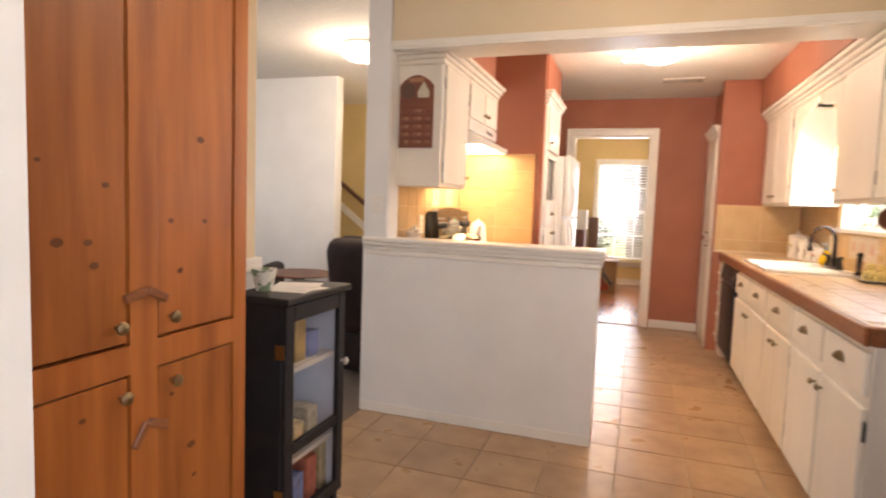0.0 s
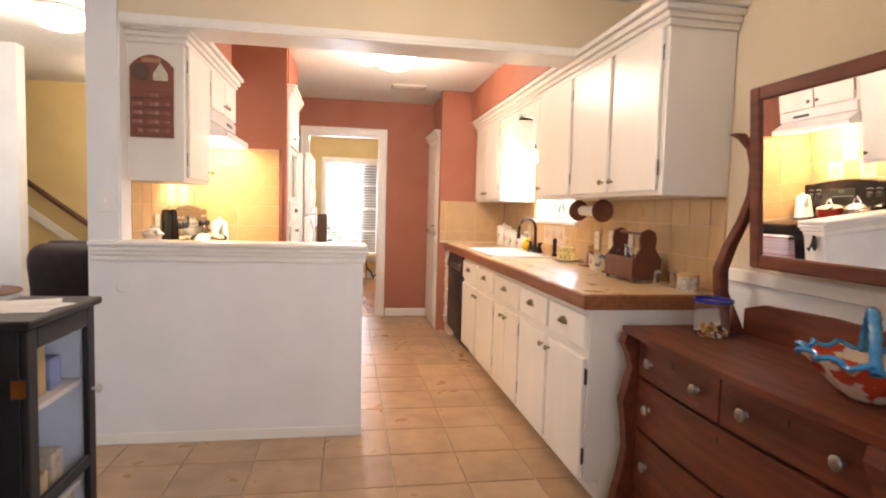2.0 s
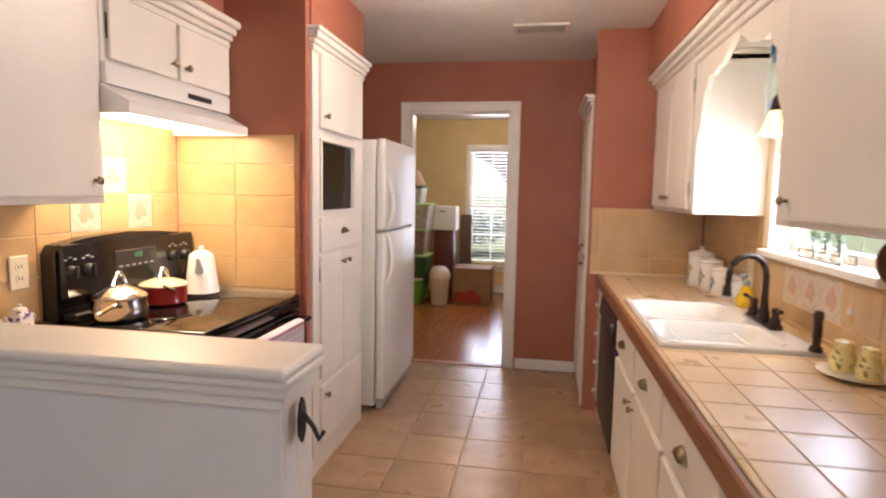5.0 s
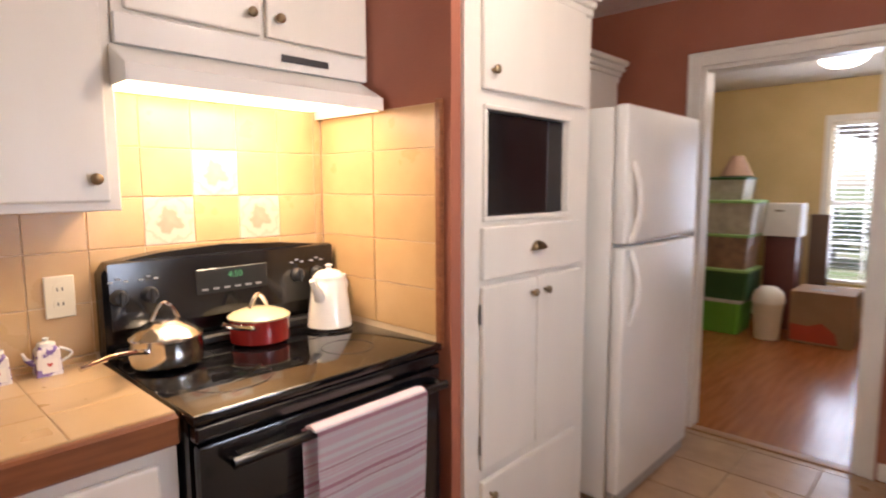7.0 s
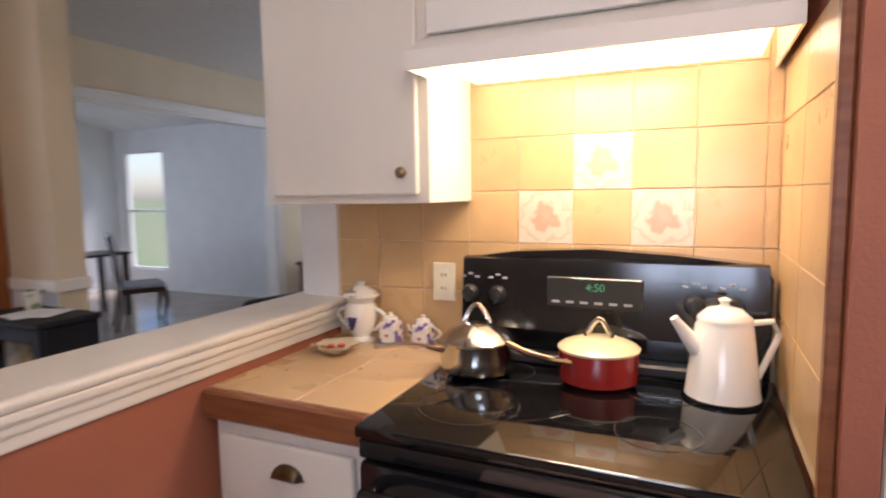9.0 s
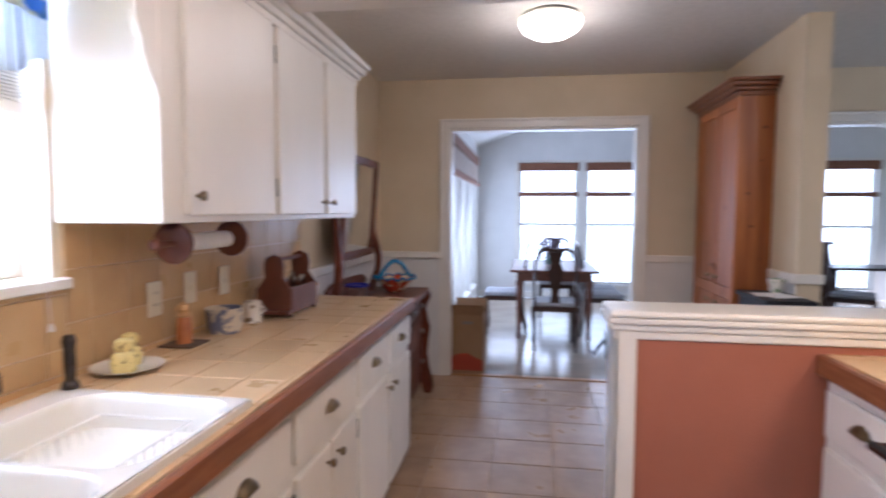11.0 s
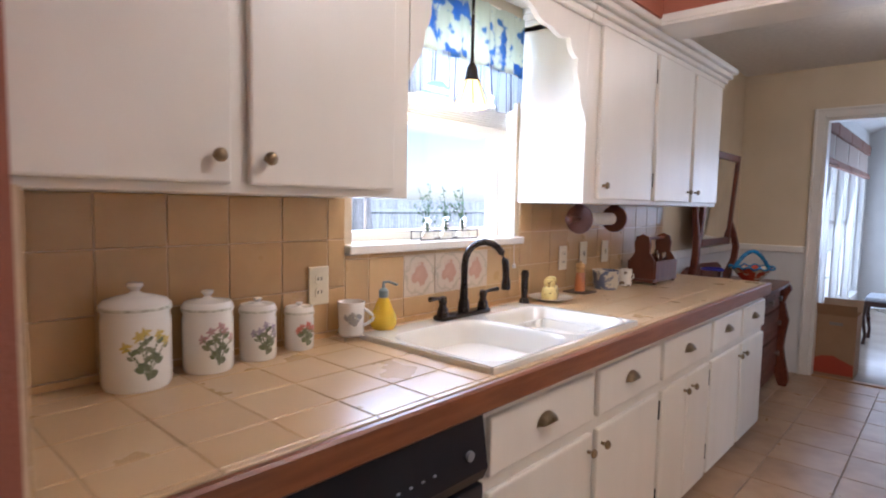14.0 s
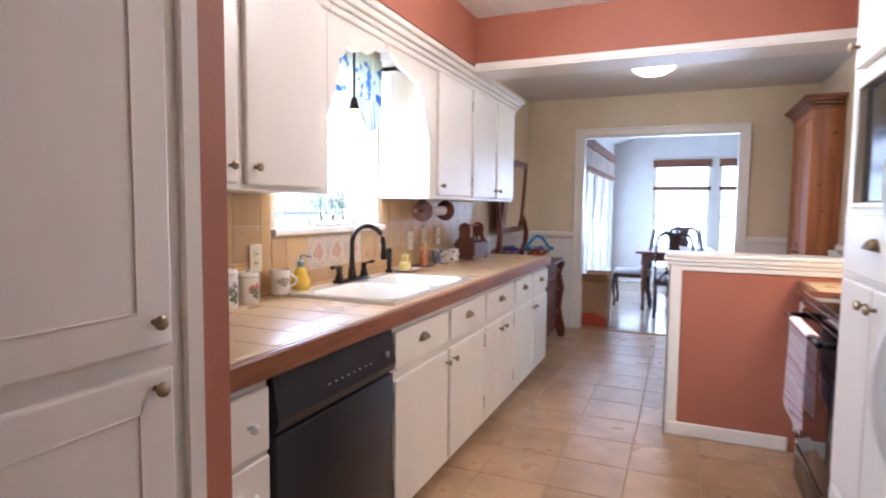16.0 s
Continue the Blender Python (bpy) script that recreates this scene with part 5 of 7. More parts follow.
# painted basket bowl
bw_ = thing("ceramic_basket", "painted ceramic basket with blue fluted rim and handle", "bowl", (-0.30, -1.86, 0.80))
PAINTED = mat("painted_pottery", (0.72, 0.60, 0.42), 0.2, color2=(0.52, 0.07, 0.03), scale=16, contrast=(0.49, 0.53))
bm = bmesh.new()
rings = []
for r, z, amp in ((0.05, 0.0, 0), (0.07, 0.012, 0), (0.11, 0.05, 0.002), (0.145, 0.09, 0.008), (0.165, 0.108, 0.014), (0.150, 0.10, 0.012), (0.10, 0.045, 0), (0.05, 0.02, 0)):
    rings.append([bm.verts.new((-0.30 + (r + amp * math.cos(12 * q)) * math.cos(q) * 0.85, -1.86 + (r + amp * math.cos(12 * q)) * math.sin(q), 0.80 + z + amp * 0.6 * math.sin(12 * q))) for q in [2 * math.pi * i / 72 for i in range(72)]])
for r0, r1 in zip(rings, rings[1:]):
    for i in range(72):
        bm.faces.new((r0[i], r0[(i + 1) % 72], r1[(i + 1) % 72], r1[i]))
bm.faces.new(rings[0][::-1])
bm.faces.new(rings[-1])
bmesh.ops.recalc_face_normals(bm, faces=bm.faces)
part("bowl", bm, PAINTED, bw_, "", True)
BLUE = mat("blue_glaze", (0.02, 0.16, 0.42), 0.15, color2=(0.04, 0.30, 0.55), scale=30)
part("rim", tube([(-0.30 + (0.165 + 0.014 * math.cos(12 * q)) * math.cos(q) * 0.85, -1.86 + (0.165 + 0.014 * math.cos(12 * q)) * math.sin(q), 0.908 + 0.0084 * math.sin(12 * q)) for q in [2 * math.pi * i / 96 for i in range(97)]], 0.008, 6), BLUE, bw_, "blue fluted rim", True)
part("handle", tube(arc((-0.30 + 0.095, -1.86 + 0.108, 0.895), (-0.30 - 0.095, -1.86 - 0.108, 0.895), (0, 0, 0.13), 24), 0.013, 10, [0.013 + 0.003 * (i % 2) for i in range(25)]), BLUE, bw_, "twisted blue handle", True)

# hook on the half wall, plate switch
hk = thing("wall_hook", "black cast iron hook on the half wall end", "hook", (-1.53, 0.06, 0.9))
part("plate", prism([(0.05, 0.86), (0.065, 0.88), (0.07, 0.92), (0.06, 0.955), (0.05, 0.965), (0.04, 0.955), (0.03, 0.92), (0.035, 0.88)], 0.006, "yz", -1.5295), IRON, hk)
part("prong", tube([(-1.525, 0.05, 0.93), (-1.50, 0.05, 0.90), (-1.485, 0.05, 0.87), (-1.475, 0.05, 0.89)], 0.006), IRON, hk, "", True)

# ---- things on the counters ----


def print_on(parent, cx, cy, z, R, face, motif, seed):
    """Small painted petals and leaves laid on a round body. motif: colour sets."""
    rnd = random.Random(seed)
    groups = {}
    n, cols, hh = len(motif["cols"]), motif["cols"], motif["h"]
    for k in range(5):
        # a stem that fans out from the foot, with leaves up both sides and a blossom on its tip
        spread, top = (k - 2) * 0.30 + rnd.gauss(0, 0.05), hh * (0.95 - 0.13 * abs(k - 2)) * rnd.uniform(0.85, 1.0)
        for q in range(11):
            u = (q + 0.5) / 11
            ang, zz = face + spread * u ** 1.4, z + top * u
            groups.setdefault(cols[k % min(3, n)], []).append((ang, zz, 0.0030 * motif["s"], 1.57 - spread * 0.6))
            if q % 2:
                side = 1 if q % 4 == 1 else -1
                groups.setdefault(cols[(k + q) % min(3, n)], []).append((ang + side * 0.006 * motif["s"] / R, zz, rnd.uniform(0.005, 0.0075) * motif["s"], 1.57 - side * 0.9))
        for q in range(9):
            a_, r_ = q * 2.4, 0.0022 * motif["s"] * math.sqrt(q)
            groups.setdefault(cols[3 % n + (q % max(1, n - 3)) if n > 3 else q % n], []).append((face + spread + r_ * math.cos(a_) / R, z + top + r_ * math.sin(a_), rnd.uniform(0.0026, 0.0042) * motif["s"], a_))
    for col, items in groups.items():
        bm = bmesh.new()
        for ang, zz, s_, rot in items:
            vs = []
            for q in range(7):
                a = 2 * math.pi * q / 7
                u, w = s_ * math.cos(a), 0.55 * s_ * math.sin(a)
                u, w = u * math.cos(rot) - w * math.sin(rot), u * math.sin(rot) + w * math.cos(rot)
                t_ = ang + u / R
                vs.append(bm.verts.new((cx + (R + 0.0008) * math.cos(t_), cy + (R + 0.0008) * math.sin(t_), zz + w)))
            bm.faces.new(vs)
        bmesh.ops.recalc_face_normals(bm, faces=bm.faces)
        fp_ = part("flower_print", bm, mat("print_%02d_%02d_%02d" % tuple(int(c * 99) for c in col), col, 0.3), parent)
        tagged(fp_, kind="stuff")


GREENS = [(0.16, 0.19, 0.10), (0.22, 0.24, 0.15), (0.13, 0.15, 0.09)]
CANS = [(-0.098, 2.338, 0.071, 0.170, [(0.62, 0.48, 0.12)]), (-0.088, 2.172, 0.059, 0.146, [(0.50, 0.26, 0.28), (0.45, 0.33, 0.30)]), (-0.080, 2.035, 0.047, 0.122, [(0.36, 0.32, 0.42)]), (-0.066, 1.900, 0.041, 0.097, [(0.60, 0.18, 0.14)])]
for k, (cx, cy, r, h, cols) in enumerate(CANS):
    c_ = thing("canister", "white ceramic canister with painted flowers and lid", "canister", (cx, cy, 0.92), "flowered canister set")
    part("body", lathe([(0, 0), (r * 0.93, 0), (r, r * 0.16), (r, h * 0.86), (r * 0.96, h * 0.94), (r * 0.97, h), (0, h)], (cx, cy, 0.92), 36), CERAMIC, c_, "", True)
    lid = part("lid", lathe([(r * 1.02, h), (r * 1.02, h + 0.012), (r * 0.9, h + 0.022), (r * 0.55, h + r * 0.42), (r * 0.2, h + r * 0.5), (r * 0.12, h + r * 0.58), (r * 0.24, h + r * 0.72), (r * 0.22, h + r * 0.82), (0, h + r * 0.86)], (cx, cy, 0.92), 36), CERAMIC, c_, "domed white lid", True)
    part("band", lathe([(r * 1.021, h + 0.003), (r * 1.026, h + 0.004), (r * 1.026, h + 0.008), (r * 1.021, h + 0.009)], (cx, cy, 0.92), 36), mat("grey_green_band", (0.36, 0.36, 0.28), 0.3, color2=(0.7, 0.68, 0.6), scale=120), lid)
    print_on(c_, cx, cy, 0.92 + h * 0.15, r, radians(178), {"h": h * 0.7, "cols": GREENS + cols * 2, "s": 0.95 + r * 8}, k + 3)


def mug(name, label, cx, cy, z, r, h, material, side):
    m = thing(name, label, "mug", (cx, cy, z))
    part("cup", lathe([(0, 0), (r * 0.88, 0), (r * 0.92, 0.008), (r * 0.9, h * 0.3), (r * 1.0, h), (r * 0.94, h), (r * 0.84, h * 0.3), (0, 0.012)], (cx, cy, z), 28), material, m, "", True)
    a_ = Vector((math.cos(side), math.sin(side), 0))
    o = Vector((cx, cy, z))
    part("handle", tube(arc(o + a_ * r * 0.9 + Vector((0, 0, h * 0.8)), o + a_ * r * 0.85 + Vector((0, 0, h * 0.25)), a_ * 0.032, 10), 0.005, 8), material, m, "", True)
    return m


m1 = mug("mug", "white ceramic mug with small painted print", -0.075, 1.722, 0.935, 0.042, 0.098, CERAMIC, radians(215))
print_on(m1, -0.075, 1.722, 0.965, 0.041, radians(150), {"h": 0.04, "cols": [(0.3, 0.3, 0.33), (0.35, 0.34, 0.3)], "s": 1.0}, 21)
co = thing("wire_trivet", "small wire trivet under the mug", "trivet", (-0.075, 1.722, 0.92))
part("ring", tube([(-0.075 + 0.045 * math.cos(q / 20 * 6.283), 1.722 + 0.045 * math.sin(q / 20 * 6.283), 0.932) for q in range(21)], 0.003, 6), CHROME, co)
for q in range(3):
    part("foot", tube([(-0.075 + 0.045 * math.cos(q * 2.09), 1.722 + 0.045 * math.sin(q * 2.09), 0.932), (-0.075 + 0.05 * math.cos(q * 2.09), 1.722 + 0.05 * math.sin(q * 2.09), 0.92)], 0.0025, 6), CHROME, co)
so = thing("soap_dispenser", "yellow pear-shaped soap dispenser with grey pump", "soap dispenser", (-0.095, 1.61, 0.936))
part("bottle", lathe([(0, 0), (0.036, 0), (0.045, 0.018), (0.043, 0.045), (0.030, 0.075), (0.024, 0.095), (0.016, 0.112), (0.013, 0.118), (0, 0.12)], (-0.095, 1.61, 0.937), 28), mat("yellow_glaze", (0.72, 0.48, 0.02), 0.2, color2=(0.62, 0.38, 0.01), scale=8), so, "", True)
part("collar", lathe([(0.015, 0.115), (0.016, 0.14), (0.009, 0.148), (0.005, 0.15), (0.005, 0.165)], (-0.095, 1.61, 0.937), 16), mat("blue_grey_plastic", (0.20, 0.26, 0.27), 0.4), so, "", True)
part("spout", tube([(-0.095, 1.61, 1.10), (-0.095, 1.61, 1.108), (-0.11, 1.60, 1.11), (-0.135, 1.585, 1.10)], 0.005), mat("blue_grey_plastic", (0.20, 0.26, 0.27)), so, "", True)
so.scale = (0.97, 0.97, 0.86)

pl = thing("saucer", "white oval plate under the shakers", "plate", (-0.115, 0.65, 0.92))
part("dish", lathe([(0, 0.004), (0.062, 0.004), (0.095, 0.015), (0.098, 0.018), (0.066, 0.010), (0, 0.009)], (-0.115, 0.65, 0.9185), 32), CERAMIC, pl, "", True)
SPOT = mat("yellow_spotted_glaze", (0.72, 0.60, 0.24), 0.25, color2=(0.16, 0.10, 0.04), scale=70, contrast=(0.60, 0.63))
for cx, cy, r in ((-0.132, 0.688, 0.036), (-0.098, 0.618, 0.034)):
    sh = thing("shaker", "yellow ceramic shaker with brown spots on the plate", "shaker", (cx, cy, 0.93), "spotted shakers")
    part("body", lathe([(0, 0), (r * 0.9, 0), (r, 0.024), (r * 0.85, 0.048), (r * 0.6, 0.058), (r * 0.75, 0.072), (r * 0.66, 0.088), (0, 0.096)], (cx, cy, 0.929), 22), SPOT, sh, "", True)

pm = thing("pepper_mill", "orange-brown wooden pepper mill on a coaster", "pepper mill", (-0.085, 0.335, 0.92))
part("base", lathe([(0, 0), (0.026, 0), (0.027, 0.03), (0.022, 0.085), (0.018, 0.09)], (-0.085, 0.335, 0.926), 20), mat("orange_wood", (0.42, 0.15, 0.05), 0.35, color2=(0.33, 0.10, 0.03), scale=15), pm, "", True)
part("head", lathe([(0.018, 0.09), (0.024, 0.096), (0.02, 0.106), (0.025, 0.118), (0.02, 0.132), (0.006, 0.138), (0.006, 0.144), (0, 0.145)], (-0.085, 0.335, 0.926), 20), mat("pale_wood", (0.55, 0.32, 0.12), 0.35), pm, "pale wooden head", True)
single("coaster", box(-0.145, 0.275, 0.9195, -0.025, 0.395, 0.926, 0.002), mat("slate_brown", (0.10, 0.06, 0.045), 0.6), "dark square coaster under the mill", "coaster", (-0.085, 0.335, 0.92))
cr_ = thing("crock", "blue and cream patterned round crock", "crock", (-0.115, 0.125, 0.92))
CROCK = mat("blue_print_crock", (0.62, 0.55, 0.42), 0.3, color2=(0.13, 0.15, 0.24), scale=22, contrast=(0.50, 0.56))
part("bowl", lathe([(0, 0), (0.055, 0), (0.065, 0.03), (0.068, 0.085), (0.070, 0.095), (0.064, 0.095), (0.06, 0.03), (0, 0.012)], (-0.115, 0.125, 0.9195), 30), CROCK, cr_, "", True)
mug("mug", "white mug with brown print", -0.128, -0.07, 0.9195, 0.036, 0.088, mat("brown_print_mug", (0.78, 0.74, 0.66), 0.25, color2=(0.25, 0.18, 0.12), scale=30, contrast=(0.56, 0.60)), radians(250))

# wooden cutlery caddy
cd = thing("cutlery_caddy", "dark brown wooden caddy holding cutlery", "caddy", (-0.17, -0.34, 0.92))
CADDY = mat("caddy_wood", (0.13, 0.04, 0.02), 0.4, color2=(0.09, 0.026, 0.013), scale=10, stretch=(1, 6, 1))
part("base", box(-0.24, -0.50, 0.935, -0.08, -0.165, 0.948), CADDY, cd)
for xx in (-0.24, -0.092):
    part("side", box(xx, -0.50, 0.948, xx + 0.012, -0.20, 1.045, 0.002), CADDY, cd)
part("divider", box(-0.228, -0.355, 0.948, -0.092, -0.345, 1.03), CADDY, cd)
for yy in (-0.50, -0.214):
    endp = [(-0.228, 0.9485), (-0.0925, 0.9485), (-0.0925, 1.05), (-0.12, 1.09), (-0.115, 1.14), (-0.125, 1.175), (-0.16, 1.19), (-0.195, 1.175), (-0.205, 1.14), (-0.20, 1.09), (-0.228, 1.05)]
    part("end_board", prism(endp, 0.014, "xz", yy), CADDY, cd)
part("handle", tube([(-0.16, -0.49, 1.165), (-0.16, -0.21, 1.165)], 0.009, 10), CADDY, cd, "", True)
for k in range(4):
    part("foot", box(-0.235 + (k % 2) * 0.135, -0.49 + (k // 2) * 0.265, 0.9195, -0.22 + (k % 2) * 0.135, -0.475 + (k // 2) * 0.265, 0.935), CADDY, cd)
rnd = random.Random(8)
for k in range(12):
    cx, cy = -0.21 + rnd.uniform(0, 0.10), (-0.47 if k % 2 else -0.32) + rnd.uniform(0, 0.10)
    h = rnd.uniform(0.12, 0.155)
    ct = thing("cutlery", "stainless steel cutlery standing in the caddy", "cutlery", (cx, cy, 0.949), "cutlery in the caddy")
    part("shaft", tube([(cx, cy, 0.949), (cx + rnd.uniform(-0.01, 0.01), cy + rnd.uniform(-0.01, 0.01), 0.949 + h)], 0.003, 6, [0.003, 0.006]), STEEL, ct, "", True)
for k, (cx, cy) in enumerate(((-0.16, -0.60), (-0.10, -0.63))):
    gs = thing("glass_shaker", "small clear glass shaker with metal cap", "shaker", (cx, cy, 0.92), "glass shakers")
    part("glass", lathe([(0, 0), (0.019, 0), (0.02, 0.05), (0.016, 0.062), (0, 0.062)], (cx, cy, 0.9195), 16), GLASS, gs, "", True)
    part("cap", lathe([(0.017, 0.062), (0.017, 0.075), (0, 0.082)], (cx, cy, 0.9195), 16), STEEL, gs, "metal cap", True)
tn = thing("candle_tin", "pale patterned candle jar with wooden lid", "candle jar", (-0.09, -0.76, 0.92))
part("jar", lathe([(0, 0), (0.045, 0), (0.047, 0.012), (0.047, 0.06), (0.044, 0.066), (0, 0.066)], (-0.10, -0.755, 0.9195), 26), mat("grey_print_tin", (0.55, 0.48, 0.38), 0.35, color2=(0.30, 0.25, 0.20), scale=45), tn, "", True)
part("lid", lathe([(0.048, 0.066), (0.048, 0.076), (0.044, 0.079), (0, 0.079)], (-0.10, -0.755, 0.9195), 26), mat("pale_wood", (0.55, 0.32, 0.12)), tn, "", True)

# paper towel holder under the cabinet
ph = thing("paper_towel_holder", "wooden paper towel holder under the cabinet with a roll", "towel holder", (-0.13, 0.31, 1.345))
PHW = mat("holder_wood", (0.20, 0.075, 0.045), 0.4, color2=(0.15, 0.05, 0.03), scale=12)
for yy in (0.44, 0.085):
    part("end_disc", merge(lathe([(0, 0), (0.066, 0), (0.068, 0.006), (0.066, 0.014), (0, 0.014)], (-0.13, yy, 1.275), 32, "y"), box(-0.15, yy, 1.32, -0.11, yy + 0.014, 1.345)), PHW, ph, "", True)
part("rod", tube([(-0.13, 0.53, 1.275), (-0.13, 0.085, 1.275)], 0.011, 12), PHW, ph, "", True)
part("finial", lathe([(0.011, 0), (0.019, 0.008), (0.019, 0.02), (0.010, 0.03), (0, 0.031)], (-0.13, 0.525, 1.275), 16, "y"), PHW, ph, "", True)
part("paper_roll", lathe([(0.018, 0), (0.030, 0), (0.030, 0.26), (0.018, 0.26)], (-0.13, 0.13, 1.275), 28, "y"), PAPER, ph, "nearly used white paper roll", True)


def plate_(axis, a, sgn, y, z, kind):
    """An outlet or switch plate on a face at a, looking to sgn."""
    pt = thing("wall_outlet" if kind == "outlet" else "light_switch", "ivory plastic %s plate on the tiles" % ("outlet" if kind == "outlet" else "switch"), kind, (a, y, z))
    part("plate", box(a, y - 0.036, z - 0.058, a + sgn * 0.006, y + 0.036, z + 0.058, 0.003), PLATE, pt)
    if kind == "outlet":
        for dz in (-0.02, 0.02):
            s_ = part("socket", lathe([(0.017, 0), (0.017, 0.002), (0, 0.002)], (a + sgn * 0.006, y, z + dz), 18, "x" if sgn > 0 else "-x"), PLATE, pt)
            for dy in (-0.006, 0.006):
                part("slot", box(a + sgn * 0.008, y + dy - 0.0016, z + dz - 0.004, a + sgn * 0.0086, y + dy + 0.0016, z + dz + 0.006), BLACK_PLASTIC, s_)
    else:
        part("toggle", box(a + sgn * 0.006, y - 0.006, z - 0.012, a + sgn * 0.016, y + 0.006, z + 0.012, 0.003), PLATE, pt)


plate_("x", -0.0145, -1, 1.80, 1.082, "outlet")
plate_("x", -0.0145, -1, 0.39, 1.084, "outlet")
plate_("x", -0.0145, -1, 0.19, 1.097, "switch")
plate_("x", -0.0145, -1, -0.045, 1.096, "switch")
plate_("x", XS + 0.0145, 1, 0.525, 1.125, "outlet")
sw = thing("light_switch", "white switch plate on the wall end", "switch", (-2.83, -0.012, 1.25))
part("plate", box(-2.868, -0.018, 1.20, -2.79, -0.012, 1.31, 0.003), TRIM, sw)
part("toggle", box(-2.835, -0.028, 1.245, -2.823, -0.018, 1.265, 0.002), TRIM, sw)

# Thin disc added for a round patch of paint on the half wall.
cv = thing("cover_plate", "round white paint patch on the half wall, built as a thin disc", "cover plate", (-2.745, -0.012, 0.83))
part("disc", lathe([(0, 0.004), (0.036, 0.004), (0.040, 0.0)], (-2.745, -0.012, 0.83), 28, "-y"), WHITE_WALL, cv, "", True)

# pots on the stove
p1 = thing("saucepan", "shiny steel saucepan with domed lid on the stove", "saucepan", (-2.55, 0.715, 0.921))
part("pot", lathe([(0, 0), (0.075, 0), (0.09, 0.012), (0.096, 0.045), (0.090, 0.078), (0.092, 0.082), (0, 0.082)], (-2.55, 0.715, 0.922), 36), STEEL, p1, "", True)
part("lid", lathe([(0.094, 0.082), (0.094, 0.088), (0.075, 0.105), (0.045, 0.122), (0.02, 0.130), (0, 0.131)], (-2.55, 0.715, 0.922), 36), STEEL, p1, "domed lid", True)
part("lid_handle", tube(arc((-2.55, 0.68, 1.05), (-2.55, 0.75, 1.05), (0, 0, 0.045), 10), 0.006, 8), CHROME, p1, "", True)
part("handle", tube([(-2.49, 0.645, 0.985), (-2.475, 0.61, 0.995), (-2.455, 0.55, 1.0), (-2.44, 0.48, 0.99)], 0.007, 8), CHROME, p1, "long steel handle", True)
p2 = thing("red_pot", "dark red enamel pot with cream lid on the stove", "saucepan", (-2.55, 0.99, 0.921))
part("pot", lathe([(0, 0), (0.08, 0), (0.092, 0.01), (0.094, 0.08), (0, 0.08)], (-2.575, 0.985, 0.922), 36), RED_ENAMEL, p2, "", True)
part("lid", lathe([(0.095, 0.08), (0.096, 0.085), (0.08, 0.096), (0.04, 0.108), (0, 0.112)], (-2.575, 0.985, 0.922), 36), mat("cream_enamel", (0.70, 0.62, 0.40), 0.15, coat=0.3), p2, "cream lid", True)
part("lid_handle", tube(arc((-2.575, 0.955, 1.03), (-2.575, 1.015, 1.03), (0, 0, 0.042), 10), 0.007, 8), CHROME, p2, "", True)
part("handle", tube([(-2.495, 0.935, 0.985), (-2.465, 0.90, 0.995), (-2.44, 0.85, 1.012), (-2.44, 0.80, 1.03)], 0.008, 8), CHROME, p2, "steel handle", True)
p3 = thing("coffee_pot", "white enamel coffee pot with black rim on the stove", "coffee pot", (-2.58, 1.235, 0.921))
part("pot", lathe([(0, 0), (0.078, 0), (0.076, 0.01), (0.058, 0.16), (0.052, 0.172), (0, 0.172)], (-2.58, 1.235, 0.922), 32), ENAMEL, p3, "", True)
part("base_rim", lathe([(0.0775, 0.0), (0.081, 0.001), (0.081, 0.005), (0.0775, 0.006)], (-2.58, 1.235, 0.922), 32), BLACK_GLOSS, p3, "", True)
part("lid", lathe([(0.056, 0.172), (0.055, 0.178), (0.035, 0.196), (0.012, 0.202), (0.008, 0.208), (0.014, 0.216), (0, 0.222)], (-2.58, 1.235, 0.922), 32), ENAMEL, p3, "", True)
part("spout", tube([(-2.56, 1.185, 1.03), (-2.545, 1.155, 1.07), (-2.535, 1.135, 1.10)], 0.014, 10, [0.022, 0.014, 0.009]), ENAMEL, p3, "", True)
part("handle", tube([(-2.60, 1.285, 1.085), (-2.62, 1.345 - 0.015, 1.088), (-2.625, 1.345, 1.06), (-2.605, 1.305, 0.965)], 0.007, 8), ENAMEL, p3, "", True)

for pot, dx, dy in ((p1, 0.02, 0.0), (p2, 0.01, 0.025), (p3, 0.02, 0.04)):
    pot.location += Vector((dx, dy, 0.015))

# crockery beside the stove
VIOLET = mat("violet_print_ceramic", (0.74, 0.71, 0.69), 0.2, color2=(0.18, 0.12, 0.33), scale=42, contrast=(0.53, 0.57))
ur = thing("ceramic_urn", "white ceramic lidded urn with grapes and two handles", "urn", (-2.695, 0.265, 0.9317))
part("body", lathe([(0, 0), (0.04, 0), (0.042, 0.008), (0.028, 0.02), (0.042, 0.045), (0.052, 0.08), (0.05, 0.105), (0.042, 0.125), (0.052, 0.14), (0.058, 0.145), (0, 0.145)], (-2.695, 0.265, 0.9317), 28), CERAMIC, ur, "", True)
part("lid", lathe([(0.059, 0.145), (0.058, 0.150), (0.03, 0.170), (0.012, 0.178), (0.016, 0.19), (0, 0.195)], (-2.695, 0.265, 0.9317), 28), mat("grape_lid", (0.74, 0.72, 0.66), 0.2, color2=(0.28, 0.24, 0.20), scale=35, contrast=(0.56, 0.6)), ur, "", True)
for s_ in (-1, 1):
    part("handle", tube(arc((-2.695, 0.265 + s_ * 0.045, 1.04), (-2.695, 0.265 + s_ * 0.045, 0.97), (0, s_ * 0.04, 0.01), 10), 0.006, 8), CERAMIC, ur, "", True)
bm = bmesh.new()
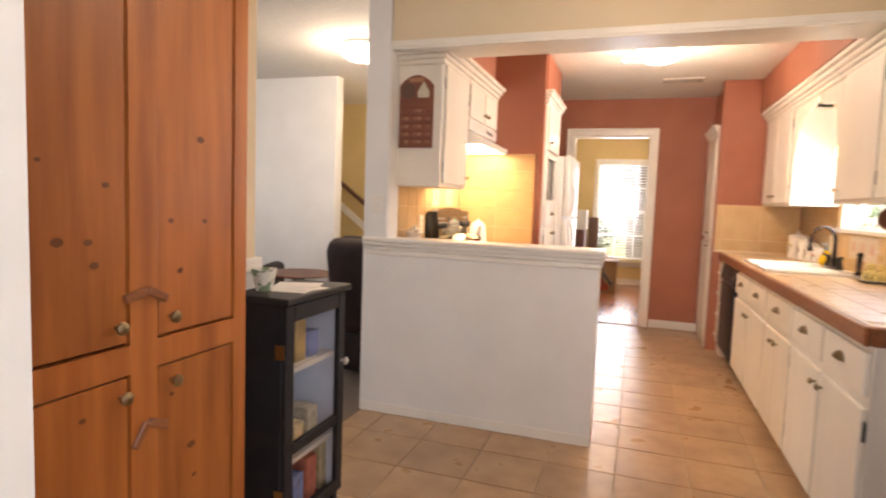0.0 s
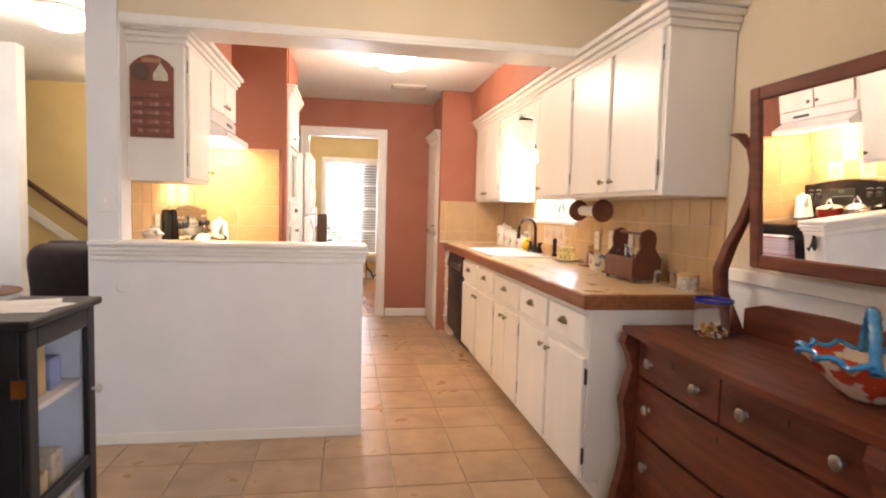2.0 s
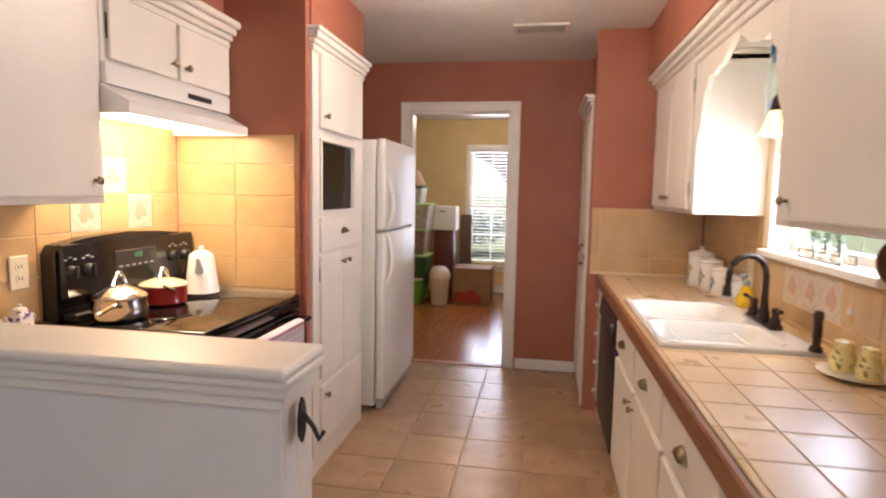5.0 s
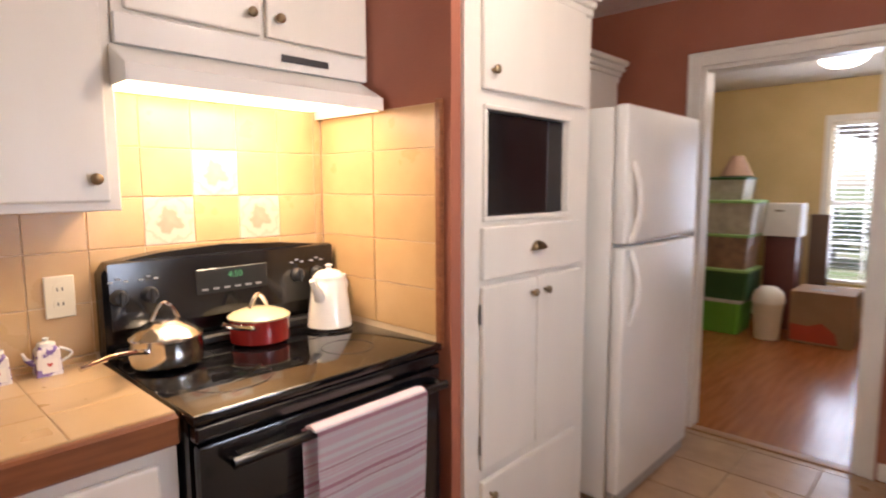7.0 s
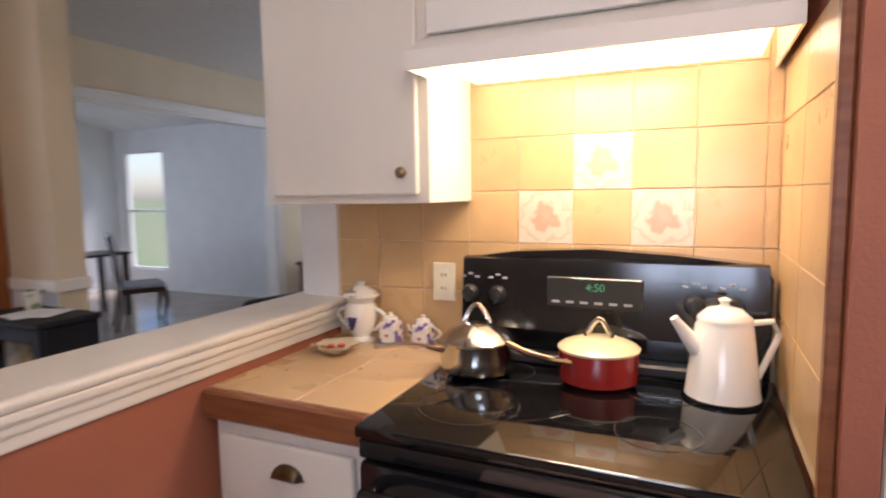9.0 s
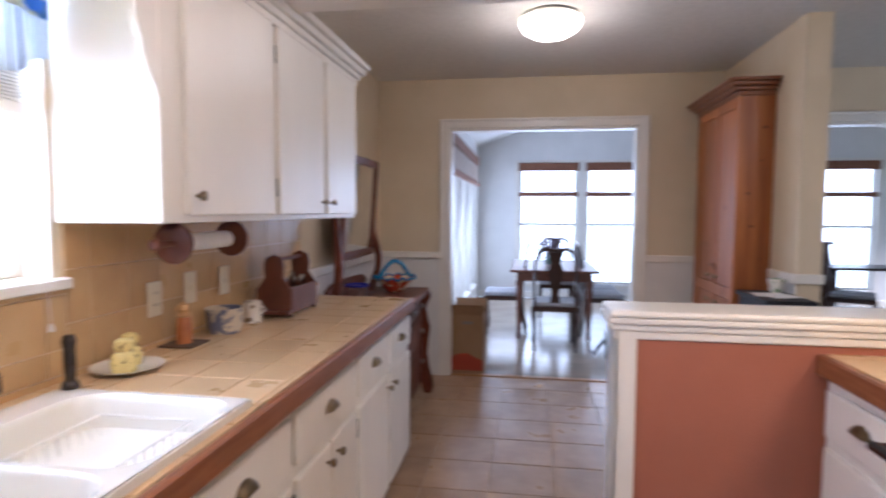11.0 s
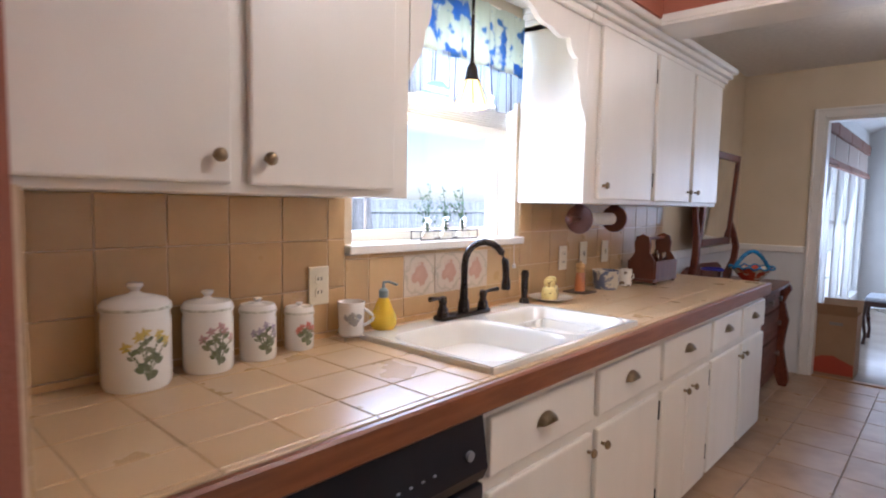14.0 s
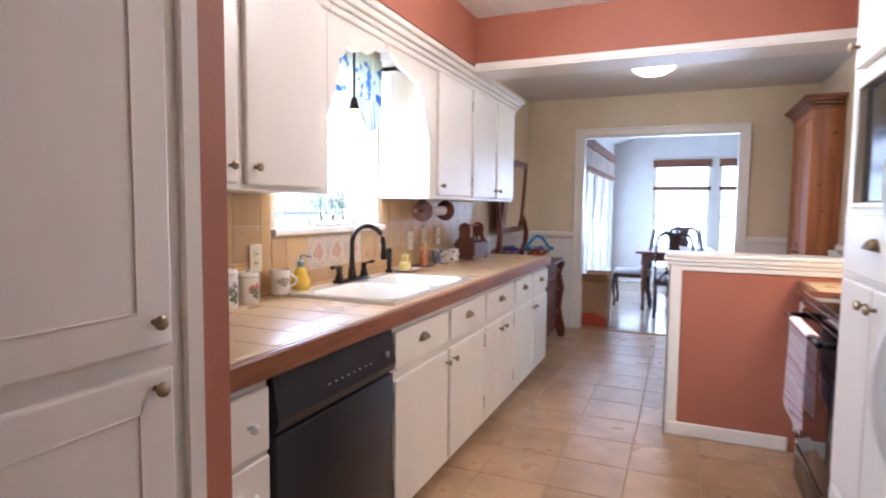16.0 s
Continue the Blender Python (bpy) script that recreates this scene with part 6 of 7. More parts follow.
for k in range(14):
    r_ = bmesh.ops.create_icosphere(bm, subdivisions=1, radius=0.006, matrix=Matrix.Translation((-2.644 + 0.001 * (k % 3), 0.265 + (k % 4 - 1.5) * 0.008 * (1 - k / 20), 1.012 - (k // 4) * 0.010)))
part("grapes", bm, mat("grape_blue", (0.07, 0.05, 0.16), 0.4), ur, "dark blue grapes", True)
for nm, lab, cx, cy in (("sugar_canister", "small square canister with violet print and heart", -2.685, 0.365), ("small_teapot", "small square teapot with violet print and heart", -2.685, 0.475)):
    o = thing(nm, lab, "teapot" if "pot" in nm else "canister", (cx, cy, 0.92))
    part("body", loops([rrect(cx - 0.03, cx + 0.03, cy - 0.03, cy + 0.03, 0.004, 0.9195, 2), rrect(cx - 0.026, cx + 0.026, cy - 0.026, cy + 0.026, 0.004, 0.985, 2), rrect(cx - 0.018, cx + 0.018, cy - 0.018, cy + 0.018, 0.006, 0.997, 2)], True), VIOLET, o)
    part("panel", box(cx + 0.0285, cy - 0.018, 0.928, cx + 0.0295, cy + 0.018, 0.965), CERAMIC, o)
    part("heart", prism([(cy, 0.943), (cy + 0.007, 0.951), (cy + 0.004, 0.955), (cy, 0.952), (cy - 0.004, 0.955), (cy - 0.007, 0.951)], 0.0006, "yz", cx + 0.0296), mat("red_print", (0.5, 0.05, 0.04), 0.4), o)
    part("lid", lathe([(0.022, 0.996), (0.02, 1.004), (0.006, 1.008), (0.008, 1.016), (0, 1.019)], (cx, cy, 0), 18), CERAMIC, o, "", True)
    if "pot" in nm:
        part("handle", tube(arc((cx, cy + 0.028, 0.985), (cx, cy + 0.03, 0.945), (0, 0.028, 0), 10), 0.004, 8), CERAMIC, o, "", True)
        part("spout", tube([(cx, cy - 0.028, 0.95), (cx, cy - 0.045, 0.965), (cx, cy - 0.052, 0.985)], 0.006, 8, [0.009, 0.006, 0.004]), VIOLET, o, "", True)
    o.location += Vector((-0.02, 0.0, 0.0125))
sr = thing("spoon_rest", "cream fluted dish with painted fruit on the counter", "dish", (-2.50, 0.27, 0.92))
bm = bmesh.new()
rings = [[bm.verts.new((-2.50 + (r + am * math.cos(6 * q)) * math.cos(q), 0.275 + (r + am * math.cos(6 * q)) * math.sin(q), 0.9195 + z)) for q in [6.2832 * i / 48 for i in range(48)]] for r, am, z in ((0.03, 0, 0), (0.05, 0.004, 0.014), (0.068, 0.009, 0.026), (0.062, 0.008, 0.026), (0.03, 0, 0.012))]
for r0, r1 in zip(rings, rings[1:]):
    for i in range(48):
        bm.faces.new((r0[i], r0[(i + 1) % 48], r1[(i + 1) % 48], r1[i]))
bm.faces.new(rings[0][::-1])
bm.faces.new(rings[-1])
bmesh.ops.recalc_face_normals(bm, faces=bm.faces)
part("dish", bm, mat("cream_glaze", (0.68, 0.60, 0.42), 0.2, color2=(0.30, 0.16, 0.10), scale=18, contrast=(0.60, 0.64)), sr, "", True)
for cx, cy in ((-2.51, 0.285), (-2.49, 0.262)):
    part("cherry", lathe([(0, 0), (0.011, 0.004), (0.012, 0.010), (0, 0.014)], (cx, cy, 0.9315), 12), mat("red_print", (0.5, 0.05, 0.04)), sr, "", True)

sr.location += Vector((-0.06, -0.012, 0.012))

# plaque on the cabinet side
pq = thing("calendar_plaque", "brown wooden perpetual calendar with an arched top", "plaque", (-2.63, 0.098, 1.56))
PX0, PX1 = -2.745, -2.535
archp = [(PX0, 1.575), (PX1, 1.575), (PX1, 1.935)] + [(PX1 + (PX0 - PX1) * i / 10, 1.935 + 0.06 * math.sin(math.pi * i / 10) ** 0.8) for i in range(1, 10)] + [(PX0, 1.935)]
PLQ = mat("plaque_wood", (0.24, 0.085, 0.05), 0.5, color2=(0.19, 0.065, 0.038), scale=9, stretch=(0.5, 1, 6))
part("board", prism(archp, 0.012, "xz", 0.087), PLQ, pq)
part("name_strip", box(PX0 + 0.06, 0.082, 1.955, PX1 - 0.06, 0.087, 1.978), mat("tan_strip", (0.40, 0.20, 0.11), 0.5), pq)
part("disc", lathe([(0, 0), (0.045, 0), (0.045, 0.004), (0, 0.004)], (PX0 + 0.055, 0.087, 1.905), 24, "-y"), mat("dark_disc", (0.13, 0.07, 0.05), 0.5), pq)
part("house", prism([(-2.63, 1.865), (-2.56, 1.865), (-2.56, 1.90), (-2.595, 1.955), (-2.63, 1.90)], 0.006, "xz", 0.081), mat("pale_house", (0.62, 0.58, 0.46), 0.6, color2=(0.45, 0.45, 0.35), scale=40), pq)
for r in range(5):
    part("row_ledge", box(PX0 + 0.006, 0.078, 1.592 + r * 0.045, PX1 - 0.006, 0.087, 1.598 + r * 0.045), PLQ, pq)
    for k in range(7):
        if (r * 7 + k) in (28, 29, 34, 0):
            continue
        part("number_block", box(PX0 + 0.014 + k * 0.0265, 0.080, 1.600 + r * 0.045, PX0 + 0.034 + k * 0.0265, 0.086, 1.618 + r * 0.045), mat("block_%d" % (k % 3), ((0.34, 0.15, 0.09), (0.42, 0.22, 0.14), (0.27, 0.09, 0.06))[k % 3], 0.5), pq)

pq.location.z += 0.015

# ---- fixtures ----


def ceiling_light(x, y, z, label, r=0.17):
    c_ = thing("ceiling_light", label, "ceiling light", (x, y, z), "flush ceiling lights")
    part("pan", lathe([(r * 0.8, 0), (r * 0.95, -0.012), (r * 0.95, -0.03), (r * 0.85, -0.035)], (x, y, z), 36), ENAMEL, c_, "", True)
    g = part("shade", lathe([(r * 0.98, -0.03), (r, -0.045), (r * 0.88, -0.085), (r * 0.55, -0.118), (r * 0.1, -0.13), (0, -0.131)], (x, y, z), 36), LAMP_GLASS, c_, "lit frosted glass shade", True)
    g.visible_shadow = False
    part("finial", lathe([(0.014, -0.128), (0.010, -0.142), (0, -0.15)], (x, y, z), 14), BRONZE, c_, "", True)


ceiling_light(-1.29, 1.40, H, "frosted glass flush light on the kitchen ceiling")
ceiling_light(-1.35, -1.13, H, "frosted glass flush light on the nook ceiling")
ceiling_light(-3.45, 0.95, H, "frosted glass flush light on the living room ceiling")
ceiling_light(-1.77, 5.60, H, "frosted glass flush light on the bedroom ceiling")
for cx, cy, w, h_ in ((-1.055, 2.59, 0.34, 0.19), (-1.47, 1.81, 0.20, 0.10)):
    vt = thing("ceiling_vent", "off-white metal air vent in the ceiling", "vent", (cx, cy, H))
    part("frame", boxes((cx - w / 2, cy - h_ / 2, H - 0.012, cx + w / 2, cy - h_ / 2 + 0.025, H), (cx - w / 2, cy + h_ / 2 - 0.025, H - 0.012, cx + w / 2, cy + h_ / 2, H), (cx - w / 2, cy - h_ / 2 + 0.025, H - 0.012, cx - w / 2 + 0.025, cy + h_ / 2 - 0.025, H), (cx + w / 2 - 0.025, cy - h_ / 2 + 0.025, H - 0.012, cx + w / 2, cy + h_ / 2 - 0.025, H), bevel=0.003), ENAMEL, vt)
    # Dark sheet above the slats paints the shade of the duct.
    part("backing", box(cx - w / 2 + 0.025, cy - h_ / 2 + 0.025, H - 0.003, cx + w / 2 - 0.025, cy + h_ / 2 - 0.025, H - 0.001), mat("vent_shade", (0.10, 0.09, 0.08), 0.9), vt)
    n_ = max(3, int((h_ - 0.05) / 0.02))
    for k in range(n_):
        yy = cy - h_ / 2 + 0.025 + (k + 0.5) * (h_ - 0.05) / n_
        bm = box(-w / 2 + 0.025, -0.008, -0.0012, w / 2 - 0.025, 0.008, 0.0012)
        bm.transform(Matrix.Translation((cx, yy, H - 0.009)) @ Matrix.Rotation(radians(35), 4, "X"))
        part("slat", bm, mat("vent_slat", (0.55, 0.50, 0.43), 0.5), vt)

# pendant over the sink
pn = thing("pendant_lamp", "small pendant with yellow stained glass shade over the sink", "pendant lamp", (-0.15, 1.265, 1.68))
part("rod", tube([(-0.15, 1.265, 2.10), (-0.15, 1.265, 1.80)], 0.006, 8), BRONZE, pn, "", True)
part("canopy", lathe([(0.03, 2.12), (0.025, 2.10), (0.008, 2.095)], (-0.15, 1.265, 0), 20), CERAMIC, pn, "", True)
part("socket", lathe([(0.010, 1.815), (0.018, 1.80), (0.024, 1.765), (0.028, 1.758)], (-0.15, 1.265, 0), 16), BRONZE, pn, "", True)
sh = part("shade", lathe([(0.026, 1.757), (0.034, 1.735), (0.052, 1.690), (0.062, 1.668), (0.058, 1.668), (0.048, 1.690), (0.030, 1.735)], (-0.15, 1.265, 0), 8), mat("amber_glass", (0.8, 0.55, 0.12), 0.3, emit=(1.0, 0.72, 0.28), strength=1.6), pn, "amber glass panels")
for k in range(8):
    q = 2 * math.pi * k / 8
    part("came", tube([(-0.15 + 0.027 * math.cos(q), 1.265 + 0.027 * math.sin(q), 1.757), (-0.15 + 0.063 * math.cos(q), 1.265 + 0.063 * math.sin(q), 1.668)], 0.0015, 5), BRONZE, sh)
bb = part("bulb", lathe([(0, 1.655), (0.018, 1.662), (0.022, 1.685), (0.012, 1.71), (0, 1.715)], (-0.15, 1.265, 0), 14), LAMP_GLASS, pn, "lit bulb", True)
sh.visible_shadow = bb.visible_shadow = False

# window dressing over the sink
VSTRIPE = striped("blue_striped_cotton", (0.62, 0.68, 0.74), (0.07, 0.10, 0.20), "Y", 95, 0.585, (0.62, 0.68, 0.74))
FLORAL = mat("blue_floral_cotton", (0.66, 0.68, 0.56), 0.9, color2=(0.10, 0.24, 0.52), scale=14, contrast=(0.50, 0.56), bump=0.2, bscale=300, detail=2)
cu = thing("curtain_valance", "blue floral valance with striped ruffle at the window", "curtain", (0.0, 1.245, 1.9))


def folds(y0, y1, z0, z1, x, amp, waves, hem=0.0, n_=120):
    bm = bmesh.new()
    cols = []
    for i in range(n_ + 1):
        u = i / n_
        w = math.sin(u * waves * 6.283) + 0.4 * math.sin(u * waves * 2.7 * 6.283 + 1)
        row = []
        for j in range(5):
            v_ = j / 4
            row.append(bm.verts.new((x + amp * w * (0.5 + 0.5 * v_), y0 + (y1 - y0) * u, z1 + (z0 + hem * math.cos(u * waves * 3.14) - z1) * v_)))
        cols.append(row)
    for p_, q_ in zip(cols, cols[1:]):
        for j in range(4):
            bm.faces.new((p_[j], q_[j], q_[j + 1], p_[j + 1]))
    bmesh.ops.solidify(bm, geom=bm.faces[:], thickness=0.002)
    return bm


part("floral_panel", folds(0.79, 1.70, 1.86, 2.10, -0.035, 0.012, 6), FLORAL, cu, "blue and yellow floral cotton", True)
part("striped_ruffle", folds(0.785, 1.705, 1.735, 1.875, -0.03, 0.016, 7, 0.03), VSTRIPE, cu, "blue striped ruffle", True)
part("rod", tube([(-0.02, 0.80, 2.09), (-0.02, 1.69, 2.09)], 0.006, 8), TRIM, cu)
bl = thing("window_blind", "white wooden blind pulled up over the sink window", "blind", (0.04, 1.245, 1.67))
part("bottom_rail", box(0.02, 0.81, 1.615, 0.07, 1.68, 1.65, 0.004), TRIM, bl)
for k in range(9):
    part("slat", box(0.02, 0.812, 1.653 + k * 0.009, 0.07, 1.678, 1.657 + k * 0.009), TRIM, bl)
for k in range(7):
    part("slat", box(0.025, 0.812, 1.755 + k * 0.045, 0.068, 1.678, 1.759 + k * 0.045), TRIM, bl)
part("cord", tube([(0.01, 0.84, 1.65), (-0.045, 0.84, 1.19), (-0.05, 0.84, 1.09)], 0.0012, 5), PAPER, bl)
part("cord_tassel", lathe([(0.003, 0.02), (0.007, 0.012), (0.008, 0), (0, 0)], (-0.05, 0.84, 1.07), 10), PAPER, bl)
part("wand", tube([(0.012, 1.60, 1.66), (0.01, 1.60, 1.24)], 0.004, 6), PAPER, bl)

# bottles with greenery on the sill
vs = thing("bud_vase_rack", "wire rack with three glass bud vases on the sill", "vase rack", (0.02, 1.19, 1.198))
part("rack", merge(*[tube([(xx, 1.03, zz), (xx, 1.35, zz)], 0.002, 5) for xx in (0.0, 0.05) for zz in (1.202, 1.232)], *[tube([(xx, yy, 1.198), (xx, yy, 1.235)], 0.002, 5) for xx in (0.0, 0.05) for yy in (1.03, 1.35)]), IRON, vs)
FOL = mat("green_foliage", (0.05, 0.10, 0.04), 0.6, color2=(0.09, 0.16, 0.06), scale=30)
for k, yy in enumerate((1.09, 1.19, 1.29)):
    bv = thing("bud_vase", "small glass bud vase with green sprigs", "vase", (0.025, yy, 1.20), "bud vases on the sill")
    part("glass", lathe([(0, 0), (0.026, 0), (0.028, 0.015), (0.012, 0.05), (0.009, 0.075), (0.011, 0.08)], (0.025, yy, 1.2035), 18), GLASS, bv, "", True)
    rnd = random.Random(k)
    bm = bmesh.new()
    stems = []
    for q in range(7):
        dx, dy, hh = rnd.uniform(-0.02, 0.02), rnd.uniform(-0.05, 0.05), rnd.uniform(0.10, 0.19)
        stems.append(tube([(0.025, yy, 1.225), (0.025 + dx * 0.3, yy + dy * 0.4, 1.225 + hh * 0.6), (0.025 + dx, yy + dy, 1.225 + hh)], 0.0012, 4))
        for l in range(9):
            t_ = 0.4 + 0.6 * l / 8
            c_ = Vector((0.025 + dx * t_ + rnd.uniform(-0.008, 0.008), yy + dy * t_ + rnd.uniform(-0.01, 0.01), 1.225 + hh * t_))
            u, w = Vector((rnd.uniform(-1, 1), rnd.uniform(-1, 1), rnd.uniform(-1, 1))).normalized() * 0.008, Vector((rnd.uniform(-1, 1), rnd.uniform(-1, 1), rnd.uniform(-1, 1))).normalized() * 0.005
            bm.faces.new([bm.verts.new(c_ + s_) for s_ in (u, w, -u, -w)])
    part("stem", merge(*stems), FOL, bv)
    part("leaf_spray", bm, FOL, bv)

# ---- cardboard box in the sunroom doorway ----


def open_box(name, label, x0, y0, x1, y1, z1, group=""):
    o = thing(name, label, "box", ((x0 + x1) / 2, (y0 + y1) / 2, 0), group)
    t_ = 0.004
    part("carton", boxes((x0, y0, 0, x1, y0 + t_, z1), (x0, y1 - t_, 0, x1, y1, z1), (x0, y0 + t_, 0, x0 + t_, y1 - t_, z1), (x1 - t_, y0 + t_, 0, x1, y1 - t_, z1), (x0 + t_, y0 + t_, 0, x1 - t_, y1 - t_, t_)), CARDBOARD, o)
    for s_, yy in ((-1, y0), (1, y1)):
        bm = box(x0, 0, -0.002, x1, 0.11, 0.002)
        bm.transform(Matrix.Translation((0, yy, z1)) @ Matrix.Rotation(radians(60 if s_ > 0 else 125), 4, "X"))
        part("flap", bm, CARDBOARD, o)
    return o


ob_ = open_box("cardboard_box", "tall brown cardboard box with red print in the doorway", -0.88, -2.98, -0.60, -2.66, 0.50)
part("red_print", prism([(-0.875, 0.02), (-0.605, 0.02), (-0.605, 0.13), (-0.66, 0.16), (-0.74, 0.17), (-0.80, 0.14), (-0.875, 0.11)], 0.001, "xz", -2.6595), RED_PRINT, ob_)
# Dark patch on the face paints the shade in the hand hole.
part("hand_hole", box(-0.79, -2.6598, 0.42, -0.70, -2.659, 0.445), HOLE_SHADE, ob_)

# ---- sunroom: table, chairs, shades ----
TW = mat("brown_table_wood", (0.14, 0.045, 0.02), 0.42, color2=(0.09, 0.028, 0.013), scale=8, stretch=(4, 0.5, 4))
tb = thing("dining_table", "brown wooden dining table with turned legs", "table", (-1.53, -4.6, 0))
part("tabletop", box(-2.0, -5.35, 0.735, -1.06, -3.95, 0.762, 0.008, 2), TW, tb)
part("apron", boxes((-1.93, -5.27, 0.64, -1.91, -4.03, 0.735), (-1.15, -5.27, 0.64, -1.13, -4.03, 0.735), (-1.91, -5.27, 0.64, -1.15, -5.25, 0.735), (-1.91, -4.05, 0.64, -1.15, -4.03, 0.735)), TW, tb)
for xx in (-1.90, -1.16):
    for yy in (-5.24, -4.06):
        part("leg", lathe([(0.02, 0), (0.026, 0.04), (0.018, 0.08), (0.034, 0.35), (0.026, 0.42), (0.042, 0.50), (0.028, 0.56), (0.04, 0.60), (0.04, 0.64)], (xx, yy, 0), 16), TW, tb, "", True)
CHAIRW = mat("dark_chair_wood", (0.045, 0.02, 0.013), 0.3, scale=8)
SEAT = mat("pale_seat_fabric", (0.42, 0.42, 0.42), 0.9, color2=(0.30, 0.32, 0.36), scale=30)
ch = thing("dining_chair", "dark wooden dining chair with vase splat and pale seat", "chair", (0, 0, 0), "chairs round the table")
part("seat", box(-0.22, -0.21, 0.44, 0.22, 0.21, 0.485, 0.015, 2), SEAT, ch, "pale upholstered seat", True)
part("seat_frame", boxes((-0.225, -0.215, 0.39, 0.225, -0.19, 0.44), (-0.225, 0.19, 0.39, 0.225, 0.215, 0.44), (-0.225, -0.19, 0.39, -0.2, 0.19, 0.44), (0.2, -0.19, 0.39, 0.225, 0.19, 0.44)), CHAIRW, ch)
for xx in (-0.2, 0.2):
    part("leg", tube([(xx, 0.2, 0.42), (xx * 1.06, 0.22, 0.28), (xx * 0.98, 0.19, 0.10), (xx * 1.03, 0.20, 0.0)], 0.018, 8, [0.026, 0.022, 0.014, 0.02]), CHAIRW, ch, "", True)
    part("leg", tube([(xx, -0.2, 0.44), (xx, -0.22, 0.2), (xx, -0.26, 0.0)], 0.017, 8), CHAIRW, ch, "", True)
    part("back_post", tube([(xx, -0.2, 0.42), (xx * 1.02, -0.22, 0.65), (xx * 1.0, -0.25, 0.88), (xx * 0.82, -0.27, 0.99)], 0.014, 8), CHAIRW, ch, "", True)
part("top_rail", tube([(-0.17, -0.27, 0.985), (-0.10, -0.275, 1.02), (0, -0.278, 1.005), (0.10, -0.275, 1.02), (0.17, -0.27, 0.985)], 0.018, 8), CHAIRW, ch, "", True)
spl = [(-0.05, 0.46), (-0.035, 0.58), (-0.06, 0.70), (-0.075, 0.80), (-0.045, 0.88), (-0.075, 1.0), (0.075, 1.0), (0.045, 0.88), (0.075, 0.80), (0.06, 0.70), (0.035, 0.58), (0.05, 0.46)]
bm = prism(spl, 0.012, "xz", 0)
bm.transform(Matrix.Translation((0, -0.205, 0)))
for v_ in bm.verts:
    v_.co.y -= 0.12 * (v_.co.z - 0.46)
part("splat", bm, CHAIRW, ch)
places = [(-1.52, -3.80, 0), (-1.62, -5.55, 180), (-0.98, -4.45, 90), (-2.08, -4.45, -90), (-2.08, -4.95, -90)]
ch.matrix_basis = pose(places[0][0], places[0][1] + 0.02, 0, 0, 0, 180)
for x_, y_, r_ in places[1:]:
    copy_thing(ch, pose(x_, y_, 0, 0, 0, r_ + 180))
fl = thing("flower_vase", "vase of dark flowers on the dining table", "vase", (-1.5, -4.7, 0.762))
part("vase", lathe([(0, 0), (0.04, 0), (0.06, 0.06), (0.05, 0.12), (0.035, 0.15), (0.045, 0.17)], (-1.5, -4.7, 0.762), 20), mat("green_glaze", (0.10, 0.16, 0.14), 0.25), fl, "", True)
rnd = random.Random(4)
bm = bmesh.new()
for k in range(160):
    c_ = Vector((-1.5 + rnd.gauss(0, 0.06), -4.7 + rnd.gauss(0, 0.06), 0.99 + rnd.gauss(0, 0.05)))
    u, w = Vector((rnd.uniform(-1, 1), rnd.uniform(-1, 1), rnd.uniform(-1, 1))).normalized() * 0.025, Vector((rnd.uniform(-1, 1), rnd.uniform(-1, 1), rnd.uniform(-1, 1))).normalized() * 0.014
    bm.faces.new([bm.verts.new(c_ + s_) for s_ in (u, w, -u, -w)])
part("bouquet", bm, mat("dusky_flowers", (0.08, 0.10, 0.07), 0.7, color2=(0.16, 0.08, 0.20), scale=20), fl)

SHADE = mat("woven_brown_shade", (0.26, 0.11, 0.06), 0.8, color2=(0.16, 0.065, 0.035), scale=60, stretch=(0.3, 0.3, 6), bump=0.3)
for k, (b0, b1, z0, z1) in enumerate(SWIN):
    r_ = thing("roman_shade", "brown woven roman shade raised on a sunroom window", "blind", (XW - 0.03, (b0 + b1) / 2, z1), "woven shades")
    part("valance", box(XW - 0.055, b0 - 0.03, z1 - 0.08, XW - 0.02, b1 + 0.03, z1 + 0.05, 0.008), SHADE, r_)
    for q in range(4):
        part("fold", box(XW - 0.05 - 0.006 * q, b0 - 0.02, z1 - 0.36 - q * 0.012, XW - 0.02, b1 + 0.02, z1 - 0.32 - q * 0.012, 0.006), SHADE, r_)
    part("sheer", box(XW - 0.028, b0 - 0.015, z1 - 0.33, XW - 0.022, b1 + 0.015, z1 - 0.08), mat("sheer_weave", (0.45, 0.36, 0.30), 0.9, scale=80), r_)
for k, (b0, b1, z0, z1) in enumerate(EWIN):
    r_ = thing("roman_shade", "brown woven roman shade raised over a white blind", "blind", ((b0 + b1) / 2, YE + 0.03, z1), "woven shades")
    part("valance", box(b0 - 0.02, YE + 0.02, z1 - 0.10, b1 + 0.02, YE + 0.055, z1 + 0.03, 0.008), SHADE, r_)
    part("fold", box(b0 - 0.01, YE + 0.02, z1 - 0.50, b1 + 0.01, YE + 0.05, z1 - 0.43, 0.008), SHADE, r_)
    w_ = thing("slatted_blind", "white slatted blind on a sunroom window", "blind", ((b0 + b1) / 2, YE - 0.02, z0), "white blinds")
    for q in range(30):
        part("slat", box(b0 + 0.01, YE - 0.035, z0 + 0.04 + q * 0.061, b1 - 0.01, YE - 0.005, z0 + 0.0425 + q * 0.061), TRIM, w_)

# ---- living room seen through the opening ----


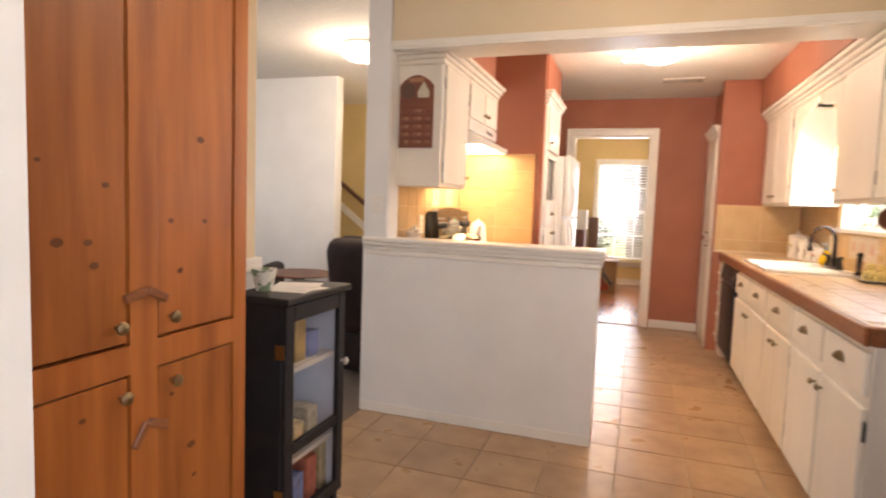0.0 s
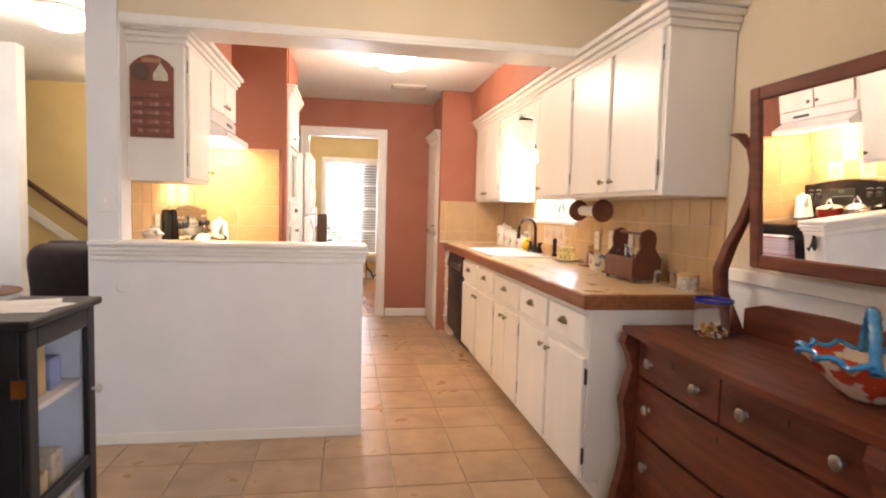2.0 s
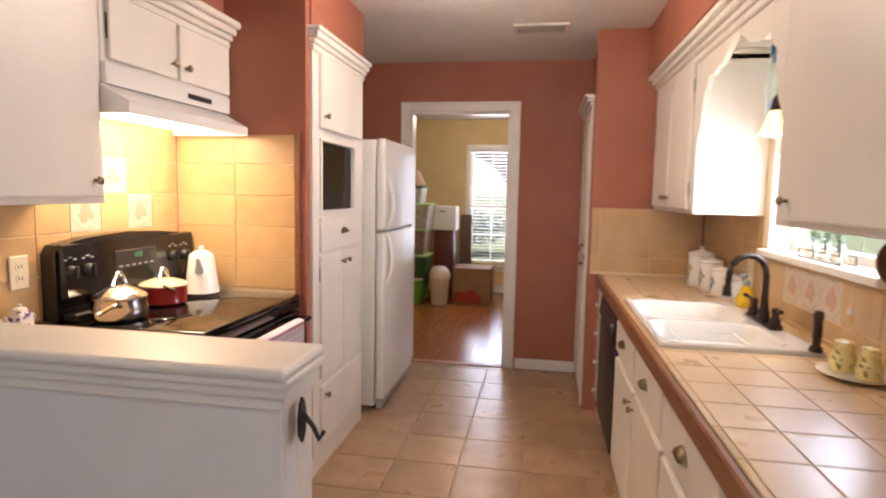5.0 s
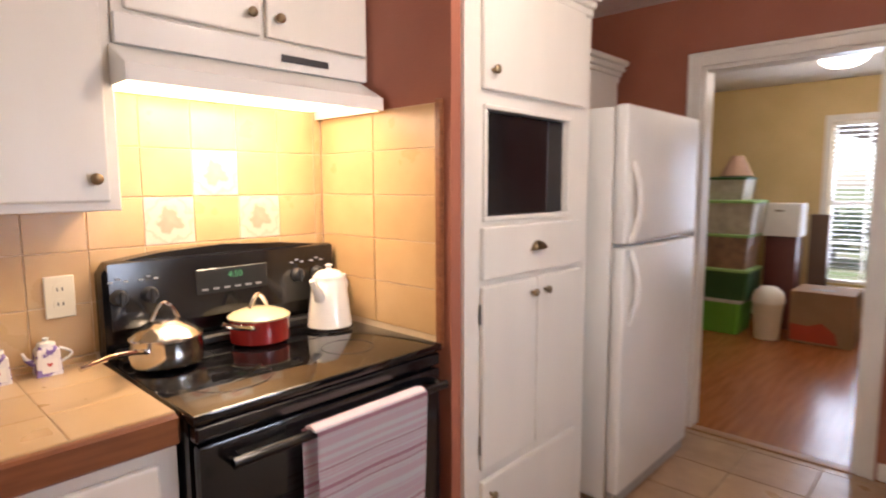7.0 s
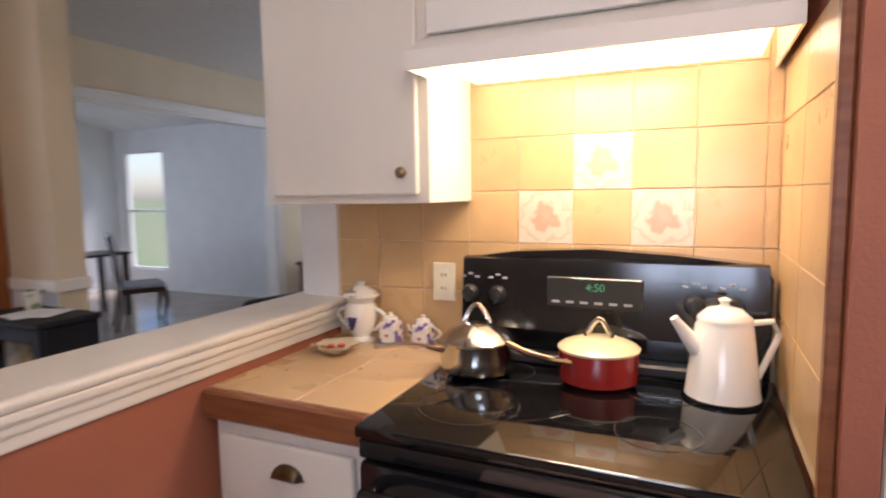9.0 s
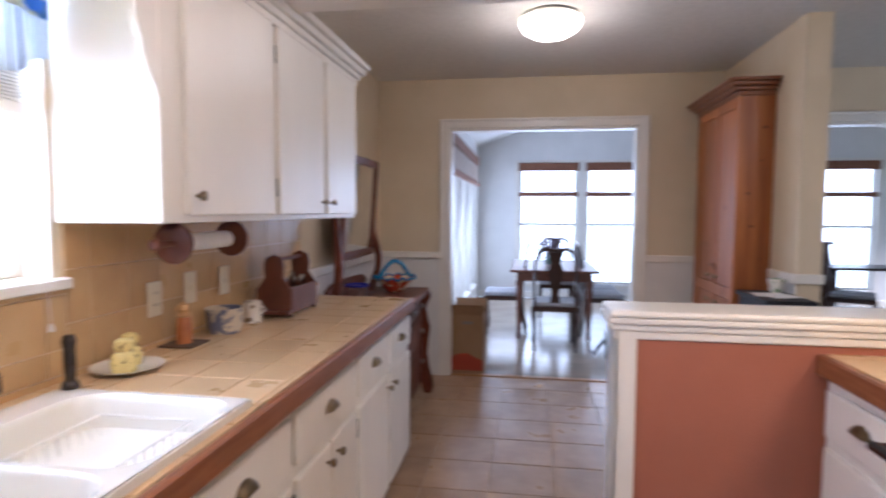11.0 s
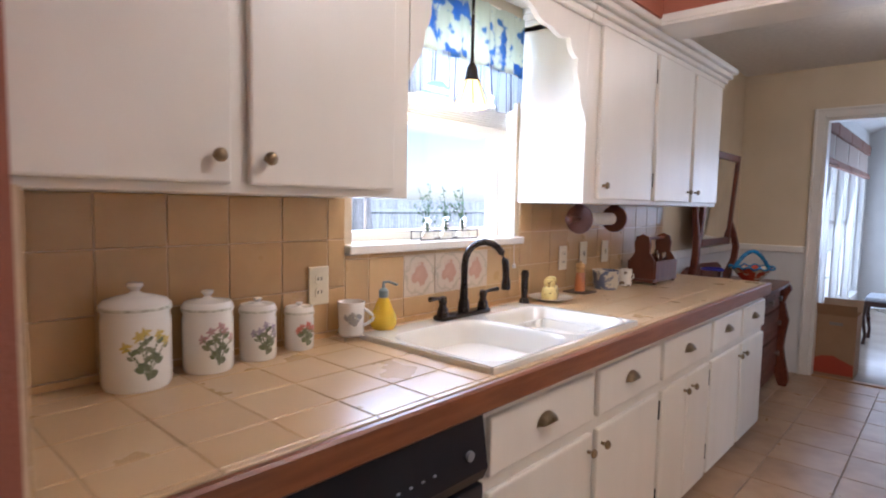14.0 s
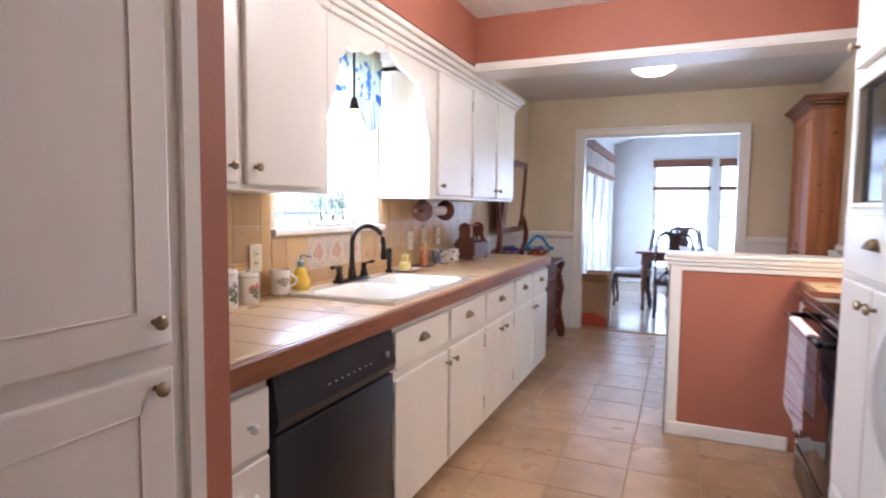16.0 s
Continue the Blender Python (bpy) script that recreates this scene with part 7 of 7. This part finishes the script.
def recliner(x, y, rot, label):
    r_ = thing("recliner", label, "armchair", (0, 0, 0), "leather recliners")
    part("base", box(-0.36, -0.38, 0.03, 0.36, 0.36, 0.36, 0.05, 3), LEATHER, r_, "", True)
    part("seat", box(-0.30, -0.42, 0.34, 0.30, 0.26, 0.50, 0.07, 3), LEATHER, r_, "", True)
    bk = box(-0.37, -0.02, 0.0, 0.37, 0.22, 0.72, 0.105, 5)
    bk.transform(Matrix.Translation((0, 0.26, 0.38)) @ Matrix.Rotation(radians(-12), 4, "X"))
    part("backrest", bk, LEATHER, r_, "", True)
    hr = box(-0.30, -0.06, 0.50, 0.30, 0.10, 0.72, 0.07, 4)
    hr.transform(Matrix.Translation((0, 0.24, 0.38)) @ Matrix.Rotation(radians(-12), 4, "X"))
    part("headrest", hr, LEATHER, r_, "", True)
    for s_ in (-1, 1):
        part("armrest", box(s_ * 0.32, -0.42, 0.05, s_ * 0.47, 0.40, 0.64, 0.06, 3), LEATHER, r_, "", True)
    r_.matrix_basis = pose(x, y, 0, 0, 0, rot)
    return r_


rc = recliner(-3.19, 0.85, 180, "dark brown leather recliner by the kitchen wall")
rc.scale = (0.56, 0.85, 0.94)
recliner(-4.95, 1.2, 200, "dark brown leather recliner near the white wall")
tbs = thing("side_table", "small round wooden side table between the recliners", "side table", (-4.15, 1.2, 0))
part("tabletop", lathe([(0, 0.60), (0.28, 0.60), (0.29, 0.61), (0.28, 0.62), (0, 0.62)], (-4.15, 1.2, 0), 32), TW, tbs, "", True)
part("pedestal", lathe([(0.16, 0), (0.15, 0.03), (0.04, 0.08), (0.03, 0.4), (0.05, 0.55), (0.08, 0.60)], (-4.15, 1.2, 0), 20), TW, tbs, "", True)
rl = thing("stair_rail", "dark wooden handrail on the stair wall", "handrail", (-3.6, 3.34, 1.0))
part("rail", tube([(-5.4, 3.33, 1.82), (-3.75, 3.33, 0.60)], 0.028, 10), mat("rail_wood", (0.12, 0.05, 0.025), 0.4), rl, "", True)
for q in (0.2, 0.75):
    part("bracket", tube([(-5.4 + 1.65 * q, 3.40, 1.74 - 1.22 * q), (-5.4 + 1.65 * q, 3.33, 1.80 - 1.22 * q)], 0.008), IRON, rl)
structure("stair_skirt", prism([(-5.4, 1.56), (-5.4, 1.46), (-3.75, 0.24), (-3.75, 0.34)], 0.02, "xz", 3.379), TRIM, "white stair skirt board")
structure("stairs", merge(*[box(-4.2 - 0.26 * k - 0.26, 2.45, 0, -4.2 - 0.26 * k, 3.39, 0.18 * (k + 1)) for k in range(8)]), CARPET, "carpeted stairs")
th = thing("thermostat", "small white thermostat on the stair wall", "thermostat", (-3.9, 3.39, 1.6))
part("case", box(-3.96, 3.37, 1.68, -3.84, 3.399, 1.76, 0.005), PLATE, th)
tl = thing("table_lamp", "table lamp with white shade on a dark cabinet", "lamp", (-5.9, -2.0, 0.75))
part("base", lathe([(0.07, 0), (0.07, 0.02), (0.02, 0.05), (0.05, 0.15), (0.015, 0.25), (0.01, 0.33)], (-5.9, -2.1, 0.75), 20), BRONZE, tl, "", True)
part("shade", lathe([(0.19, 0.30), (0.11, 0.56), (0.105, 0.56), (0.185, 0.30)], (-5.9, -2.1, 0.75), 28), mat("lit_shade", (0.85, 0.82, 0.75), 0.8, emit=(1, 0.93, 0.8), strength=0.6), tl, "white fabric shade", True)
et = thing("end_table", "dark wooden end table under the lamp", "table", (-5.9, -2.1, 0))
part("tabletop", box(-6.2, -2.35, 0.72, -5.6, -1.85, 0.75, 0.006), TW, et)
for xx in (-6.15, -5.65):
    for yy in (-2.3, -1.9):
        part("leg", box(xx - 0.025, yy - 0.025, 0, xx + 0.025, yy + 0.025, 0.72), TW, et)
recliner(-4.55, -1.25, 70, "dark brown leather recliner near the sunroom opening")
dc = thing("curio_cabinet", "tall narrow dark wooden cabinet in the sunroom", "cabinet", (-4.2, -4.6, 0))
part("body", box(-4.45, -4.85, 0, -4.0, -4.5, 1.05, 0.006), CHAIRW, dc)
part("top", box(-4.48, -4.88, 1.05, -3.97, -4.47, 1.08, 0.006), CHAIRW, dc)
for x_, y_ in ((-4.9, -4.9), (-5.4, -4.3)):
    copy_thing(ch, pose(x_, y_, 0, 0, 0, 60))
dk = thing("desk", "dark wooden writing desk in the sunroom", "desk", (-5.2, -5.0, 0))
part("desktop", box(-5.8, -5.5, 0.73, -4.7, -4.95, 0.76, 0.006), CHAIRW, dk)
for xx in (-5.75, -4.75):
    for yy in (-5.45, -5.0):
        part("leg", box(xx - 0.025, yy - 0.025, 0, xx + 0.025, yy + 0.025, 0.73), CHAIRW, dk)

# ---- bedroom beyond the kitchen ----


def tote(x0, x1, y0, y1, z0, h_, body, lid_col, label):
    o = thing("storage_tote", label, "storage box", ((x0 + x1) / 2, (y0 + y1) / 2, z0), "stacked storage totes")
    part("tub", loops([rrect(x0 + 0.03, x1 - 0.03, y0 + 0.03, y1 - 0.03, 0.03, z0, 3), rrect(x0 + 0.005, x1 - 0.005, y0 + 0.005, y1 - 0.005, 0.035, z0 + h_ - 0.03, 3), rrect(x0 + 0.01, x1 - 0.01, y0 + 0.01, y1 - 0.01, 0.035, z0 + h_ - 0.03, 3), rrect(x0 + 0.035, x1 - 0.035, y0 + 0.035, y1 - 0.035, 0.03, z0 + 0.01, 3)], True), body, o, "", True)
    part("lid", merge(loops([rrect(x0 - 0.005, x1 + 0.005, y0 - 0.005, y1 + 0.005, 0.04, z0 + h_ - 0.03, 3), rrect(x0 - 0.005, x1 + 0.005, y0 - 0.005, y1 + 0.005, 0.04, z0 + h_ - 0.01, 3), rrect(x0 + 0.02, x1 - 0.02, y0 + 0.02, y1 - 0.02, 0.03, z0 + h_, 3)], True)), lid_col, o, "coloured plastic lid", True)


GREEN = mat("bright_green_plastic", (0.13, 0.42, 0.04), 0.4, scale=5)
DKGREEN = mat("dark_green_plastic", (0.03, 0.10, 0.03), 0.4, scale=5)
LTGREEN = mat("pale_green_plastic", (0.24, 0.42, 0.14), 0.4, scale=5)
CLEAR = mat("milky_plastic", (0.52, 0.52, 0.46), 0.35, color2=(0.40, 0.38, 0.33), scale=12)
BROWNISH = mat("tote_brown", (0.30, 0.20, 0.14), 0.4, color2=(0.2, 0.13, 0.1), scale=15)
tote(-3.05, -2.48, 5.85, 6.35, 0.0, 0.33, GREEN, CLEAR, "bright green storage tote on the floor")
tote(-3.05, -2.42, 5.85, 6.35, 0.33, 0.30, DKGREEN, LTGREEN, "dark green storage tote in a stack")
tote(-3.05, -2.44, 5.85, 6.35, 0.63, 0.33, BROWNISH, LTGREEN, "clear storage tote with brown contents in a stack")
tote(-3.05, -2.40, 5.85, 6.35, 0.96, 0.32, CLEAR, LTGREEN, "milky storage tote with green lid in a stack")
tote(-3.02, -2.50, 5.90, 6.30, 1.28, 0.22, CLEAR, DKGREEN, "small clear storage tote on top of the stack")
ls = thing("lamp_shade", "pale cone lamp shade on top of the totes", "lamp shade", (-2.62, 6.1, 1.5))
part("cone", lathe([(0.15, 0), (0.055, 0.20), (0.05, 0.20), (0.145, 0)], (-2.64, 6.1, 1.50), 24), mat("tan_fabric", (0.50, 0.33, 0.24), 0.9), ls, "", True)
part("ring", lathe([(0.148, 0.0), (0.152, 0.004), (0.148, 0.008)], (-2.64, 6.1, 1.50), 24), BRONZE, ls)
db = thing("swing_bin", "white plastic swing-top bin on the bedroom floor", "bin", (-2.30, 6.0, 0))
part("body", lathe([(0, 0), (0.10, 0), (0.13, 0.34), (0, 0.34)], (-2.27, 5.95, 0), 28), mat("cream_plastic", (0.70, 0.64, 0.52), 0.4, scale=5), db, "", True)
part("dome", lathe([(0.138, 0.34), (0.138, 0.38), (0.12, 0.44), (0.07, 0.485), (0, 0.495)], (-2.27, 5.95, 0), 28), mat("white_plastic", (0.78, 0.75, 0.68), 0.4, scale=5), db, "", True)
cb = thing("storage_carton", "closed cardboard carton with red print on the floor", "box", (-1.9, 6.2, 0))
part("carton", box(-2.10, 5.98, 0, -1.62, 6.45, 0.47, 0.004), CARDBOARD, cb)
part("red_print", prism([(-2.09, 0.02), (-1.72, 0.02), (-1.75, 0.12), (-1.85, 0.20), (-1.95, 0.16), (-2.09, 0.17)], 0.001, "xz", 5.979), RED_PRINT, cb)
# The shaded opening is a dark patch laid on the closed top.
part("top_opening", box(-1.97, 6.10, 0.4702, -1.79, 6.2, 0.4712), HOLE_SHADE, cb)
wb = thing("white_carton", "white carton on a red-brown stand", "box", (-2.3, 6.5, 0))
part("carton", box(-2.46, 6.38, 0.92, -2.14, 6.68, 1.24, 0.006), PAPER, wb)
# Hand hole shade as a thin dark strip, not cut through.
part("hand_hole", box(-2.36, 6.376, 1.16, -2.28, 6.38, 1.18), HOLE_SHADE, wb)
sdn = thing("brown_stand", "red-brown upright stand behind the bin", "stand", (-2.3, 6.5, 0))
part("body", box(-2.44, 6.40, 0, -2.16, 6.66, 0.918, 0.02, 2), mat("red_brown_vinyl", (0.12, 0.03, 0.022), 0.4, scale=8), sdn, "", True)
fp = thing("flat_carton", "flat brown carton leaning on the wall", "box", (-2.05, 6.9, 0))
part("panel", box(-2.14, 6.86, 0, -1.98, 6.96, 1.12, 0.004), mat("dark_card", (0.16, 0.10, 0.07), 0.8, scale=6), fp)
bb_ = thing("slatted_blind", "white slatted blind on the bedroom window", "blind", (-1.56, 7.0, 0.45), "white blinds")
for q in range(34):
    bm = box(BW[0] + 0.01, -0.016, -0.001, BW[1] - 0.01, 0.016, 0.001)
    bm.transform(Matrix.Translation((0, 7.018, BW[2] + 0.03 + q * 0.047)) @ Matrix.Rotation(radians(-12), 4, "X"))
    part("slat", bm, TRIM, bb_)
part("head_rail", box(BW[0] + 0.005, 6.998, BW[3] - 0.045, BW[1] - 0.005, 7.036, BW[3] - 0.002), TRIM, bb_)

# ---- outside ----
GRASS = mat("lawn", (0.12, 0.17, 0.06), 0.95, color2=(0.20, 0.19, 0.10), scale=1.5, bump=0.4, bscale=20)
structure("ground", box(-400, -400, -0.6, 400, 400, -0.3), GRASS, "winter lawn")
FENCE = mat("weathered_fence", (0.42, 0.43, 0.44), 0.9, color2=(0.33, 0.34, 0.35), scale=6, random_amt=0.12)
fn = thing("fence", "weathered grey board fence across the yard", "fence", (14, 0, -0.3))
bdm = mesh_of("board", box(-0.012, -0.07, 0, 0.012, 0.07, 1.75, 0.004), FENCE)
for k in range(200):
    o_ = new("board", bdm)
    o_.location = (0, -22 + k * 0.15, 0)
    o_.parent = fn
for zz in (0.35, 1.3):
    part("rail", box(13.95, -22, -0.3 + zz, 13.985, 8, -0.2 + zz), FENCE, fn)
# Emissive panels added close outside the sunroom stand in for bright sky.
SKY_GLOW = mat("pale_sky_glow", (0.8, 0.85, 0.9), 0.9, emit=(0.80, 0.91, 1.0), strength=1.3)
structure("backdrop_south", box(-7.4, YE - 0.95, -0.29, XW + 0.3, YE - 0.90, 3.0), SKY_GLOW, "glowing backdrop panel for the pale sky outside the sunroom")
structure("backdrop_east", box(XW + 0.60, YE - 0.6, -0.29, XW + 0.65, YD - 1.1, 3.0), SKY_GLOW, "glowing backdrop panel for the pale sky outside the sunroom")
BARK = mat("grey_bark", (0.30, 0.29, 0.28), 0.95, color2=(0.20, 0.19, 0.185), scale=7, stretch=(3, 3, 0.6), bump=1.0, bscale=14)
LEAF = mat("evergreen_leaves", (0.12, 0.17, 0.10), 0.8, color2=(0.20, 0.25, 0.15), scale=4)


def limb(bmsout, p, d, length, r, depth, rnd):
    pts, radii, q = [p.copy()], [r], p.copy()
    dd = d.copy()
    for k in range(5):
        dd = (dd + Vector((rnd.gauss(0, 0.12), rnd.gauss(0, 0.12), rnd.gauss(0.02, 0.08)))).normalized()
        q = q + dd * length / 5
        pts.append(q.copy())
        radii.append(r * (1 - 0.11 * (k + 1)))
    bmsout.append(tube(pts, r, 8, radii))
    ends = [q]
    if depth:
        for k in range(3):
            nd = (dd + Vector((rnd.gauss(0, 0.55), rnd.gauss(0, 0.55), rnd.gauss(0.1, 0.3)))).normalized()
            ends += limb(bmsout, pts[3 + k % 3], nd, length * 0.65, r * 0.45, depth - 1, rnd)
    return ends


def bare_tree(x, y, seed, big=False):
    rnd = random.Random(seed)
    t_ = thing("tree", "bare grey tree with forked trunk in the yard" if big else "bare winter tree beyond the fence", "tree", (x, y, -0.3))
    bms = []
    if big:
        bms.append(tube([(x, y, -0.3), (x, y, 0.3), (x + 0.02, y + 0.01, 1.1), (x + 0.03, y + 0.04, 1.7)], 0.2, 14, [0.32, 0.24, 0.20, 0.19]))
        limb(bms, Vector((x + 0.02, y + 0.08, 1.55)), Vector((0.05, 0.62, 1)).normalized(), 2.8, 0.13, 2, rnd)
        limb(bms, Vector((x + 0.04, y - 0.04, 1.55)), Vector((0.0, -0.03, 1)), 2.8, 0.14, 2, rnd)
    else:
        bms.append(tube([(x, y, -0.3), (x + 0.05, y, 1.6), (x, y + 0.1, 3.0)], 0.16, 8, [0.2, 0.14, 0.1]))
        for k in range(4):
            limb(bms, Vector((x, y, 1.8 + k * 0.35)), Vector((rnd.gauss(0, 0.7), rnd.gauss(0, 0.7), 1)).normalized(), 2.4, 0.07, 2, rnd)
    part("trunk", merge(*bms), BARK, t_, "", True)


bare_tree(6.6, -3.8, 3, True)
for k, (x_, y_) in enumerate(((19, -9), (21, -1))):
    bare_tree(x_, y_, 20 + k)


def evergreen(x, y, h_, r, seed, label="dark evergreen shrub beyond the fence"):
    rnd = random.Random(seed)
    t_ = thing("shrub", label, "shrub", (x, y, -0.3))
    part("trunk", tube([(x, y, -0.3), (x + 0.1, y, h_ * 0.7)], 0.1, 8), BARK, t_)
    bm = bmesh.new()
    for k in range(2200):
        th_, ph_ = rnd.uniform(0, 6.28), math.acos(rnd.uniform(-1, 1))
        rr = r * rnd.uniform(0.35, 1.0) * (1 + 0.25 * math.sin(3 * th_ + seed))
        c_ = Vector((x + rr * math.sin(ph_) * math.cos(th_), y + rr * math.sin(ph_) * math.sin(th_), max(0.0, h_ * 0.5 + h_ * 0.5 * rr / r * math.cos(ph_))))
        u, w = Vector((rnd.gauss(0, 1), rnd.gauss(0, 1), rnd.gauss(0, 1))).normalized() * 0.09, Vector((rnd.gauss(0, 1), rnd.gauss(0, 1), rnd.gauss(0, 1))).normalized() * 0.055
        bm.faces.new([bm.verts.new(c_ + s_) for s_ in (u, w, -u, -w)])
    part("crown", bm, LEAF, t_)


for k, (x_, y_, h_, r_) in enumerate(((17, -4, 3.2, 1.8), (18, -8, 3.8, 2.2), (19, 2, 3.4, 2.0), (-3.2, 15, 0.9, 1.2), (0.5, 16, 3, 2), (-6, 18, 3.0, 2.2))):
    evergreen(x_, y_, h_, r_, k)
tr = thing("garden_trellis", "white wooden ladder trellis in the yard", "trellis", (9, -3.69, -0.3))
WT = mat("white_outdoor_paint", (0.75, 0.76, 0.76), 0.7, scale=6)
for yy in (-3.84, -3.54):
    part("post", box(8.97, yy - 0.03, -0.3, 9.03, yy + 0.03, 1.75), WT, tr)
for k in range(10):
    part("rung", box(8.98, -3.81, -0.1 + k * 0.19, 9.02, -3.57, -0.05 + k * 0.19), WT, tr)
# porch wall with arch outside the bedroom window
BRICK = mat("porch_brick", (0.32, 0.27, 0.23), 0.9, color2=(0.24, 0.19, 0.16), scale=9)
ap = [(-5.5, -0.3), (-3.35, -0.3), (-3.35, 1.15)] + [(-2.45 + 0.9 * math.cos(math.pi * (1 - i / 16)), 1.15 + 0.95 * math.sin(math.pi * i / 16)) for i in range(1, 16)] + [(-1.55, 1.15), (-1.55, -0.3), (0.6, -0.3), (0.6, 2.9), (-5.5, 2.9)]
structure("porch_wall", prism(ap, 0.2, "xz", 9.2), BRICK, "brick porch wall with an arched opening")

# ---- tiles ----
TILE_MESH = {}


def tile_mesh(w, h, t, plane, material):
    key = (round(w, 3), round(h, 3), t, plane, material.name)
    if key not in TILE_MESH:
        if plane == "xy":
            bm = box(-w / 2, -h / 2, 0, w / 2, h / 2, t, 0.0016)
        elif plane == "yz":
            bm = box(0, -w / 2, -h / 2, t, w / 2, h / 2, 0.0016)
        else:
            bm = box(-w / 2, 0, -h / 2, w / 2, t, h / 2, 0.0016)
        TILE_MESH[key] = mesh_of("tile", bm, material)
    return TILE_MESH[key]


def lay(parent, plane, at, u0, u1, v0, v1, pu, pv, ou, ov, gap, t, material, holes=(), special=None):
    """Tiles in a grid of pitch pu, pv through (ou, ov), cut at the edges of the field and of the holes."""
    def cuts(a, b, p, o, extra):
        k0 = math.ceil((a - o) / p - 1e-6)
        c = {round(a, 4), round(b, 4)}
        x = o + k0 * p
        while x < b:
            c.add(round(x, 4))
            x += p
        for e in extra:
            if a < e < b:
                c.add(round(e, 4))
        return sorted(c)
    us = cuts(u0, u1, pu, ou, [h[0] for h in holes] + [h[1] for h in holes])
    vs = cuts(v0, v1, pv, ov, [h[2] for h in holes] + [h[3] for h in holes])
    for a, b in zip(us, us[1:]):
        for c, d in zip(vs, vs[1:]):
            w, h = b - a - gap, d - c - gap
            if w < 0.008 or h < 0.008:
                continue
            cu, cv = (a + b) / 2, (c + d) / 2
            if any(q[0] < cu < q[1] and q[2] < cv < q[3] for q in holes):
                continue
            m = special(cu, cv) if special else None
            ob = new("tile", tile_mesh(w, h, t, plane, m or material))
            ob.location = Vector({"xy": (cu, cv, at), "yz": (at, cu, cv), "xz": (cu, at, cv)}[plane]) - base_of(parent)
            ob.parent = parent


by_name = bpy.data.objects
# floor
lay(by_name["floor"], "xy", -0.008, -2.9, -0.50, YD - 0.01, YF - 0.02, 0.333, 0.333, -1.40, -0.28, 0.006, 0.0075, FLOOR_TILE)
lay(by_name["floor"], "xy", -0.008, -0.50, -0.006, YD - 0.01, -0.86, 0.333, 0.333, -1.40, -0.28, 0.006, 0.0075, FLOOR_TILE)
# backsplash on the sink side
bs = structure("backsplash_east", boxes((-0.006, -0.86, 0.912, -0.0005, 2.66, 1.166), (-0.006, -0.86, 1.166, -0.0005, 0.744, 1.345), (-0.006, 1.696, 1.166, -0.0005, 2.66, 1.345)), WALL_GROUT, "tan tiled backsplash above the counter")


for y0, y1, z1, across, up in ((-0.86, 0.744, 1.345, 1.442, 1.069), (0.744, 1.696, 1.166, 1.442, 1.004), (1.696, 2.66, 1.345, 1.605, 1.069)):
    lay(bs, "yz", -0.0065, y0, y1, 0.935, z1, 0.157, 0.148, across, up, 0.003, -0.003, WALL_TILE, (),
        lambda u, v: PRINT_TILE if 0.971 < u < 1.442 and 1.004 < v < 1.152 else None)
st_bs = structure("backsplash_stub", box(-0.69, 2.652, 0.918, -0.02, 2.6595, 1.345), WALL_GROUT, "tan tiled splash on the wall end")
lay(st_bs, "xz", 2.6515, -0.69, -0.02, 0.935, 1.345, 0.31, 0.31, -0.02, 1.035, 0.003, -0.003, WALL_TILE)
# stove wall
bw = structure("backsplash_west", box(XS, 0.139, 0.918, XS + 0.006, 1.401, 1.775), WALL_GROUT, "tan tiled backsplash behind the stove")
lay(bw, "yz", XS + 0.0065, 0.139, 1.394, 0.947, 1.775, 0.152, 0.148, 0.755, 1.245, 0.003, 0.003, WALL_TILE, [],
    lambda u, v: PRINT_TILE if (1.245 < v < 1.393 and (0.755 < u < 0.907 or 1.059 < u < 1.211)) or (1.393 < v < 1.541 and 0.907 < u < 1.059) else None)
rw = structure("backsplash_return", box(XS + 0.014, 1.396, 0.918, -2.152, 1.4018, 1.675), WALL_GROUT, "tan tiled splash beside the stove")
lay(rw, "xz", 1.3955, XS + 0.016, -2.152, 0.947, 1.675, 0.30, 0.148, -2.152, 1.245, 0.003, -0.003, WALL_TILE)
structure("tile_trim_wood", boxes((-2.152, 1.382, 0.918, -2.127, 1.4018, 1.685), bevel=0.004), OAK_EDGE, "wooden trim at the tile edge")
# counters
lay(bpy.data.objects["counter_top"], "xy", 0.9125, -0.6255, -0.014, -0.85, 2.65, 0.158, 0.157, -0.169, 1.77, 0.003, 0.0066, COUNTER_TILE, [(-0.607, -0.093, 0.863, 1.707)])
lay(c2, "xy", 0.9245, XS + 0.014, -2.20, 0.145, 0.602, 0.18, 0.2, -2.20, 0.602, 0.003, 0.0066, COUNTER_TILE)
structure("counter_cove", boxes((-0.014, -0.85, 0.913, -0.0075, 2.651, 0.934), (XS + 0.007, 0.145, 0.925, XS + 0.0135, 0.603, 0.946)), WALL_TILE, "tan tile cove along the counter")
